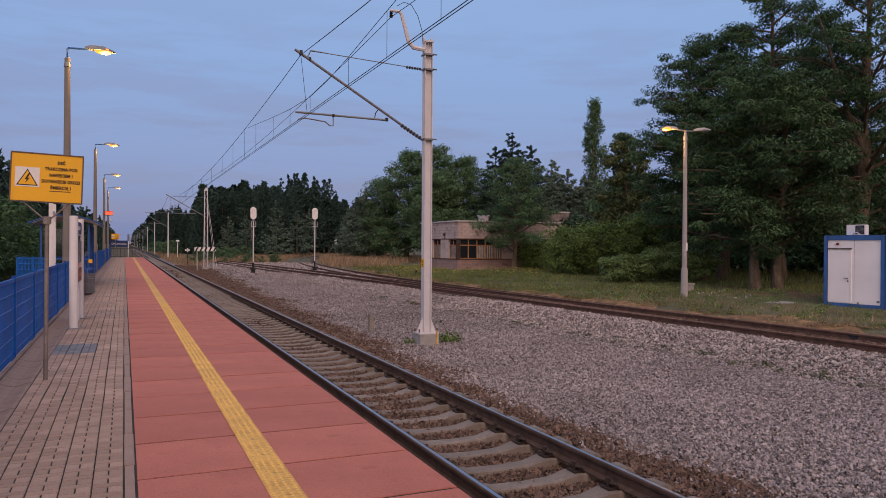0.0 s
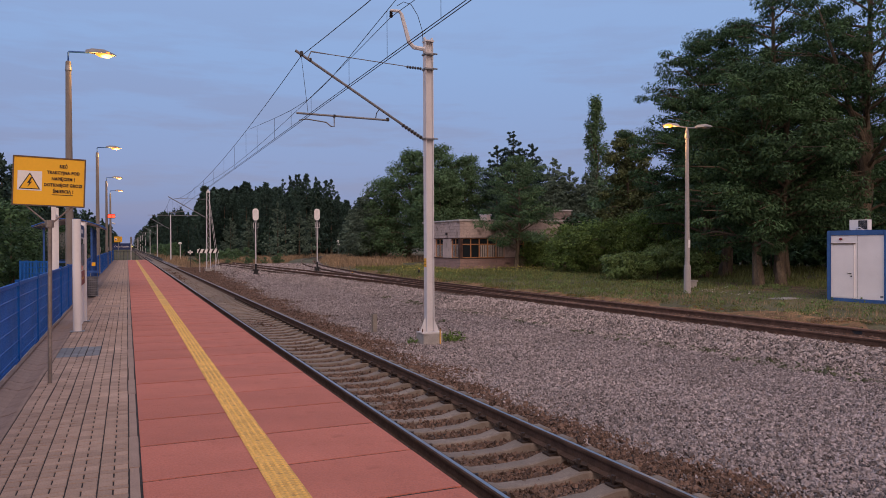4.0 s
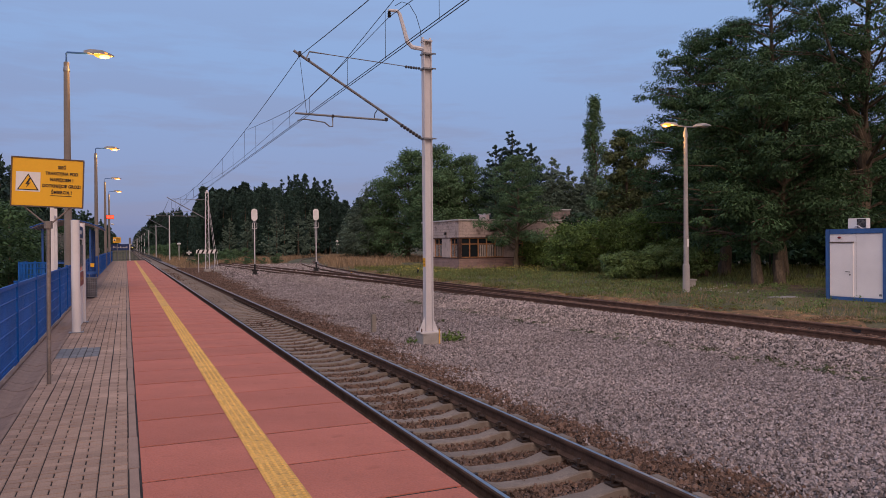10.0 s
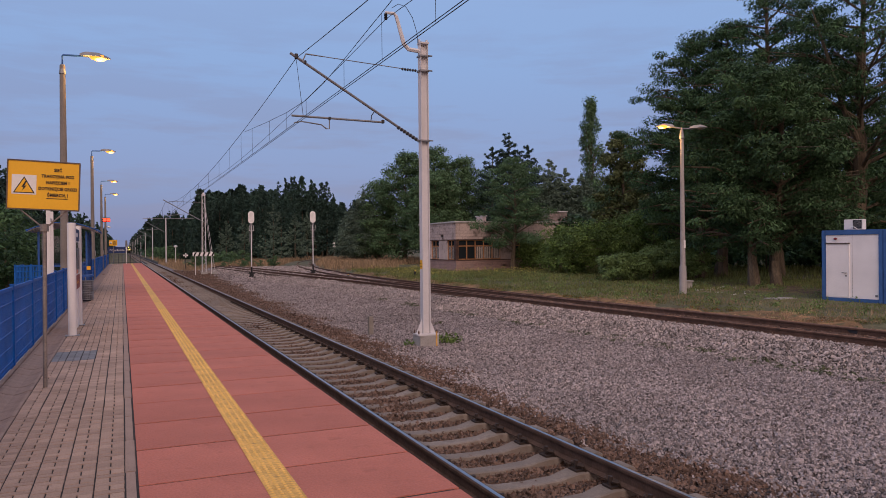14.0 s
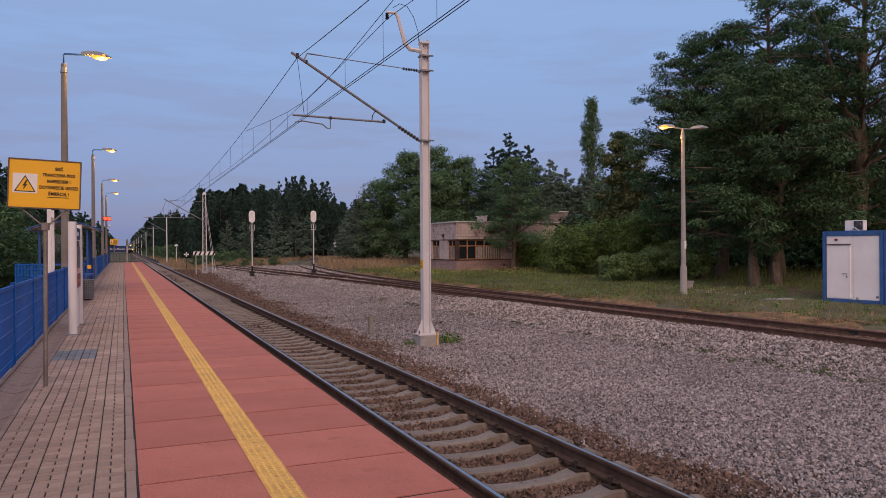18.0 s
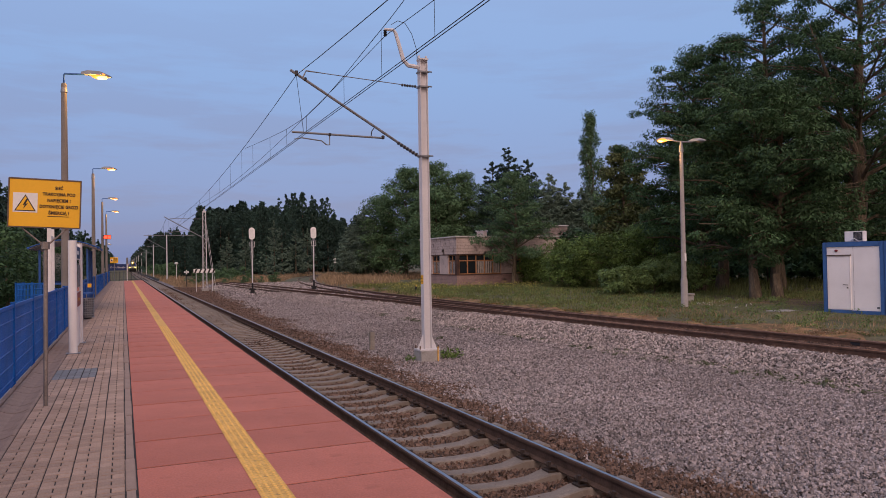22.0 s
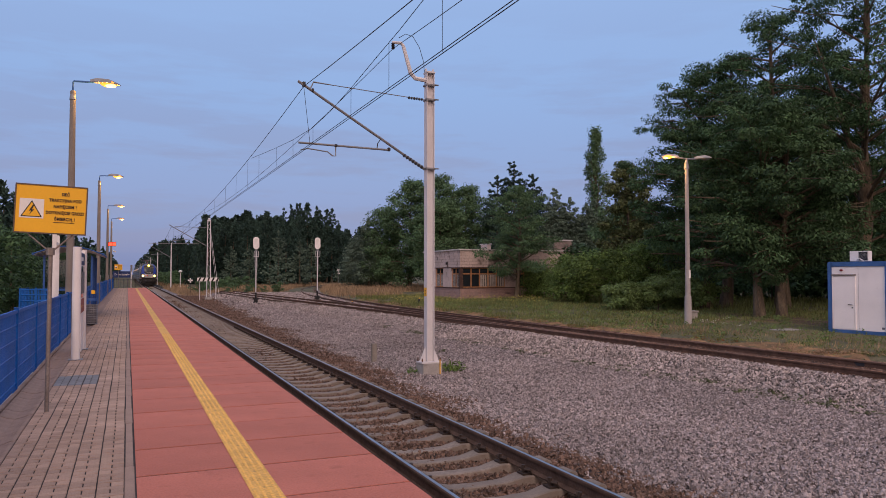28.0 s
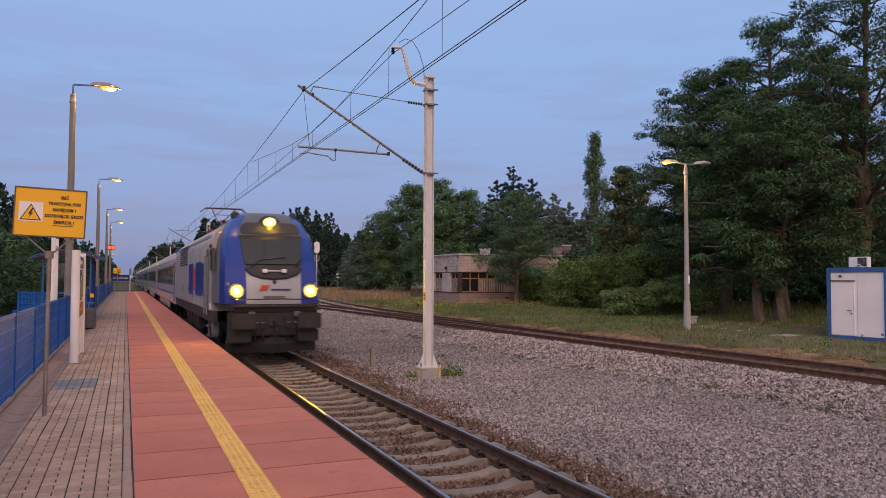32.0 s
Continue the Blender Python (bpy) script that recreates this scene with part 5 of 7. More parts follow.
# ---- platform furniture ----
def platform_lamp(y):
    x = -1.52
    t = thing("street_lamp", "lit sodium lamp on a grey concrete pole beside the platform fence", "street lamp", "platform lamps")
    part("pole", Shape().rod((x, y, -0.6), (x, y, 7.0), 0.125, 0.075, 14), lamp_concrete, t, "weathered concrete pole", smooth=True)
    part("pole_cap", Shape().rod((x, y, 6.75), (x, y, 7.02), 0.095, 0.06, 12), galvanised, t, smooth=True)
    part("arm", Shape().tube([(x, y, 7.0), (x, y, 7.27), (x + 0.02, y, 7.3), (x + 0.55, y, 7.32)], 0.028, 8), blue_paint, t, "blue steel arm", smooth=True)
    body = Shape().loft([[(x + u, y + v * w, 7.32 + (h if v * v < 0.5 else 0.0) + q) for v, h in ((-1, 0), (-0.6, hh), (0.6, hh), (1, 0))]
                         for u, w, hh, q in ((0.45, 0.05, 0.07, 0), (0.62, 0.12, 0.12, 0), (0.95, 0.16, 0.12, -0.01), (1.2, 0.10, 0.05, -0.03), (1.27, 0.03, 0.02, -0.03))])
    part("head", body, galvanised, t, "grey luminaire housing", smooth=True)
    part("lens", Shape().ball((x + 0.95, y, 7.31), 0.24, 12, 6, (1.0, 0.6, 0.42)), sodium, t, "glowing orange lens", smooth=True)
    part("bulb", Shape().ball((x + 0.99, y - 0.03, 7.26), 0.15, 12, 6, (1.1, 0.75, 0.42)), sodium_core, t, "white-hot yellow bulb", smooth=True)
    part("hatch", Shape().box(x + 0.09, x + 0.15, y - 0.06, y + 0.06, 1.3, 1.62), galvanised, t, bevel=0.01)
    return t


lamp_concrete = surf("lamp_concrete", (0.215, 0.195, 0.18), 0.9, var=0.12, scale=2, fine=50, bump=0.1, stain=(0.2, 0.17, 0.15), stain_at=0.6)
LAMPS = [23.8, 46.3, 66.5, 82.0]
for y in LAMPS:
    platform_lamp(y)
    sp = new("lamp_light", bpy.data.lights.new("lamp_light", "POINT"))
    sp.data.energy, sp.data.color, sp.data.shadow_soft_size = 110, (1.0, 0.5, 0.14), 0.12
    sp.location = (-0.57, y - 0.05, 7.05)


def departure_display(y):
    t = thing("led_display", "small display with glowing red characters on a lamp pole", "display")
    part("case", Shape().box(-1.44, -0.86, y - 0.35, y - 0.2, 3.95, 4.30), dark_steel, t, bevel=0.02)
    for k in range(2):
        part("red_field", Shape().box(-1.41 + k * 0.28, -1.16 + k * 0.28, y - 0.36, y - 0.352, 4.0, 4.25), red_led, t, "glowing red characters")
    part("bracket", Shape().rod((-1.5, y, 4.1), (-1.2, y - 0.25, 4.1), 0.03, n=6), galvanised, t)


red_led = glow("red_led", (1.0, 0.035, 0.015), 5.0)
departure_display(66.5)
cam_t = thing("surveillance_camera", "small white camera on a lamp pole", "camera")
part("housing", Shape().rod((-1.3, 81.7, 4.0), (-1.1, 81.3, 3.92), 0.09, 0.07, 8), white_paint, cam_t)
part("arm", Shape().rod((-1.5, 82, 4.0), (-1.25, 81.7, 4.02), 0.03, n=6), galvanised, cam_t)


def fence():
    f0 = thing("platform_fence", "blue welded-mesh steel fence along the platform", "fence")
    post = Shape().box(-0.03, 0.03, -0.03, 0.03, -0.3, 1.17).box(-0.036, 0.036, -0.036, 0.036, 1.17, 1.185).mesh("post", fence_blue, 0.004)
    panel = Shape()
    for k in range(54):
        yy = 0.045 + k * 0.0445
        panel.box(-0.004, 0.004, yy, yy + 0.026, 0.03, 1.10)
    for z in (0.09, 0.30, 0.51, 0.72, 0.93):
        panel.prism([(-0.006, z - 0.016), (0.014, z), (-0.006, z + 0.016)], "y", 0.03, 2.47)
    panel_me = panel.mesh("mesh_panel", fence_blue)
    rail_me = Shape().box(-0.02, 0.02, 0.03, 2.47, 1.10, 1.15).mesh("top_rail", fence_blue, 0.005)
    low_me = Shape().box(-0.014, 0.014, 0.03, 2.47, 0.0, 0.035).mesh("bottom_rail", fence_blue, 0.004)

    def run(x, y, turn):
        m = pose(x, y, 0, 0, 0, turn)
        part("post", post, fence_blue, f0, m=m)
        part("mesh_panel", panel_me, fence_blue, f0, m=m)
        part("top_rail", rail_me, fence_blue, f0, m=m)
        part("bottom_rail", low_me, fence_blue, f0, m=m)

    y = -10.2
    while y < 94:
        run(-1.47, y, 0)
        y += 2.5
    part("post", post, fence_blue, f0, m=pose(-1.47, 94.8, 0))
    # the short cross run beside the shelter
    for x in (-3.45, -2.95):
        part("post", post, fence_blue, f0, m=pose(x, 29.6, 0))
    run(-3.45, 29.6, 0)
    cross = Shape()
    for k in range(24):
        cross.box(-3.42 + k * 0.0445, -3.394 + k * 0.0445, 29.596, 29.604, 0.03, 1.10)
    for z in (0.09, 0.30, 0.51, 0.72, 0.93):
        cross.prism([(29.594, z - 0.02), (29.578, z), (29.594, z + 0.02)], "x", -3.42, -2.35)
    part("mesh_panel", cross, fence_blue, f0)
    part("top_rail", Shape().box(-3.42, -2.35, 29.58, 29.62, 1.10, 1.15), fence_blue, f0)


fence()


def warning_sign():
    t = thing("warning_sign", "yellow high-voltage warning board with black lettering on a steel post", "sign")
    y = 10.1
    x0, x1, z0, z1 = -1.24, -0.48, 2.17, 2.74
    cx, cz = (x0 + x1) / 2, (z0 + z1) / 2
    m = pose(cx, y, cz, 0, 2.0, 0)
    w, h = (x1 - x0) / 2, (z1 - z0) / 2
    part("board", Shape().box(-w, w, -0.006, 0.010, -h, h), sign_yellow, t, "yellow enamel board", m=m, bevel=0.003)
    fr = Shape()
    fr.box(-w - 0.012, w + 0.012, -0.014, 0.022, h, h + 0.014).box(-w - 0.012, w + 0.012, -0.014, 0.022, -h - 0.014, -h)
    fr.box(-w - 0.014, -w, -0.014, 0.022, -h, h).box(w, w + 0.014, -0.014, 0.022, -h, h)
    part("frame", fr, dark_trim, t, "dark aluminium frame", m=m)
    part("white_panel", Shape().box(-w + 0.04, -w + 0.30, -0.009, -0.0065, -0.115, 0.12), sign_white, t, m=m)
    a, b = (-w + 0.055, -0.10), (-w + 0.285, -0.10)
    c = (-w + 0.17, 0.10)
    part("triangle", Shape().prism([a, b, c], "y", -0.0115, -0.0095), sign_black, t, m=m)
    ins = lambda p, k: (c[0] + (p[0] - c[0]) * k, (-0.035) + (p[1] + 0.035) * k)
    part("triangle_field", Shape().prism([ins(a, 0.84), ins(b, 0.84), ins(c, 0.84)], "y", -0.0135, -0.012), sign_yellow, t, m=m)
    k0 = -w + 0.17
    part("lightning_bolt", Shape().prism([(k0 + 0.012, 0.045), (k0 - 0.028, -0.032), (k0 - 0.004, -0.026), (k0 - 0.022, -0.078), (k0 + 0.028, -0.008), (k0 + 0.004, -0.014), (k0 + 0.030, 0.045)], "y", -0.0155, -0.014),
         sign_black, t, m=m)
    for i, text in enumerate(("SIEĆ", "TRAKCYJNA POD", "NAPIĘCIEM !", "DOTKNIĘCIE GROZI", "ŚMIERCIĄ !")):
        writing("lettering", text, 0.052, sign_black, t, m @ pose(0.150, -0.0095, 0.19 - i * 0.076, 90, 0, 0) @ Matrix.Diagonal((0.80, 1, 1, 1)), 1.10, bold=0.0020)
    part("underline", Shape().box(0.03, 0.26, -0.0095, -0.0075, -0.158, -0.151), sign_black, t, m=m)
    part("post", Shape().rod((-0.875, y + 0.03, 0), (-0.86, y + 0.03, 1.98), 0.025, 0.024, 12), steel_post, t, "dull round steel post", smooth=True)
    for s in (-1, 1):
        part("brace", Shape().tube([(-0.862, y + 0.03, 1.93), (-0.862 + s * 0.25, y + 0.025, 2.16), (-0.862 + s * 0.25, y + 0.025, 2.4)], 0.011, 6), steel_post, t)
    part("clamp", Shape().rod((-0.862, y + 0.03, 1.90), (-0.86, y + 0.03, 1.99), 0.048, n=10), steel_post, t)


dark_trim = surf("dark_trim", (0.13, 0.095, 0.075), 0.5, 0.4, var=0.2, bump=0.05)
steel_post = surf("dull_steel", (0.27, 0.235, 0.21), 0.55, 0.5, var=0.2, scale=5, fine=50, bump=0.05)
warning_sign()


def info_board():
    t = thing("information_board", "white-posted information board with posters under a navy header", "information board")
    for y in (16.0, 18.15):
        part("post", Shape().rod((-0.90, y, 0.012), (-0.90, y, 2.2), 0.078, n=18), white_paint, t, "white round post", smooth=True)
        part("foot_plate", Shape().box(-1.03, -0.77, y - 0.13, y + 0.13, 0.0, 0.014), galvanised, t, bevel=0.003)
    part("panel", Shape().box(-0.93, -0.87, 16.08, 18.07, 0.82, 2.12), white_paint, t, bevel=0.006)
    part("header", Shape().box(-0.868, -0.862, 16.1, 18.05, 1.86, 2.10), navy, t, "navy blue header")
    part("header_bar", Shape().box(-0.8615, -0.859, 16.5, 17.5, 1.94, 2.02), sign_white, t)
    for k in range(3):
        y = 16.14 + k * 0.64
        part("poster_case", Shape().box(-0.868, -0.858, y, y + 0.60, 1.18, 1.83), glass_dark, t, "glazed dark poster case", bevel=0.003)
        part("poster", Shape().box(-0.8578, -0.8565, y + 0.06, y + 0.5, 1.26, 1.72), poster_grey, t)
    part("lower_panel", Shape().box(-0.868, -0.860, 16.1, 18.05, 0.86, 1.15), poster_red, t, "dull red lower panel")
    # reflections of the train's lamps, painted on the panel as yellow shapes
    for k in range(3):
        part("painted_reflection", Shape().prism([(16.5 + k * 0.45, 1.02), (16.62 + k * 0.45, 0.96), (16.74 + k * 0.45, 1.04), (16.62 + k * 0.45, 1.0)], "x", -0.8595, -0.8575), sign_yellow, t)
    part("skirt", Shape().box(-0.925, -0.875, 17.3, 18.1, 0.02, 0.82), white_paint, t, bevel=0.006)


navy = surf("navy_panel", (0.012, 0.035, 0.13), 0.4, var=0.1, bump=0.02)
poster_grey = surf("poster_paper", (0.16, 0.16, 0.17), 0.5, var=0.5, scale=9, fine=60, bump=0)
poster_red = surf("red_panel", (0.26, 0.075, 0.06), 0.6, var=0.15, bump=0.02)
info_board()


def litter_bin():
    t = thing("litter_bin", "grey perforated metal litter bin with a hood", "litter bin")
    x, y = -1.07, 26.6
    body = Shape()
    n, rings = 20, 9
    z0 = 0.06
    for k in range(n):
        a, b = 2 * math.pi * k / n, 2 * math.pi * (k + 0.55) / n
        pts = [(x + 0.2 * math.cos(a), y + 0.2 * math.sin(a)), (x + 0.2 * math.cos(b), y + 0.2 * math.sin(b)), (x + 0.19 * math.cos(b), y + 0.19 * math.sin(b)), (x + 0.19 * math.cos(a), y + 0.19 * math.sin(a))]
        body.prism(pts, "z", z0, 0.66)
    part("basket", body, galvanised, t)
    for k in range(rings):
        z = z0 + 0.6 * k / (rings - 1)
        part("hoop", Shape().tube([(x + 0.196 * math.cos(i * math.pi / 8), y + 0.196 * math.sin(i * math.pi / 8), z) for i in range(17)], 0.017, 4), galvanised, t)
    part("liner", Shape().rod((x, y, 0.05), (x, y, 0.64), 0.17, n=14), black_rubber, t, smooth=True)
    part("hood", Shape().rod((x, y, 0.80), (x, y, 0.86), 0.215, 0.205, 18), blue_paint, t, "dark blue hood", smooth=True)
    for a in (0.4, 2.5, 4.6):
        part("hood_leg", Shape().rod((x + 0.19 * math.cos(a), y + 0.19 * math.sin(a), 0.6), (x + 0.19 * math.cos(a), y + 0.19 * math.sin(a), 0.82), 0.014, n=6), galvanised, t)
    part("foot", Shape().rod((x, y, 0.0), (x, y, 0.06), 0.12, n=12), dark_steel, t)


litter_bin()


def shelter():
    t = thing("waiting_shelter", "glazed platform shelter with blue posts and a curved roof", "shelter")
    x0, x1, y0, y1 = -2.8, -1.22, 30.6, 34.6
    for x in (x0, x1):
        for y in (y0, (y0 + y1) / 2, y1):
            part("post", Shape().box(x - 0.035, x + 0.035, y - 0.035, y + 0.035, -0.3, 2.36), blue_paint, t, bevel=0.006)
    n = 14
    arch = []
    for k in range(n + 1):
        u = k / n
        arch.append((x0 - 0.35 + (x1 - x0 + 0.75) * u, 2.34 + 0.36 * math.sin(math.pi * (0.06 + 0.88 * u))))
    low = [(a, b - 0.03) for a, b in reversed(arch)]
    part("roof", Shape().prism(arch + low, "y", y0 - 0.4, y1 + 0.4), roof_sheet, t, "curved smoky translucent roof sheet", smooth=True)
    for y in np.linspace(y0 - 0.3, y1 + 0.3, 7):
        part("roof_rib", Shape().tube([(a, y, b - 0.05) for a, b in arch], 0.022, 6), white_paint, t)
    for y in (y0 - 0.41, y1 + 0.41):
        part("roof_rim", Shape().tube([(a, y, b - 0.01) for a, b in arch], 0.022, 6), blue_paint, t, "dark blue arched rim")
    for x in (x0 - 0.33, x1 + 0.38):
        part("gutter", Shape().box(x - 0.04, x + 0.04, y0 - 0.42, y1 + 0.42, 2.36, 2.44), blue_paint, t, bevel=0.008)
    for k in range(2):
        part("back_pane", Shape().box(x0 - 0.01, x0 + 0.01, y0 + 0.08 + k * 2, y0 + 1.94 + k * 2, 0.25, 2.2), glass_clear, t, "clear glass pane")
    for y in (y0, y1):
        part("end_pane", Shape().box(x0 + 0.07, x1 - 0.3, y - 0.01, y + 0.01, 0.25, 2.2), glass_clear, t, "clear glass pane")
        part("end_rail", Shape().box(x0 + 0.05, x1 - 0.05, y - 0.02, y + 0.02, 1.05, 1.12), blue_paint, t)
    part("bench", Shape().box(x0 + 0.15, x0 + 0.55, y0 + 0.3, y1 - 0.3, 0.42, 0.48), bench_wood, t, "wooden bench", bevel=0.01)
    part("notice", Shape().box(x1 + 0.0, x1 + 0.13, y0 - 0.08, y0 - 0.06, 0.92, 1.06), sign_yellow, t, "small yellow notice")


roof_sheet = surf("roof_sheet", (0.06, 0.075, 0.10), 0.35, var=0.15, scale=2, fine=30, bump=0.02, translucent=0.3)
bench_wood = surf("bench_wood", (0.22, 0.13, 0.07), 0.7, var=0.2, bump=0.1)
shelter()


def white_posts():
    t = thing("sign_frame", "tall white twin-post sign frame outside the fence", "sign")
    for y in (21.6, 22.5):
        part("post", Shape().box(-1.80, -1.70, y - 0.03, y + 0.03, -0.5, 2.72), white_paint, t, bevel=0.01)
    part("cross_bar", Shape().box(-1.78, -1.72, 21.63, 22.47, 2.45, 2.52), white_paint, t, bevel=0.005)
    t2 = thing("sign_frame", "tall white twin-post sign frame outside the fence", "sign")
    for y in (36.5, 37.3):
        part("post", Shape().box(-1.80, -1.70, y - 0.03, y + 0.03, -0.5, 2.3), white_paint, t2, bevel=0.01)
    part("cross_bar", Shape().box(-1.78, -1.72, 36.53, 37.27, 2.1, 2.17), white_paint, t2, bevel=0.005)


white_posts()


def platform_end():
    t = thing("station_sign", "navy station name board on steel posts", "station sign")
    part("board", Shape().box(-1.58, 0.42, 95.9, 95.94, 1.24, 2.0), navy, t, bevel=0.01)
    writing("lettering", "Dęba Rozalin", 0.30, sign_white, t, pose(-0.55, 95.895, 1.60, 90, 0, 0))
    for x in (-0.95, 0.1):
        part("post", Shape().rod((x, 96.0, -0.5), (x, 96.0, 1.95), 0.04, n=8), galvanised, t)
    w = thing("warning_sign", "small yellow high-voltage warning board at the platform end", "sign")
    part("board", Shape().box(-1.38, -0.52, 95.6, 95.63, 2.14, 2.80), sign_yellow, w, bevel=0.006)
    part("white_panel", Shape().box(-1.33, -1.08, 95.59, 95.598, 2.34, 2.62), sign_white, w)
    part("triangle", Shape().prism([(-1.31, 2.37), (-1.10, 2.37), (-1.205, 2.58)], "y", 95.58, 95.588), sign_black, w)
    for k in range(4):
        part("lettering_bar", Shape().box(-1.02, -0.60, 95.59, 95.598, 2.24 + k * 0.13, 2.29 + k * 0.13), sign_black, w)
    part("post", Shape().rod((-0.92, 95.7, -0.1), (-0.92, 95.7, 2.4), 0.04, n=8), galvanised, w)
    m = thing("marker_post", "white marker post with a narrow head at the platform end", "post")
    part("post", Shape().rod((0.46, 95.4, -0.1), (0.46, 95.4, 1.95), 0.055, n=8), white_paint, m)
    part("head", Shape().box(0.36, 0.58, 95.36, 95.42, 1.95, 2.75), poster_grey, m, "grey marker plate", bevel=0.02)
    g = thing("end_barrier", "thin steel barrier across the platform end", "barrier")
    for x in (-1.4, -0.4, 0.9, 2.0):
        part("post", Shape().rod((x, 95.2, -0.1), (x, 95.2, 1.1), 0.025, n=6), dark_steel, g)
    for z in (0.12, 1.05):
        part("rail", Shape().rod((-1.4, 95.2, z), (2.0, 95.2, z), 0.022, n=6), dark_steel, g)
    for k in range(22):
        x = -1.3 + k * 0.15
        part("bar", Shape().rod((x, 95.2, 0.12), (x, 95.2, 1.05), 0.008, n=4), dark_steel, g)


platform_end()


# ---- yard ----
def verge_soil():
    """Bare rusty earth beside the siding."""
    rows = []
    for y in np.arange(4, 62, 0.8):
        x = float(max(line_x(LINE_A, y), line_x(LINE_B, max(y, 10)))) + 1.4
        w = 1.5 + 0.5 * math.sin(y * 0.9) + 0.35 * math.sin(y * 2.3 + 1)
        rows.append([(x + w * u, y, float(ground_z(x + w * u, y)) + 0.05 - 0.075 * (u > 0.99) - 0.02 * (u < 0.01)) for u in (0, 0.25, 0.5, 0.75, 1.0)])
    setting("bare_verge", Shape().loft(rows, caps=False, closed=False), rusty_soil, "strip of bare rust-brown earth beside the siding", "ground", smooth=True)


rusty_soil = surf("rusty_soil", (0.235, 0.135, 0.062), 0.97, var=0.55, scale=1.6, fine=26, bump=0.8, stain=(0.10, 0.095, 0.045), stain_at=0.54)
verge_soil()


def yard_lamp():
    x, y = 21.15, 23.75
    g = float(ground_z(x, y))
    t = thing("street_lamp", "tall concrete lamp pole with one of two heads lit orange", "street lamp")
    part("foot", Shape().rod((x, y, g - 0.1), (x, y, g + 1.15), 0.150, 0.135, 16), pole_pale, t, "thicker pale concrete foot", smooth=True)
    part("pole", Shape().rod((x, y, g + 1.15), (x, y, 6.05), 0.105, 0.070, 16), pole_pale, t, "pale concrete pole", smooth=True)
    part("collar", Shape().rod((x, y, 6.0), (x, y, 6.35), 0.11, 0.06, 12), galvanised, t, smooth=True)
    a = Vector((0.9175, -0.3977, 0)).normalized()
    P = lambda u, z, v=0.0: (x + a.x * u - a.y * v, y + a.y * u + a.x * v, z)
    part("cross_arm", Shape().tube([P(-0.45, 6.50), P(0, 6.42), P(0.45, 6.40)], 0.03, 8).rod(P(0, 6.3), P(0, 6.45), 0.045, n=8), galvanised, t, smooth=True)
    for s, zt in ((-1, 0.06), (1, 0.0)):
        body = Shape().loft([[P(s * u, 6.42 + zt + q + (hh if abs(v) < 0.8 else 0), v * w) for v in (-1, -0.6, 0.6, 1)]
                             for u, w, hh, q in ((0.32, 0.05, 0.06, 0), (0.45, 0.12, 0.11, 0.0), (0.75, 0.16, 0.12, 0.02), (0.98, 0.1, 0.05, 0.03), (1.04, 0.03, 0.02, 0.03))])
        h = part("head", body, lamp_grey, t, "pale grey luminaire housing", smooth=True)
        part("lens", Shape().ball(P(s * 0.78, 6.44 + zt), 0.2, 12, 6, (1, 1, 0.4)), sodium if s < 0 else galvanised, t,
             "glowing orange lens" if s < 0 else "unlit lens", smooth=True)
        if s < 0:
            part("bulb", Shape().ball(P(-0.86, 6.465, -0.06), 0.105, 12, 6, (1, 1, 0.55)), sodium_core, t, "white-hot yellow bulb", smooth=True)
    part("notice", Shape().box(x - 0.05, x + 0.05, y - 0.115, y - 0.108, 1.50, 1.82), sign_white, t, "small paper notices")
    sp = new("lamp_light", bpy.data.lights.new("lamp_light", "POINT"))
    sp.data.energy, sp.data.color, sp.data.shadow_soft_size = 85, (1.0, 0.5, 0.14), 0.12
    sp.location = P(-0.80, 6.28, -0.05)


lamp_grey = surf("lamp_grey", (0.36, 0.35, 0.34), 0.5, var=0.1, bump=0.02)
pole_pale = surf("pole_pale", (0.37, 0.345, 0.335), 0.9, var=0.12, scale=2, fine=50, bump=0.1, stain=(0.26, 0.22, 0.2), stain_at=0.6)
head_white = surf("head_white", (0.80, 0.78, 0.76), 0.5, var=0.08, bump=0.02)
yard_lamp()


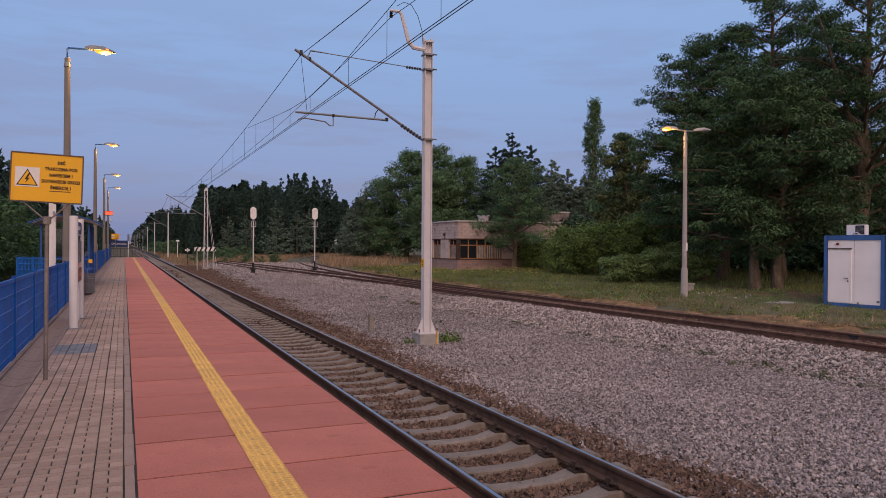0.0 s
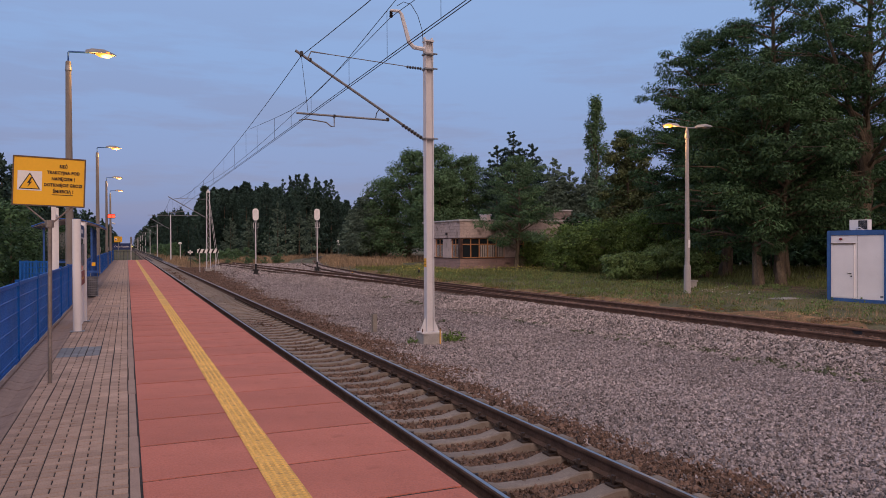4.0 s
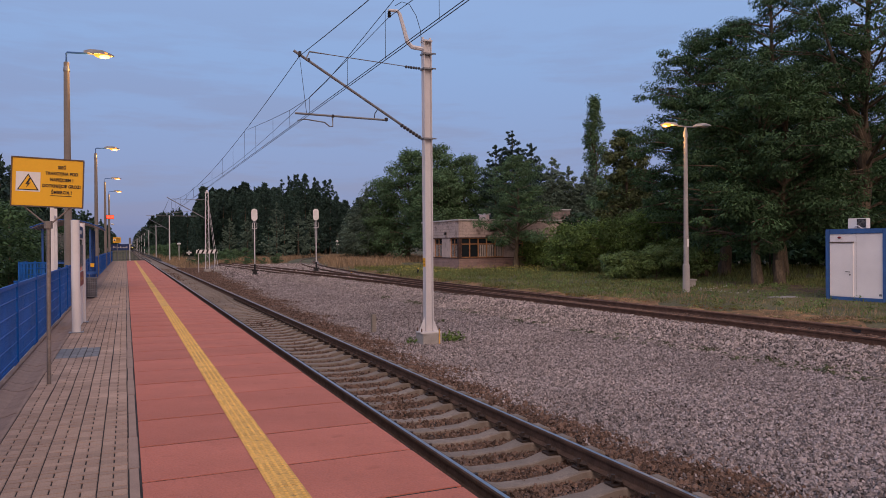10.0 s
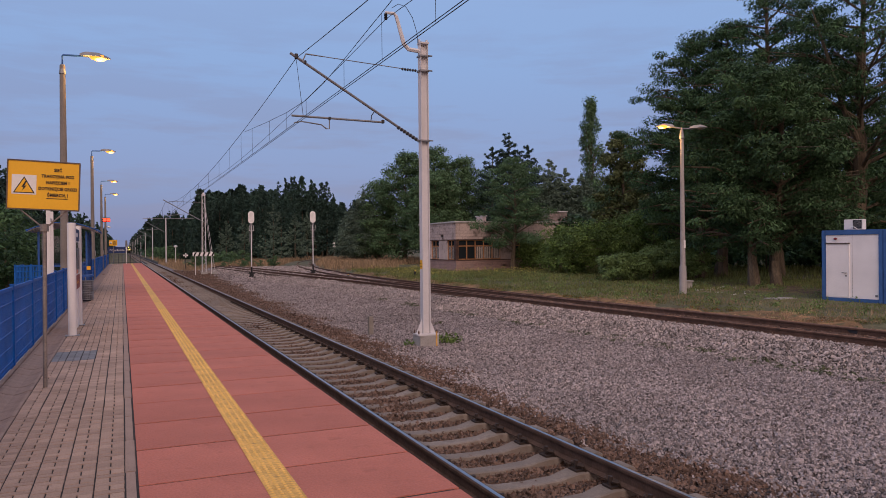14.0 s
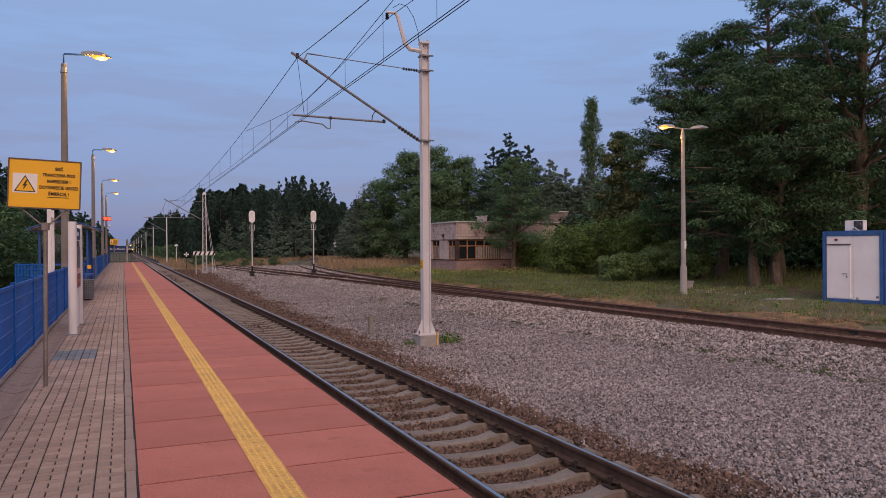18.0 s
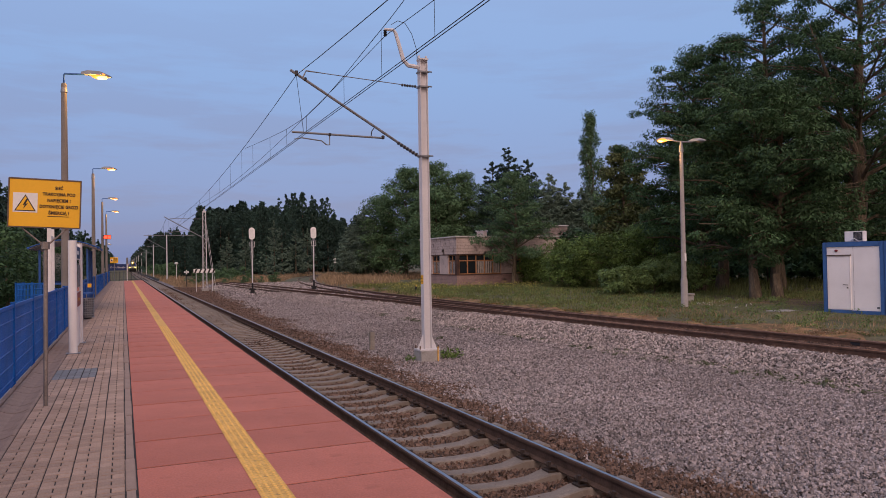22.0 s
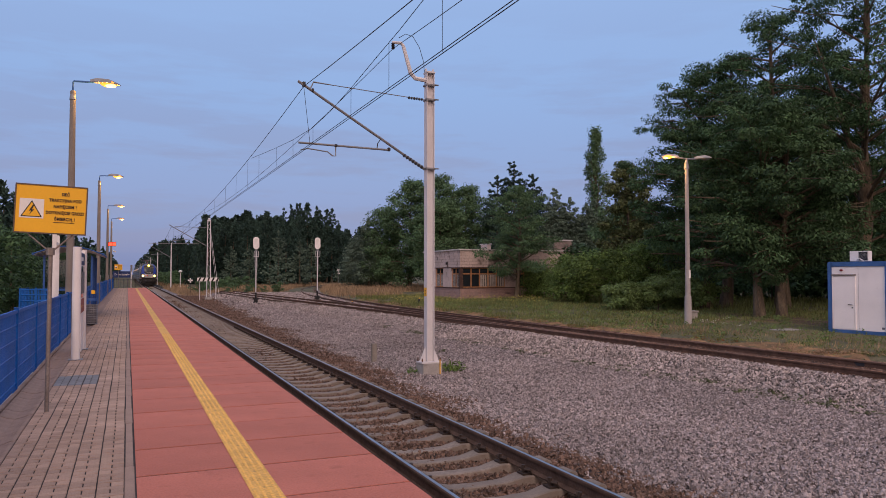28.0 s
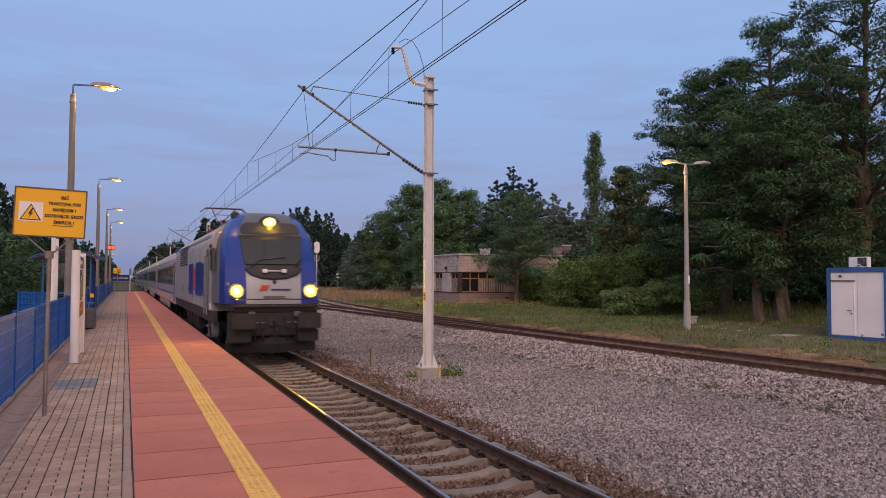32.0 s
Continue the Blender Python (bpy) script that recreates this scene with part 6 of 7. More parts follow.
def cabin():
    a, b = Vector((23.07, 18.65, 0)), Vector((23.40, 16.75, 0))
    d = (b - a).normalized()
    ang = math.degrees(math.atan2(d.y, d.x))
    m = pose(a.x, a.y, -0.42, 0, 0, ang)
    t = thing("site_cabin", "white steel site cabin with a blue frame and a door", "site cabin", m=m)
    W, D, H = 1.95, 5.0, 2.52
    pad = Shape()
    for x in (0.1, W - 0.1):
        for y in (0.1, D / 2, D - 0.1):
            pad.box(x - 0.15, x + 0.15, y - 0.15, y + 0.15, -0.16, 0.0)
    part("footing", pad, concrete, t)
    for x in (0.0, W):
        for y in (0.0, D):
            part("corner_post", Shape().box(x - 0.07, x + 0.07, y - 0.07, y + 0.07, 0, H), cabin_blue, t, "blue steel corner post", bevel=0.02)
    for z0, z1 in ((0.0, 0.14), (H - 0.17, H)):
        for y in (0.0, D):
            part("cross_beam", Shape().box(0.07, W - 0.07, y - 0.055, y + 0.055, z0, z1), cabin_blue, t, "blue steel beam", bevel=0.012)
        for x in (0.0, W):
            part("side_beam", Shape().box(x - 0.055, x + 0.055, 0.07, D - 0.07, z0, z1), cabin_blue, t, "blue steel beam", bevel=0.012)
    part("front_panel", Shape().box(0.07, W - 0.07, -0.02, 0.03, 0.14, H - 0.17), cabin_white, t, "white sheet-steel wall")
    part("back_panel", Shape().box(0.07, W - 0.07, D - 0.03, D + 0.02, 0.14, H - 0.17), cabin_white, t)
    for x in (0.0, W):
        part("side_panel", Shape().box(x - 0.02, x + 0.02, 0.07, D - 0.07, 0.14, H - 0.17), cabin_white, t)
    part("roof", Shape().box(0.05, W - 0.05, 0.05, D - 0.05, H - 0.04, H - 0.01), cabin_blue, t)
    door = part("door", Shape().box(0.12, 0.86, -0.045, -0.02, 0.16, 2.0), cabin_white, t, "white steel door", bevel=0.006)
    part("door_handle", Shape().rod((0.79, -0.045, 1.02), (0.79, -0.09, 1.02), 0.012, n=6).rod((0.81, -0.085, 1.02), (0.66, -0.085, 1.03), 0.012, n=6), dark_steel, door)
    part("lock", Shape().rod((0.79, -0.045, 0.92), (0.79, -0.06, 0.92), 0.025, n=8), dark_steel, door)
    part("door_jamb", Shape().box(0.87, 0.90, -0.05, -0.02, 0.16, 2.04).box(0.085, 0.115, -0.05, -0.02, 0.16, 2.04), cabin_white, t)
    part("rain_strip", Shape().box(0.08, 0.92, -0.075, -0.02, 2.04, 2.075), dark_trim, t, "rusty rain strip")
    part("alarm_lamp", Shape().ball((0.42, -0.05, 2.22), 0.05, 10, 6, (1.3, 0.7, 0.8)), red_plastic, t, "dark red alarm lamp", smooth=True)
    part("label_plate", Shape().box(W - 0.2, W - 0.11, -0.026, -0.0205, 0.22, 0.29), poster_grey, t)
    part("seam", Shape().box(0.99, 0.995, -0.0235, -0.0205, 0.16, H - 0.18), dark_trim, t)
    ac = thing("air_conditioner", "white air-conditioning unit on the cabin roof", "air conditioner", m=m @ pose(0.54, 0.30, H) @ Matrix.Scale(0.72, 4))
    part("case", Shape().box(0, 0.9, 0, 0.34, 0.02, 0.52), head_white, ac, bevel=0.015)
    part("grille_frame", Shape().box(0.44, 0.86, -0.012, -0.001, 0.06, 0.48), dark_steel, ac, "dark fan grille")
    for k in range(5):
        r = 0.04 + k * 0.035
        part("grille_ring", Shape().tube([(0.65 + r * math.cos(i * math.pi / 8), -0.018, 0.27 + r * math.sin(i * math.pi / 8)) for i in range(17)], 0.005, 4), galvanised, ac)
    part("pipe", Shape().tube([(0.35, -0.02, 0.05), (0.42, -0.08, 0.13), (0.55, -0.12, 0.15), (0.68, -0.1, 0.06), (0.72, -0.05, 0.0)], 0.022, 6), white_paint, ac)
    part("foot", Shape().box(0.08, 0.12, 0, 0.34, 0, 0.02).box(0.78, 0.82, 0, 0.34, 0, 0.02), galvanised, ac)

    return t, m @ pose(W + 0.15, 0, 0)


cabin_blue = surf("cabin_blue", (0.045, 0.125, 0.33), 0.55, var=0.15, scale=3, fine=50, bump=0.06)
cabin_white = surf("cabin_white", (0.90, 0.855, 0.84), 0.55, var=0.05, scale=1.5, fine=50, bump=0.04, stain=(0.58, 0.52, 0.48), stain_at=0.70)
red_plastic = surf("red_plastic", (0.20, 0.015, 0.02), 0.3, var=0.1, bump=0)
first_cabin, cabin_step = cabin()
copy_thing(first_cabin, cabin_step)


def signal(x, y, g, k):
    t = thing("light_signal", "railway light signal seen from behind on a pale post", "railway signal", "railway signals", pose(x, y, g) @ Matrix.Scale(k, 4))
    part("socket", Shape().box(-0.3, 0.3, -0.3, 0.3, -0.3, 0.1).box(-0.17, 0.17, -0.15, 0.15, 0.1, 0.3).box(-0.3, 0.3, -0.08, 0.08, 0.3, 0.42).rod((0, 0, 0.4), (0, 0, 0.95), 0.085, n=10), black_rubber, t, "black base", bevel=0.02)
    part("cage", Shape().tube([(-0.2, 0.1, 4.25), (-0.2, -0.12, 4.25), (0.2, -0.12, 4.25), (0.2, 0.1, 4.25)], 0.022, 5).tube([(-0.2, -0.12, 4.25), (-0.2, -0.12, 4.75)], 0.02, 5).tube([(0.2, -0.12, 4.25), (0.2, -0.12, 4.75)], 0.02, 5), mast_paint, t, "pale foothold cage")
    part("post", Shape().rod((0, 0, 0.9), (0, 0, 4.9), 0.05, n=12), mast_paint, t, "pale steel post", smooth=True)
    lad = Shape().box(0.14, 0.16, 0.08, 0.11, 3.2, 4.8).box(-0.16, -0.14, 0.08, 0.11, 3.2, 4.8)
    for k in range(6):
        lad.box(-0.15, 0.15, 0.085, 0.105, 3.3 + k * 0.28, 3.33 + k * 0.28)
    part("ladder", lad, galvanised, t)
    n = 20
    out = []
    for k in range(n):
        a = 2 * math.pi * k / n
        out.append((0.28 * math.cos(a), 5.5 + (0.28 * math.sin(a) + (0.28 if math.sin(a) > 0 else -0.28))))
    part("head", Shape().prism(out, "y", -0.05, 0.02), head_white, t, "white oval back board", bevel=0.012)
    part("lamp_box", Shape().box(-0.17, 0.17, 0.02, 0.24, 5.0, 6.0), dark_steel, t, bevel=0.02)
    part("clamp", Shape().box(-0.1, 0.1, -0.08, 0.08, 4.75, 4.95), galvanised, t, bevel=0.01)
    return t


signal(10.42, 65.9, -0.86, 0.955)
signal(14.72, 61.0, -0.56, 0.875)


def striped_board():
    x, y = 6.60, 77.2
    t = thing("stop_board", "black and white striped board on two posts", "barrier")
    part("board", Shape().box(x - 0.35, x + 1.65, y - 2.4, y - 2.36, 0.95, 1.32), sign_white, t, bevel=0.01)
    for k in range(5):
        u = x - 0.30 + k * 0.42
        part("stripe", Shape().prism([(u, 0.955), (u + 0.16, 0.955), (u + 0.32, 1.315), (u + 0.16, 1.315)], "y", y - 2.415, y - 2.405), sign_black, t)
    for u in (x - 0.1, x + 1.4):
        part("post", Shape().rod((u, y - 2.3, -0.9), (u, y - 2.3, 1.4), 0.03, n=8), white_paint, t)


striped_board()


def small_posts():
    g = lambda x, y: float(ground_z(x, y))
    t = thing("lamp_bollard", "white post with a rounded hood beside the line", "post")
    x, y = 8.3, 132.0
    part("post", Shape().rod((x, y, g(x, y)), (x, y, 2.0), 0.06, n=8), white_paint, t)
    part("hood", Shape().ball((x, y, 2.1), 0.33, 10, 5, (1, 1, 0.6)), head_white, t)
    t = thing("marker_sign", "small white signal marker on a dark post", "sign")
    x, y = 6.9, 92.0
    part("post", Shape().rod((x, y, -1), (x, y, 1.0), 0.035, n=6), dark_steel, t)
    part("plate", Shape().box(x - 0.28, x + 0.28, y - 0.05, y - 0.02, 0.82, 1.0).box(x - 0.07, x + 0.07, y - 0.05, y - 0.02, 0.65, 1.16), sign_white, t)
    t = thing("marker_sign", "white arrow-shaped track marker on a post", "sign")
    x, y = 36.6, 135.0
    part("post", Shape().rod((x, y, -1), (x, y, 2.6), 0.06, n=6), galvanised, t)
    for z in (1.7, 2.3):
        part("arrow_plate", Shape().prism([(x - 0.36, z), (x + 0.36, z), (x, z + 0.55)], "y", y - 0.12, y - 0.08), sign_white, t)
    t = thing("concrete_peg", "short grey concrete marker peg in the gravel", "peg")
    x, y = 6.63, 20.5
    part("peg", Shape().box(x - 0.07, x + 0.07, y - 0.06, y + 0.06, -1.1, -0.35), peg_stone, t, bevel=0.012)
    for k, (x, y) in enumerate(((15.0, 51.5), (18.9, 48.2))):
        t = thing("point_lantern", "small dark switch lantern with a pale cap", "lantern", "switch lanterns", pose(x, y, g(x, y)))
        part("body", Shape().rod((0, 0, -0.1), (0, 0, 0.30), 0.085, 0.07, 10), dark_steel, t)
        part("hood", Shape().rod((0, 0, 0.30), (0, 0, 0.36), 0.10, 0.04, 10), dark_steel, t)
        part("cap", Shape().ball((0, 0, 0.375), 0.045, 8, 5), sign_yellow, t, "small yellow cap")
    x, y = 23.6, 26.2
    t = thing("concrete_block", "low pale concrete block in the grass", "block", m=pose(x, y, g(x, y)))
    part("block", Shape().box(-0.17, 0.17, -0.13, 0.13, -0.1, 0.28).box(-0.21, 0.21, -0.17, 0.17, 0.28, 0.36), concrete, t, bevel=0.015)
    x, y = 22.3, 19.9
    t = thing("stone_slab", "flat pale slab lying in the grass", "slab", m=pose(x, y, g(x, y)))
    part("slab", Shape().box(-0.5, 0.5, -0.3, 0.3, -0.05, 0.03), concrete, t, bevel=0.015)


peg_stone = surf("peg_stone", (0.24, 0.215, 0.185), 0.95, var=0.2, bump=0.3)
small_posts()


def old_building():
    x0, x1, y0, y1, zb, zt = 25.0, 39.0, 54.6, 62.5, -0.7, 3.6
    t = thing("station_building", "abandoned flat-roofed building of pale brick with boarded windows", "building")
    rng = random.Random(4)
    part("plinth", Shape().box(x0, x1, y0, y1, zb, 0.55), old_brick, t, "red-brown brick plinth")
    part("upper_wall", Shape().box(x0, x1, y0, y1, 2.20, zt), pale_brick, t, "pale brick parapet wall")
    part("core", Shape().box(x0 + 0.3, x1 - 0.3, y0 + 0.3, y1 - 0.3, 0.55, 2.20), inside_dark, t, "dark interior")
    part("roof", Shape().box(x0 - 0.12, x1 + 0.12, y0 - 0.12, y1 + 0.12, zt, zt + 0.12), roof_edge, t, "grey flat roof edge", bevel=0.02)
    def joints(z0, z1, step, length):
        """One course after another: a bed joint, and staggered upright joints on the two faces in view."""
        z, k = z0, 0
        while z < z1 - 0.05:
            c = Shape().box(x0 - 0.004, x1 + 0.004, y0 - 0.004, y1 + 0.004, z, z + 0.014)
            top = min(z + step, z1)
            u = length / 2 * (k % 2) + 0.1
            while u < x1 - x0:
                c.box(x0 + u, x0 + u + 0.013, y0 - 0.0035, y0 + 0.01, z + 0.014, top)
                u += length
            u = length / 2 * ((k + 1) % 2) + 0.1
            while u < y1 - y0:
                c.box(x0 - 0.0035, x0 + 0.01, y0 + u, y0 + u + 0.013, z + 0.014, top)
                u += length
            part("brick_joint", c, mortar, t)
            z += step
            k += 1

    joints(2.21, 3.58, 0.235, 0.5)
    joints(-0.60, 0.53, 0.235, 0.5)
    part("ledge", Shape().box(x0 - 0.05, x1 + 0.05, y0 - 0.05, y1 + 0.05, 0.50, 0.56), window_dark, t, "dark weathered sill ledge")
    part("lintel", Shape().box(x0 - 0.03, x1 + 0.03, y0 - 0.03, y1 + 0.03, 2.17, 2.23), window_dark, t, "dark rusty lintel band")
    # piers between the window bays, on both visible sides
    piers_x = [(x0, x0 + 0.25), (x0 + 4.15, x0 + 5.2), (x0 + 8.4, x0 + 9.4), (x1 - 0.6, x1)]
    for a, b in piers_x:
        part("pier", Shape().box(a, b, y0, y0 + 0.3, 0.56, 2.17), window_dark if a == x0 else pale_brick, t, "dark corner post" if a == x0 else "")
    piers_y = [(y0 + 1.75, y0 + 3.5), (y0 + 5.2, y1)]
    for a, b in piers_y:
        part("pier", Shape().box(x0, x0 + 0.3, a, b, 0.56, 2.17), pale_brick, t)
    bays = [("x", x0 + 0.25, x0 + 4.15, 5), ("x", x0 + 5.2, x0 + 8.4, 4), ("x", x0 + 9.4, x1 - 0.6, 4), ("y", y0 + 0.3, y0 + 1.75, 2), ("y", y0 + 3.5, y0 + 5.2, 2)]
    for ax, a, b, n in bays:
        w = part("window", Shape().box(a, b, y0 + 0.10, y0 + 0.14, 0.55, 0.63) if ax == "x" else Shape().box(x0 + 0.10, x0 + 0.14, a, b, 0.55, 0.63), window_wood, t, "weathered wooden window")
        for i in range(n + 1):
            u = a + (b - a) * i / n
            s = Shape().box(u - 0.045, u + 0.045, y0 + 0.08, y0 + 0.16, 0.55, 2.20) if ax == "x" else Shape().box(x0 + 0.08, x0 + 0.16, u - 0.045, u + 0.045, 0.55, 2.20)
            part("mullion", s, window_wood, w)
        for z in (1.64, 2.12):
            s = Shape().box(a, b, y0 + 0.085, y0 + 0.155, z, z + 0.08) if ax == "x" else Shape().box(x0 + 0.085, x0 + 0.155, a, b, z, z + 0.08)
            part("transom", s, window_wood, w)
        for i in range(n):
            u0, u1 = a + (b - a) * i / n + 0.05, a + (b - a) * (i + 1) / n - 0.05
            boarded = ax == "y" or i >= 2
            mat = board_grey if boarded else glass_dark
            s = Shape().box(u0, u1, y0 + 0.115, y0 + 0.13, 0.63, 1.62) if ax == "x" else Shape().box(x0 + 0.115, x0 + 0.13, u0, u1, 0.63, 1.62)
            part("pane", s, mat, w, "grey boarding" if boarded else "dark glass")
            s = Shape().box(u0, u1, y0 + 0.115, y0 + 0.13, 1.72, 2.11) if ax == "x" else Shape().box(x0 + 0.115, x0 + 0.13, u0, u1, 1.72, 2.11)
            part("pane", s, glass_dark, w, "dark glass")
            if boarded:
                for k in range(4):
                    q = u0 + (u1 - u0) * (k + 0.5) / 4
                    s = Shape().box(q - 0.02, q + 0.02, y0 + 0.10, y0 + 0.114, 0.65, 1.60) if ax == "x" else Shape().box(x0 + 0.10, x0 + 0.114, q - 0.02, q + 0.02, 0.65, 1.60)
                    part("batten", s, inside_dark, w)
    for x, y, w, h, mat in ((28.8, 57.5, 0.17, 0.62, pale_brick), (36.6, 58.0, 0.95, 1.1, old_concrete)):
        c = part("chimney", Shape().box(x - w, x + w, y - 0.65, y + 0.65, zt, zt + h), mat, t, "weathered chimney stack", bevel=0.02)
        part("chimney_cap", Shape().box(x - w - 0.08, x + w + 0.08, y - 0.75, y + 0.75, zt + h, zt + h + 0.10), roof_edge, c, bevel=0.02)
    for k in range(46):
        x = x0 + 0.15 + rng.random() * 13.6
        z = rng.choice((2.23, 2.48, 2.73, 2.98, 3.22, -0.26, -0.02))
        part("brick", Shape().box(x, x + 0.5, y0 - 0.012, y0 + 0.02, z, z + 0.19), pale_brick if z > 1 else old_brick, t, bevel=0.006)
    for k in range(20):
        y = y0 + 0.15 + rng.random() * 7
        z = rng.choice((2.23, 2.48, 2.73, 2.98, 3.22, -0.26, -0.02))
        part("brick", Shape().box(x0 - 0.012, x0 + 0.02, y, y + 0.5, z, z + 0.19), pale_brick if z > 1 else old_brick, t, bevel=0.006)


mortar = surf("mortar", (0.19, 0.145, 0.13), 0.95, var=0.3, bump=0)
window_dark = surf("dark_timber", (0.075, 0.042, 0.034), 0.9, var=0.3, scale=3, fine=30)
pale_brick = surf("pale_brick", (0.56, 0.45, 0.41), 0.93, var=0.16, scale=0.8, fine=14, rand=0.12, bump=0.5, stain=(0.22, 0.17, 0.15), stain_at=0.57)
old_brick = surf("old_brick", (0.33, 0.22, 0.195), 0.93, var=0.2, scale=0.8, fine=12, rand=0.15, bump=0.5, stain=(0.30, 0.22, 0.20), stain_at=0.56)
inside_dark = surf("dark_interior", (0.03, 0.025, 0.022), 0.95, var=0.3, bump=0)
roof_edge = surf("roof_edge", (0.52, 0.50, 0.48), 0.85, var=0.15, bump=0.1)
window_wood = surf("window_wood", (0.42, 0.20, 0.085), 0.75, var=0.25, bump=0.2)
board_grey = surf("board_grey", (0.46, 0.41, 0.37), 0.85, var=0.2, bump=0.2)
old_concrete = surf("old_concrete", (0.17, 0.14, 0.125), 0.95, var=0.4, scale=2, fine=14, bump=0.6, stain=(0.32, 0.23, 0.20), stain_at=0.56)
old_building()

# ---- the train ----
loco_blue = surf("loco_blue", (0.010, 0.036, 0.27), 0.3, var=0.08, scale=1, fine=30, bump=0.02, spec=0.6)
loco_silver = surf("loco_silver", (0.34, 0.345, 0.37), 0.35, var=0.06, scale=1, fine=30, bump=0.02, spec=0.6)
loco_side = surf("loco_side", (0.34, 0.33, 0.33), 0.45, var=0.14, scale=0.8, fine=20, bump=0.05, stain=(0.15, 0.125, 0.11), stain_at=0.56)
loco_grey = surf("loco_grey", (0.125, 0.128, 0.135), 0.45, var=0.1, scale=1.5, fine=30, bump=0.03)
brow_dark = surf("brow_dark", (0.050, 0.050, 0.053), 0.8, var=0.15, scale=2, fine=30, bump=0.03)
loco_dark = surf("loco_dark", (0.028, 0.026, 0.025), 0.65, var=0.25, scale=2, fine=20, bump=0.1)
coach_grey = surf("coach_grey", (0.44, 0.43, 0.435), 0.25, var=0.06, scale=0.8, fine=30, bump=0.02, spec=0.6)
coach_band = surf("coach_band", (0.075, 0.08, 0.095), 0.3, var=0.1, scale=0.8, fine=30, bump=0.02, spec=0.6)
coach_roof = surf("coach_roof", (0.34, 0.335, 0.335), 0.6, var=0.12, scale=0.8, fine=20, bump=0.05)
logo_red = surf("red_paint", (0.60, 0.06, 0.03), 0.45, var=0.1, bump=0.02)
head_light = glow("headlamp", (1.0, 0.62, 0.11), 2.2)
beam_core = glow("beam_core", (1.0, 0.58, 0.008), 900.0)
lamp_core = glow("lamp_core", (1.0, 0.58, 0.012), 260.0)
marker_orange = glow("side_marker", (1.0, 0.42, 0.06), 1.6)
cab_glass = glazing("cab_glass", (0.03, 0.04, 0.045), 0.08)

NOSE = [  # height, front, half width, flat half width
    (1.00, 0.10, 1.34, 0.80), (1.50, 0.00, 1.37, 0.75), (1.95, 0.03, 1.37, 0.755), (2.25, 0.10, 1.36, 0.76), (2.46, 0.18, 1.355, 0.77), (2.56, 0.22, 1.35, 0.78),
    (3.34, 0.64, 1.285, 0.89), (3.44, 0.73, 1.26, 0.90), (3.82, 1.00, 1.09, 0.78), (4.05, 1.33, 0.90, 0.60), (4.16, 1.75, 0.70, 0.48)]


def nose_row(h, f, w, c):
    """Points round the nose at one height, from one flank to the other; the flank widens to the body behind."""
    wide = float(np.interp(h, [1.0, 3.25, 3.55, 3.82, 4.1], [1.485, 1.485, 1.395, 1.12, 0.72]))
    half = [(wide, f + 1.9), (w, f + 1.05), (w * 0.99, f + 0.72), (w * 0.945, f + 0.34), (c, f + 0.07), (c * 0.55, f + 0.015), (0, f)]
    return [(-a, b, h) for a, b in half] + [(a, b, h) for a, b in reversed(half[:-1])]


def nose_part(k0, k1, i0, i1, lift=0.0):
    rows = []
    for k in range(k0, k1 + 1):
        r = nose_row(*NOSE[k])[i0:i1 + 1]
        rows.append([(x * (1 + lift * 0.4), y - lift, z) for x, y, z in r])
    return Shape().loft(rows, caps=False, closed=False)


def wheelset(parent, y, r=0.57):
    for s in (-1, 1):
        part("wheel", Shape().rod((s * 0.70, y, r), (s * 0.835, y, r), r, n=24).rod((s * 0.68, y, r), (s * 0.70, y, r), r + 0.03, n=24), dark_steel, parent, "dark steel wheel")
    part("axle", Shape().rod((-0.7, y, r), (0.7, y, r), 0.09, n=10), dark_steel, parent)


def bogie(parent, y, base=1.3, r=0.57):
    for s in (-1, 1):
        part("bogie_frame", Shape().box(s * 1.0 - 0.08, s * 1.0 + 0.08, y - base - 0.5, y + base + 0.5, 0.62, 0.92).box(s * 1.0 - 0.12, s * 1.0 + 0.12, y - 0.4, y + 0.4, 0.38, 0.7), loco_dark, parent, bevel=0.03)
        for q in (-base, base):
            part("axle_box", Shape().box(s * 0.95 - 0.12, s * 0.95 + 0.2 * s + 0.12, y + q - 0.2, y + q + 0.2, 0.4, 0.74), loco_dark, parent, bevel=0.04)
            part("spring", Shape().rod((s * 1.08, y + q + 0.3, 0.5), (s * 1.08, y + q + 0.3, 0.95), 0.09, n=10), loco_dark, parent)
        part("damper", Shape().rod((s * 1.2, y - 0.6, 0.7), (s * 1.2, y + 0.5, 0.95), 0.05, n=8), galvanised, parent)
    for q in (-base, base):
        wheelset(parent, y + q, r)


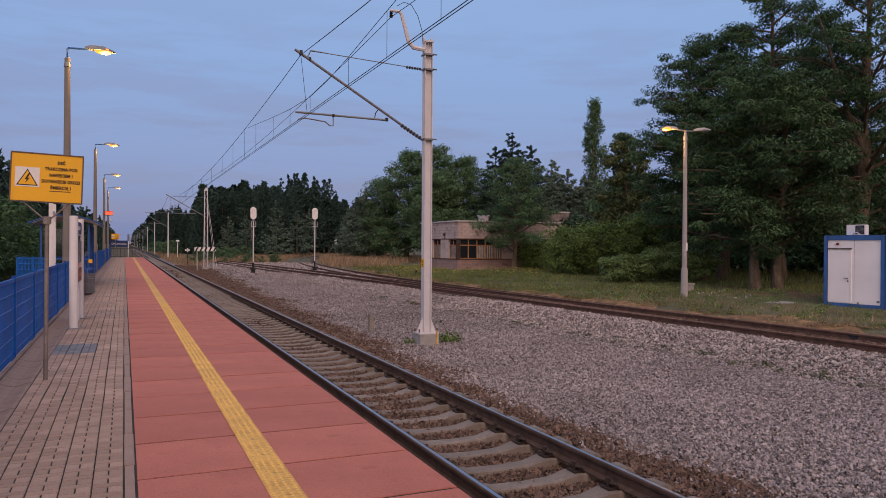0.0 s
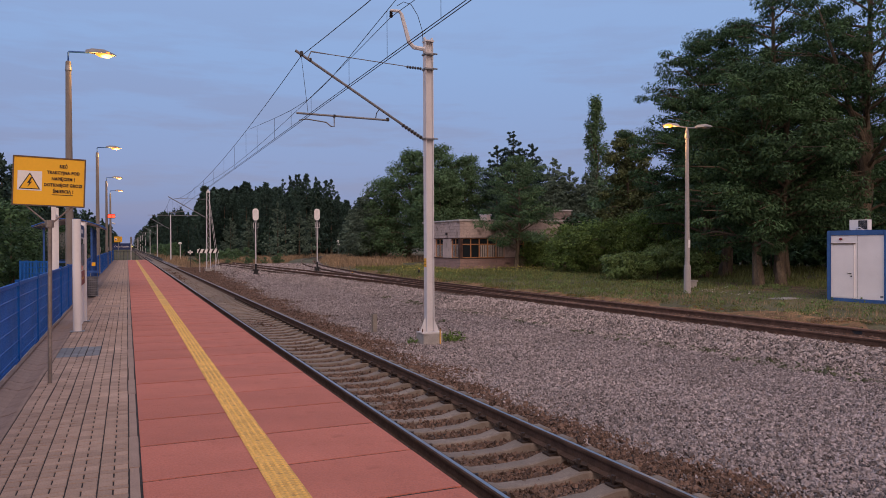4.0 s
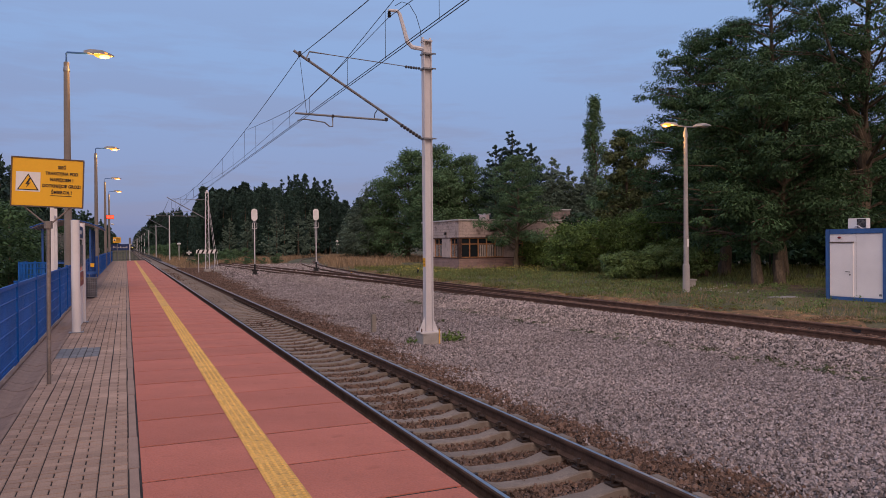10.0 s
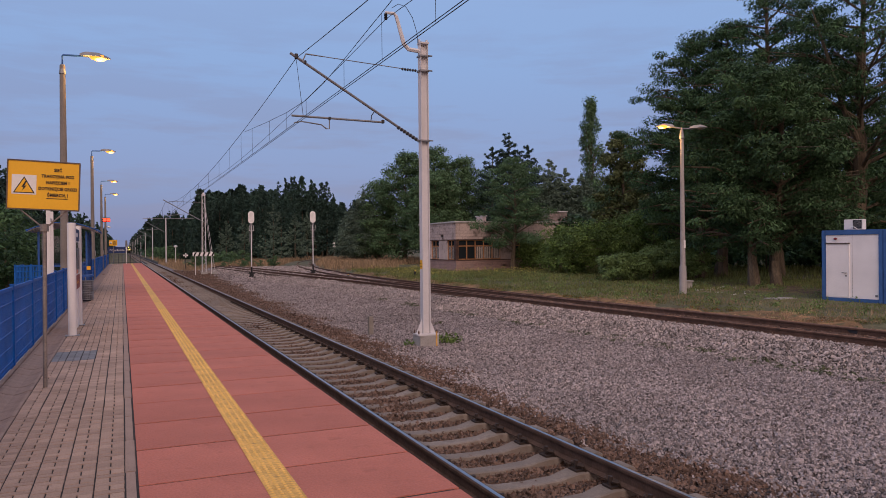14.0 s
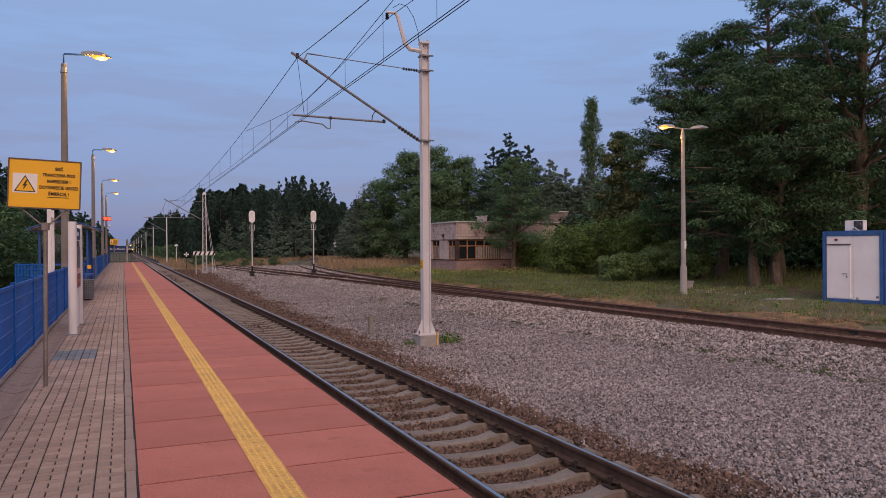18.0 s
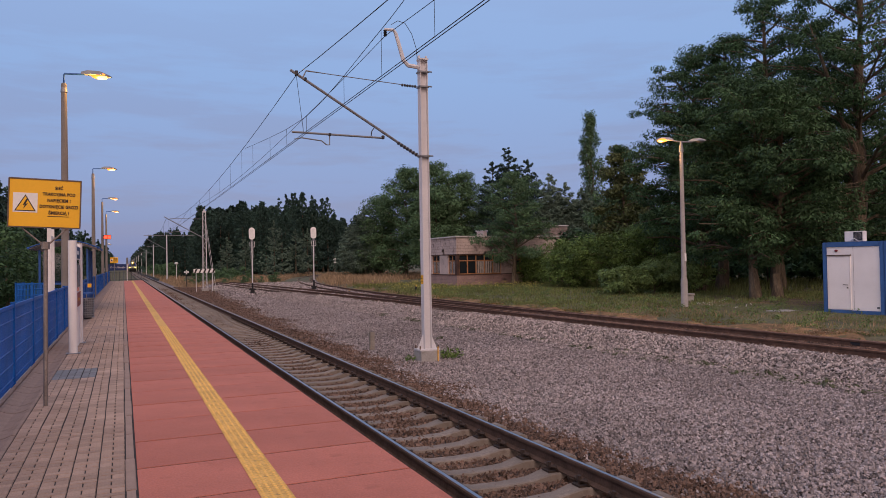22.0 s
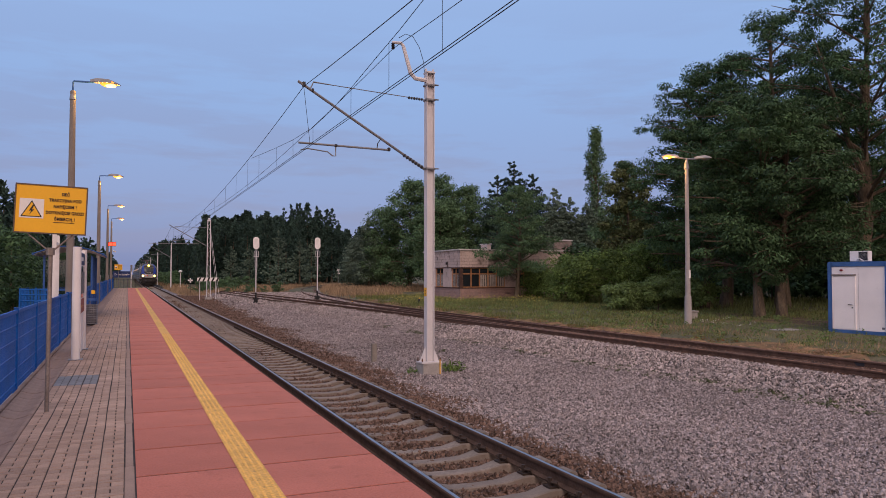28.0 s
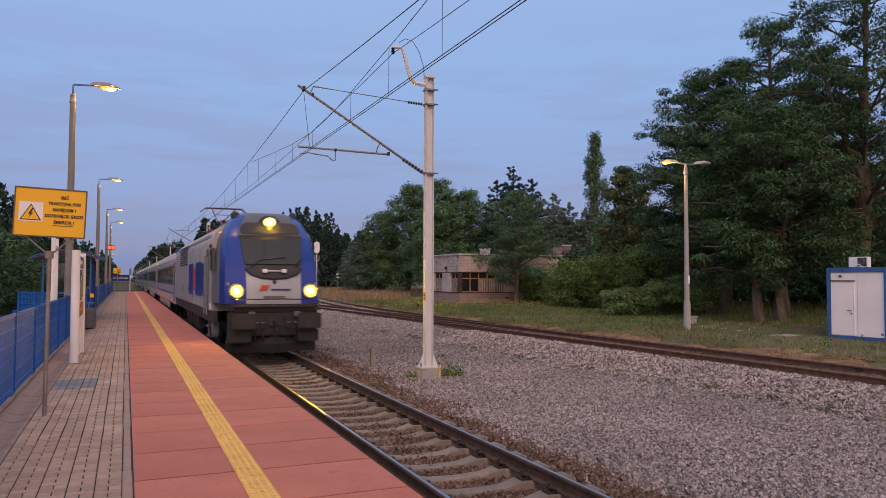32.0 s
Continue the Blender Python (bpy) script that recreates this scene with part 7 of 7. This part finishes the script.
def locomotive():
    t = thing("locomotive", "blue and silver electric locomotive with lit headlamps", "locomotive")
    L = 19.6
    F = loco_blue
    # nose shells: blue flanks, silver front, dark glazing surround and roof dome
    for a, b in ((1, 4), (8, 11)):
        part("blue_pillar", nose_part(1, 9, a, b), loco_blue, t, "glossy blue nose pillar", smooth=True)
    part("front_panel", nose_part(1, 4, 4, 8), loco_silver, t, "silver front panel", smooth=True)
    part("screen_sill", nose_part(4, 5, 4, 8), loco_grey, t, smooth=True)
    part("windscreen_surround", nose_part(5, 7, 4, 8), loco_dark, t, smooth=True)
    ws = []
    for u in (0.06, 0.94):
        h = 2.56 + 0.80 * u
        f, c = 0.22 + 0.43 * u, 0.78 + 0.11 * u
        ws.append([(-c, f + 0.055, h), (-c * 0.55, f - 0.004, h), (0, f - 0.02, h), (c * 0.55, f - 0.004, h), (c, f + 0.055, h)])
    part("windscreen", Shape().loft([[(x * 0.97, y - 0.03, z) for x, y, z in r] for r in ws], caps=False, closed=False), cab_glass, t, "dark windscreen", smooth=True)
    part("brow", nose_part(7, 10, 4, 8), loco_grey, t, "grey brow above the windscreen", smooth=True)
    rim = lambda h, f, c: [(-c, f + 0.055, h), (-c * 0.55, f - 0.005, h), (0, f - 0.02, h), (c * 0.55, f - 0.005, h), (c, f + 0.055, h)]
    part("brow_panel", Shape().loft([[(x, y - 0.02, z) for x, y, z in r] for r in (rim(3.49, 0.765, 0.80), rim(3.56, 0.815, 0.86), rim(3.74, 0.943, 0.80), rim(3.82, 1.0, 0.66))], caps=False, closed=False), brow_dark, t, "dark panel round the top lamp", smooth=True)
    for a, b in ((0, 1), (11, 12)):
        part("cab_side", nose_part(1, 8, a, b), loco_grey, t, "grey cab side", smooth=True)
    part("dome", nose_part(9, 10, 0, 4), loco_grey, t, smooth=True)
    part("dome", nose_part(9, 10, 8, 12), loco_grey, t, smooth=True)
    part("dome_top", Shape().loft([[(-0.95, 3.25, 4.0), (-0.6, 3.3, 4.08), (0, 3.3, 4.12), (0.6, 3.3, 4.08), (0.95, 3.25, 4.0)], [(-0.72, 1.8, 4.1), (-0.45, 1.7, 4.105), (0, 1.72, 4.11), (0.45, 1.7, 4.105), (0.72, 1.8, 4.1)]], caps=False, closed=False), loco_grey, t)
    # body
    half = [(1.49, 1.24), (1.49, 3.25), (1.40, 3.55), (1.10, 3.82), (0.7, 3.9)]
    sec = [(a, b) for a, b in half] + [(-a, b) for a, b in reversed(half)]
    part("body", Shape().prism(sec, "y", 1.95, L - 0.3), loco_side, t, "silver grey body side", smooth=True)
    for s in (-1, 1):
        part("roof_edge", Shape().box(s * 1.40 - 0.05, s * 1.40 + 0.05, 2.6, L - 1.2, 3.46, 3.54), loco_silver, t)
        part("blue_field", Shape().box(s * 1.496 - 0.003, s * 1.496 + 0.003, 5.2, 7.3, 1.6, 2.75), loco_blue, t, "blue body field")
        part("blue_field", Shape().box(s * 1.496 - 0.003, s * 1.496 + 0.003, 8.3, 10.4, 1.6, 2.75), loco_blue, t, "blue body field")
        part("red_mark", Shape().box(s * 1.497 - 0.003, s * 1.497 + 0.003, 7.5, 8.1, 1.75, 2.6), logo_red, t, "red mark")
        for k in range(9):
            part("louvre", Shape().box(s * 1.50 - 0.008, s * 1.50 + 0.008, 4.3, 5.1, 1.65 + k * 0.11, 1.81 + k * 0.11), loco_blue, t)
            part("louvre", Shape().box(s * 1.50 - 0.008, s * 1.50 + 0.008, 11.2, 15.5, 2.75 + k * 0.09, 2.79 + k * 0.09), loco_dark, t)
        d = part("cab_door", Shape().box(s * 1.50 - 0.006, s * 1.50 + 0.006, 2.75, 3.45, 1.1, 3.1), loco_grey, t, "grey cab door")
        part("door_window", Shape().box(s * 1.508 - 0.003, s * 1.508 + 0.003, 2.85, 3.35, 2.3, 2.95), cab_glass, d)
        part("hand_rail", Shape().rod((s * 1.54, 2.66, 1.1), (s * 1.54, 2.66, 2.9), 0.02, n=6).rod((s * 1.54, 3.54, 1.1), (s * 1.54, 3.54, 2.9), 0.02, n=6), galvanised, t)
        part("side_window", Shape().prism([(1.55, 2.45), (2.45, 2.45), (2.45, 3.1), (1.85, 3.1)], "x", s * 1.42, s * 1.502), cab_glass, t, "dark cab side window")
        part("white_plate", Shape().box(s * 1.50 - 0.004, s * 1.50 + 0.004, 2.0, 2.35, 1.28, 1.46), sign_white, t)
        part("skirt_beam", Shape().box(s * 1.44 - 0.05, s * 1.44 + 0.05, 1.2, L - 1.2, 0.92, 1.26), loco_dark, t)
        part("mirror_camera", Shape().box(s * 1.50, s * 1.56, 1.9, 2.05, 3.1, 3.2), dark_steel, t)
        # lamps
        lx, ly = s * 1.015, 0.10
        part("lamp_housing", Shape().rod((lx, ly + 0.14, 1.86), (lx, ly - 0.06, 1.86), 0.205, 0.20, 18, False).rod((lx, ly - 0.06, 1.86), (lx, ly - 0.055, 1.86), 0.20, 0.175, 18, False).rod((lx, ly - 0.055, 1.86), (lx, ly + 0.1, 1.86), 0.175, 0.165, 18, False), loco_silver, t, smooth=True)
        part("headlamp", Shape().ball((lx, ly + 0.03, 1.86), 0.16, 14, 7, (1, 0.35, 1)), head_light, t, "bright yellow headlamp", smooth=True)
        part("bulb", Shape().ball((lx, ly - 0.01, 1.86), 0.085, 10, 6, (1, 0.4, 1)), beam_core, t, "white-hot lamp core", smooth=True)
        part("lamp_trim", Shape().rod((s * 1.22, 0.34, 2.05), (s * 1.22, 0.28, 2.05), 0.05, n=10), galvanised, t)
        # buffers
        part("buffer", Shape().rod((s * 0.88, 0.15, 1.05), (s * 0.88, -0.42, 1.05), 0.10, n=12).box(s * 0.88 - 0.33, s * 0.88 + 0.33, -0.47, -0.42, 0.84, 1.26), loco_dark, t, "broad dark buffer", bevel=0.02)
        part("buffer_step", Shape().box(s * 0.93 - 0.3, s * 0.93 + 0.3, -0.1, 0.2, 0.45, 0.78), loco_dark, t, bevel=0.03)
        part("red_coupling", Shape().ball((s * 1.14, -0.08, 1.36), 0.045, 8, 5), rust, t)
        part("rail_guard", Shape().box(s * 0.78 - 0.05, s * 0.78 + 0.05, 0.5, 0.7, 0.08, 0.5), loco_dark, t)
    part("marker", Shape().box(-1.39, -1.33, 1.02, 1.05, 3.5, 3.53), marker_orange, t, "small orange marker")
    part("top_lamp", Shape().ball((0, 0.92, 3.83), 0.15, 14, 7, (1.25, 0.5, 0.95)), head_light, t, "bright yellow top lamp", smooth=True)
    part("bulb", Shape().ball((0, 0.87, 3.83), 0.095, 10, 6, (1.2, 0.5, 1)), lamp_core, t, "white-hot lamp core", smooth=True)
    part("top_lamp_housing", Shape().ball((0, 1.04, 3.83), 0.23, 14, 7, (1.3, 0.5, 0.9)), dark_steel, t, smooth=True)
    part("front_beam", Shape().box(-1.23, 1.23, -0.05, 0.35, 1.28, 1.50), loco_dark, t, "dark front beam", bevel=0.04)
    part("front_step", Shape().box(-1.2, 1.2, -0.16, 0.0, 1.42, 1.47), dark_steel, t)
    part("front_rail", Shape().tube([(-1.1, -0.1, 1.47), (-1.1, -0.12, 1.62), (-0.2, -0.14, 1.64), (0.2, -0.14, 1.64), (1.1, -0.12, 1.62), (1.1, -0.1, 1.47)], 0.018, 6), dark_steel, t)
    part("headstock", Shape().box(-1.21, 1.21, 0.0, 0.5, 0.62, 1.30), loco_dark, t, bevel=0.04)
    part("coupling", Shape().tube([(0, 0.0, 1.02), (0, -0.3, 1.0), (0, -0.36, 0.8), (0, -0.3, 0.62)], 0.05, 8).box(-0.16, 0.16, -0.06, 0.02, 0.9, 1.14), dark_steel, t)
    for x in (-0.55, -0.35, 0.35, 0.55):
        part("brake_hose", Shape().tube([(x, -0.03, 0.95), (x, -0.2, 0.85), (x, -0.16, 0.6), (x * 0.9, -0.1, 0.5)], 0.028, 6), black_rubber, t)
        part("hose_cock", Shape().rod((x, -0.02, 0.98), (x + 0.1, -0.08, 1.0), 0.02, n=6), galvanised, t)
    part("snow_plough", Shape().loft([[(-1.25, 0.42, 0.16), (0, -0.12, 0.16), (1.25, 0.42, 0.16)], [(-1.25, 0.36, 0.42), (0, -0.22, 0.42), (1.25, 0.36, 0.42)], [(-1.2, 0.5, 0.62), (0, 0.1, 0.62), (1.2, 0.5, 0.62)]], caps=False, closed=False), loco_dark, t, "dark snow plough")
    part("nose_arc", Shape().tube([(-0.77, 0.20, 2.48), (-0.64, 0.13, 2.34), (-0.36, 0.085, 2.235), (0, 0.07, 2.20), (0.36, 0.085, 2.235), (0.64, 0.13, 2.34), (0.77, 0.20, 2.48)], 0.04, 6), loco_dark, t, "dark curved trim", smooth=True)
    xs = (-0.77, -0.64, -0.36, 0, 0.36, 0.64, 0.77)
    part("sill_panel", Shape().loft([[(x, 0.20 + 0.07 * x * x, 2.57) for x in xs], [(x, y - 0.005, z) for x, y, z in zip(xs, (0.20, 0.145, 0.10, 0.085, 0.10, 0.145, 0.20), (2.48, 2.34, 2.235, 2.20, 2.235, 2.34, 2.48))]], caps=False, closed=False), brow_dark, t, "dark grey panel below the windscreen")
    part("number_lamps", Shape().box(-0.33, -0.2, 0.03, 0.12, 2.36, 2.47).box(0.2, 0.33, 0.03, 0.12, 2.36, 2.47).box(-0.2, 0.2, 0.06, 0.1, 2.40, 2.43), head_white, t, bevel=0.015)
    for s in (-1, 1):
        part("side_step", Shape().box(s * 1.34 - 0.14, s * 1.34 + 0.14, 2.7, 3.5, 0.42, 0.46).box(s * 1.34 - 0.14, s * 1.34 + 0.14, 2.7, 3.5, 0.72, 0.76).box(s * 1.46 - 0.02, s * 1.46 + 0.02, 2.7, 2.75, 0.42, 1.0), loco_grey, t, "grey cab steps")
        part("sand_pipe", Shape().tube([(s * 1.15, 1.7, 0.9), (s * 1.0, 1.75, 0.5), (s * 0.80, 1.9, 0.12)], 0.03, 6), dark_steel, t)
        part("sand_box", Shape().box(s * 1.38 - 0.08, s * 1.38 + 0.08, 1.5, 2.2, 0.55, 0.95), loco_grey, t, "dusty grey sand box", bevel=0.03)
        part("cable_loop", Shape().tube([(s * 0.66, -0.02, 1.22), (s * 0.66, -0.16, 1.0), (s * 0.5, -0.2, 0.82), (s * 0.3, -0.12, 0.9), (s * 0.26, -0.03, 1.15)], 0.022, 6), black_rubber, t)
        part("socket", Shape().box(s * 0.62 - 0.09, s * 0.62 + 0.09, -0.12, 0.0, 1.14, 1.30), loco_grey, t, bevel=0.02)
    part("front_mark", Shape().prism([(-0.42, 1.88), (-0.22, 1.88), (-0.14, 2.02), (-0.34, 2.02)], "y", -0.005, 0.012), logo_red, t, "red front mark")
    part("front_bar", Shape().box(-0.1, 0.45, -0.004, 0.012, 1.88, 1.92), loco_blue, t)
    part("plate_bar", Shape().box(-0.30, 0.30, -0.02, 0.0, 1.67, 1.725), loco_grey, t)
    part("horn_hole", Shape().rod((0, 0.08, 2.11), (0, 0.01, 2.11), 0.05, n=10), dark_steel, t)
    for s, a in ((-1, 0.9), (1, 0.35)):
        part("wiper", Shape().tube([(s * 0.62, 0.16, 2.54), (s * 0.62 + a * 0.3, 0.26, 2.72), (s * 0.62 - s * 0.1 + a * 0.95, 0.29, 2.80)], 0.018, 5), black_rubber, t)
    # roof gear and pantograph
    part("roof_box", Shape().box(-0.75, 0.75, 4.2, 7.0, 3.88, 4.12).box(-0.6, 0.6, 9, 13, 3.88, 4.15), loco_grey, t, bevel=0.04)
    for s in (-1, 1):
        part("roof_ridge", Shape().box(s * 0.9 - 0.05, s * 0.9 + 0.05, 2.2, 16, 3.82, 3.92), loco_grey, t, bevel=0.02)
        part("horn", Shape().ball((s * 0.85, 1.85, 4.06), 0.14, 8, 5), dark_steel, t)
    p = part("pantograph_base", Shape().box(-0.6, 0.6, 11.4, 13.2, 4.16, 4.24), pant_red, t, "red pantograph frame", bevel=0.01)
    part("lower_arm", Shape().rod((0, 11.6, 4.25), (0, 13.1, 4.72), 0.045, n=8), pant_red, p)
    part("upper_arm", Shape().rod((0.12, 13.1, 4.72), (0.5, 12.0, 5.17), 0.022, n=6).rod((-0.12, 13.1, 4.72), (-0.5, 12.0, 5.17), 0.022, n=6).rod((-0.32, 12.5, 4.95), (0.32, 12.5, 4.95), 0.015, n=5), pant_red, p)
    part("collector_head", Shape().tube([(-0.95, 11.9, 5.02), (-0.75, 11.9, 5.19), (0.75, 11.9, 5.19), (0.95, 11.9, 5.02)], 0.02, 6).tube([(-0.95, 12.25, 5.02), (-0.75, 12.25, 5.19), (0.75, 12.25, 5.19), (0.95, 12.25, 5.02)], 0.02, 6), dark_steel, p)
    for x in (-0.5, 0.5):
        for y in (11.5, 13.1):
            part("insulator", Shape().rod((x, y, 3.95), (x, y, 4.18), 0.07, 0.05, 8), logo_red, p)
    bogie(t, 4.3), bogie(t, 15.2)
    part("underframe", Shape().box(-1.2, 1.2, 6.6, 12.9, 0.45, 0.98), loco_dark, t, bevel=0.06)
    for k in range(4):
        part("equipment_box", Shape().box(-1.38, -0.9, 6.9 + k * 1.5, 8.1 + k * 1.5, 0.4, 0.95).box(0.9, 1.38, 6.9 + k * 1.5, 8.1 + k * 1.5, 0.4, 0.95), loco_dark, t, bevel=0.04)
    part("rear_wall", Shape().box(-1.45, 1.45, L - 0.3, L, 1.0, 3.8), loco_blue, t, bevel=0.1)
    return t


pant_red = surf("pantograph_red", (0.30, 0.03, 0.03), 0.5, var=0.15, bump=0.05)


def coach(parent_label):
    t = thing("passenger_coach", parent_label, "railway coach", "coaches of the train")
    L = 26.1
    side = [(1.40, 0.85), (1.425, 1.3), (1.425, 2.95), (1.38, 3.25)]
    roof = [(1.38, 3.25), (1.22, 3.58), (0.85, 3.85), (0.4, 3.98), (0, 4.02)]
    lower = [(a, b) for a, b in side] + [(-a, b) for a, b in reversed(side)]
    part("body", Shape().prism(lower, "y", 0.25, L), coach_grey, t, "light grey coach side")
    up = roof + [(-a, b) for a, b in reversed(roof[:-1])]
    part("roof", Shape().prism(up, "y", 0.2, L + 0.05), coach_roof, t, "pale grey roof", smooth=True)
    for s in (-1, 1):
        part("window_band", Shape().box(s * 1.428 - 0.004, s * 1.428 + 0.004, 2.4, L - 2.2, 1.85, 2.85), coach_band, t, "dark window band")
        for k in range(9):
            y = 3.0 + k * 2.3
            part("window", Shape().box(s * 1.435 - 0.004, s * 1.435 + 0.004, y, y + 1.75, 1.98, 2.72), cab_glass, t, "tinted window")
        part("blue_line", Shape().box(s * 1.43 - 0.004, s * 1.43 + 0.004, 2.2, L - 2.0, 1.32, 1.40), loco_blue, t, "thin dark blue line")
        for y in (0.75, L - 1.75):
            d = part("door", Shape().box(s * 1.43 - 0.008, s * 1.43 + 0.008, y, y + 1.05, 0.95, 3.05), coach_door, t, "blue-grey entrance door")
            part("door_window", Shape().box(s * 1.441 - 0.003, s * 1.441 + 0.003, y + 0.25, y + 0.8, 1.9, 2.8), cab_glass, d)
        part("sole_bar", Shape().box(s * 1.36 - 0.04, s * 1.36 + 0.04, 0.4, L - 0.2, 0.80, 0.92), loco_dark, t)
        part("notice", Shape().box(s * 1.436 - 0.003, s * 1.436 + 0.003, 2.05, 2.3, 1.9, 2.2), sign_yellow, t, "yellow notice")
        part("gangway_post", Shape().box(s * 0.62 - 0.1, s * 0.62 + 0.1, 0.02, 0.25, 1.1, 3.3), black_rubber, t)
        part("skirt", Shape().box(s * 1.37 - 0.02, s * 1.37 + 0.02, 6.2, L - 6.2, 0.45, 0.85), coach_grey, t)
    part("end_light", Shape().box(-1.42, -1.30, 0.21, 0.235, 3.30, 3.40), marker_orange, t, "small orange marker")
    part("underframe", Shape().box(-1.15, 1.15, 6.5, L - 6.5, 0.35, 0.85), loco_dark, t, bevel=0.05)
    bogie(t, 3.6, 1.25, 0.46), bogie(t, L - 3.6, 1.25, 0.46)
    return t


coach_door = surf("coach_door", (0.16, 0.18, 0.26), 0.4, var=0.08, bump=0.02)
loco = locomotive()
first = coach("grey passenger coach with a dark window band and blue line")
coaches = [first] + [copy_thing(first, Matrix.Identity(4)) for _ in range(6)]


def motions():
    """The train comes in on the platform track; the nose is at 20.6 m at the clip's end."""
    way = [(0, 832), (6, 702), (9, 638), (12, 574), (14, 531), (17, 466), (20, 392), (23, 312), (25, 249), (28, 150), (29, 117.3), (30, 85.3), (31, 53.0), (31.5, 36.6), (32, 20.6)]
    for k, ob in enumerate([loco] + coaches):
        back = 0 if k == 0 else 19.75 + (k - 1) * 26.4
        walk(ob, [(t, pose(TRACK_X, y + back, RAIL_Z)) for t, y in way])


motions()
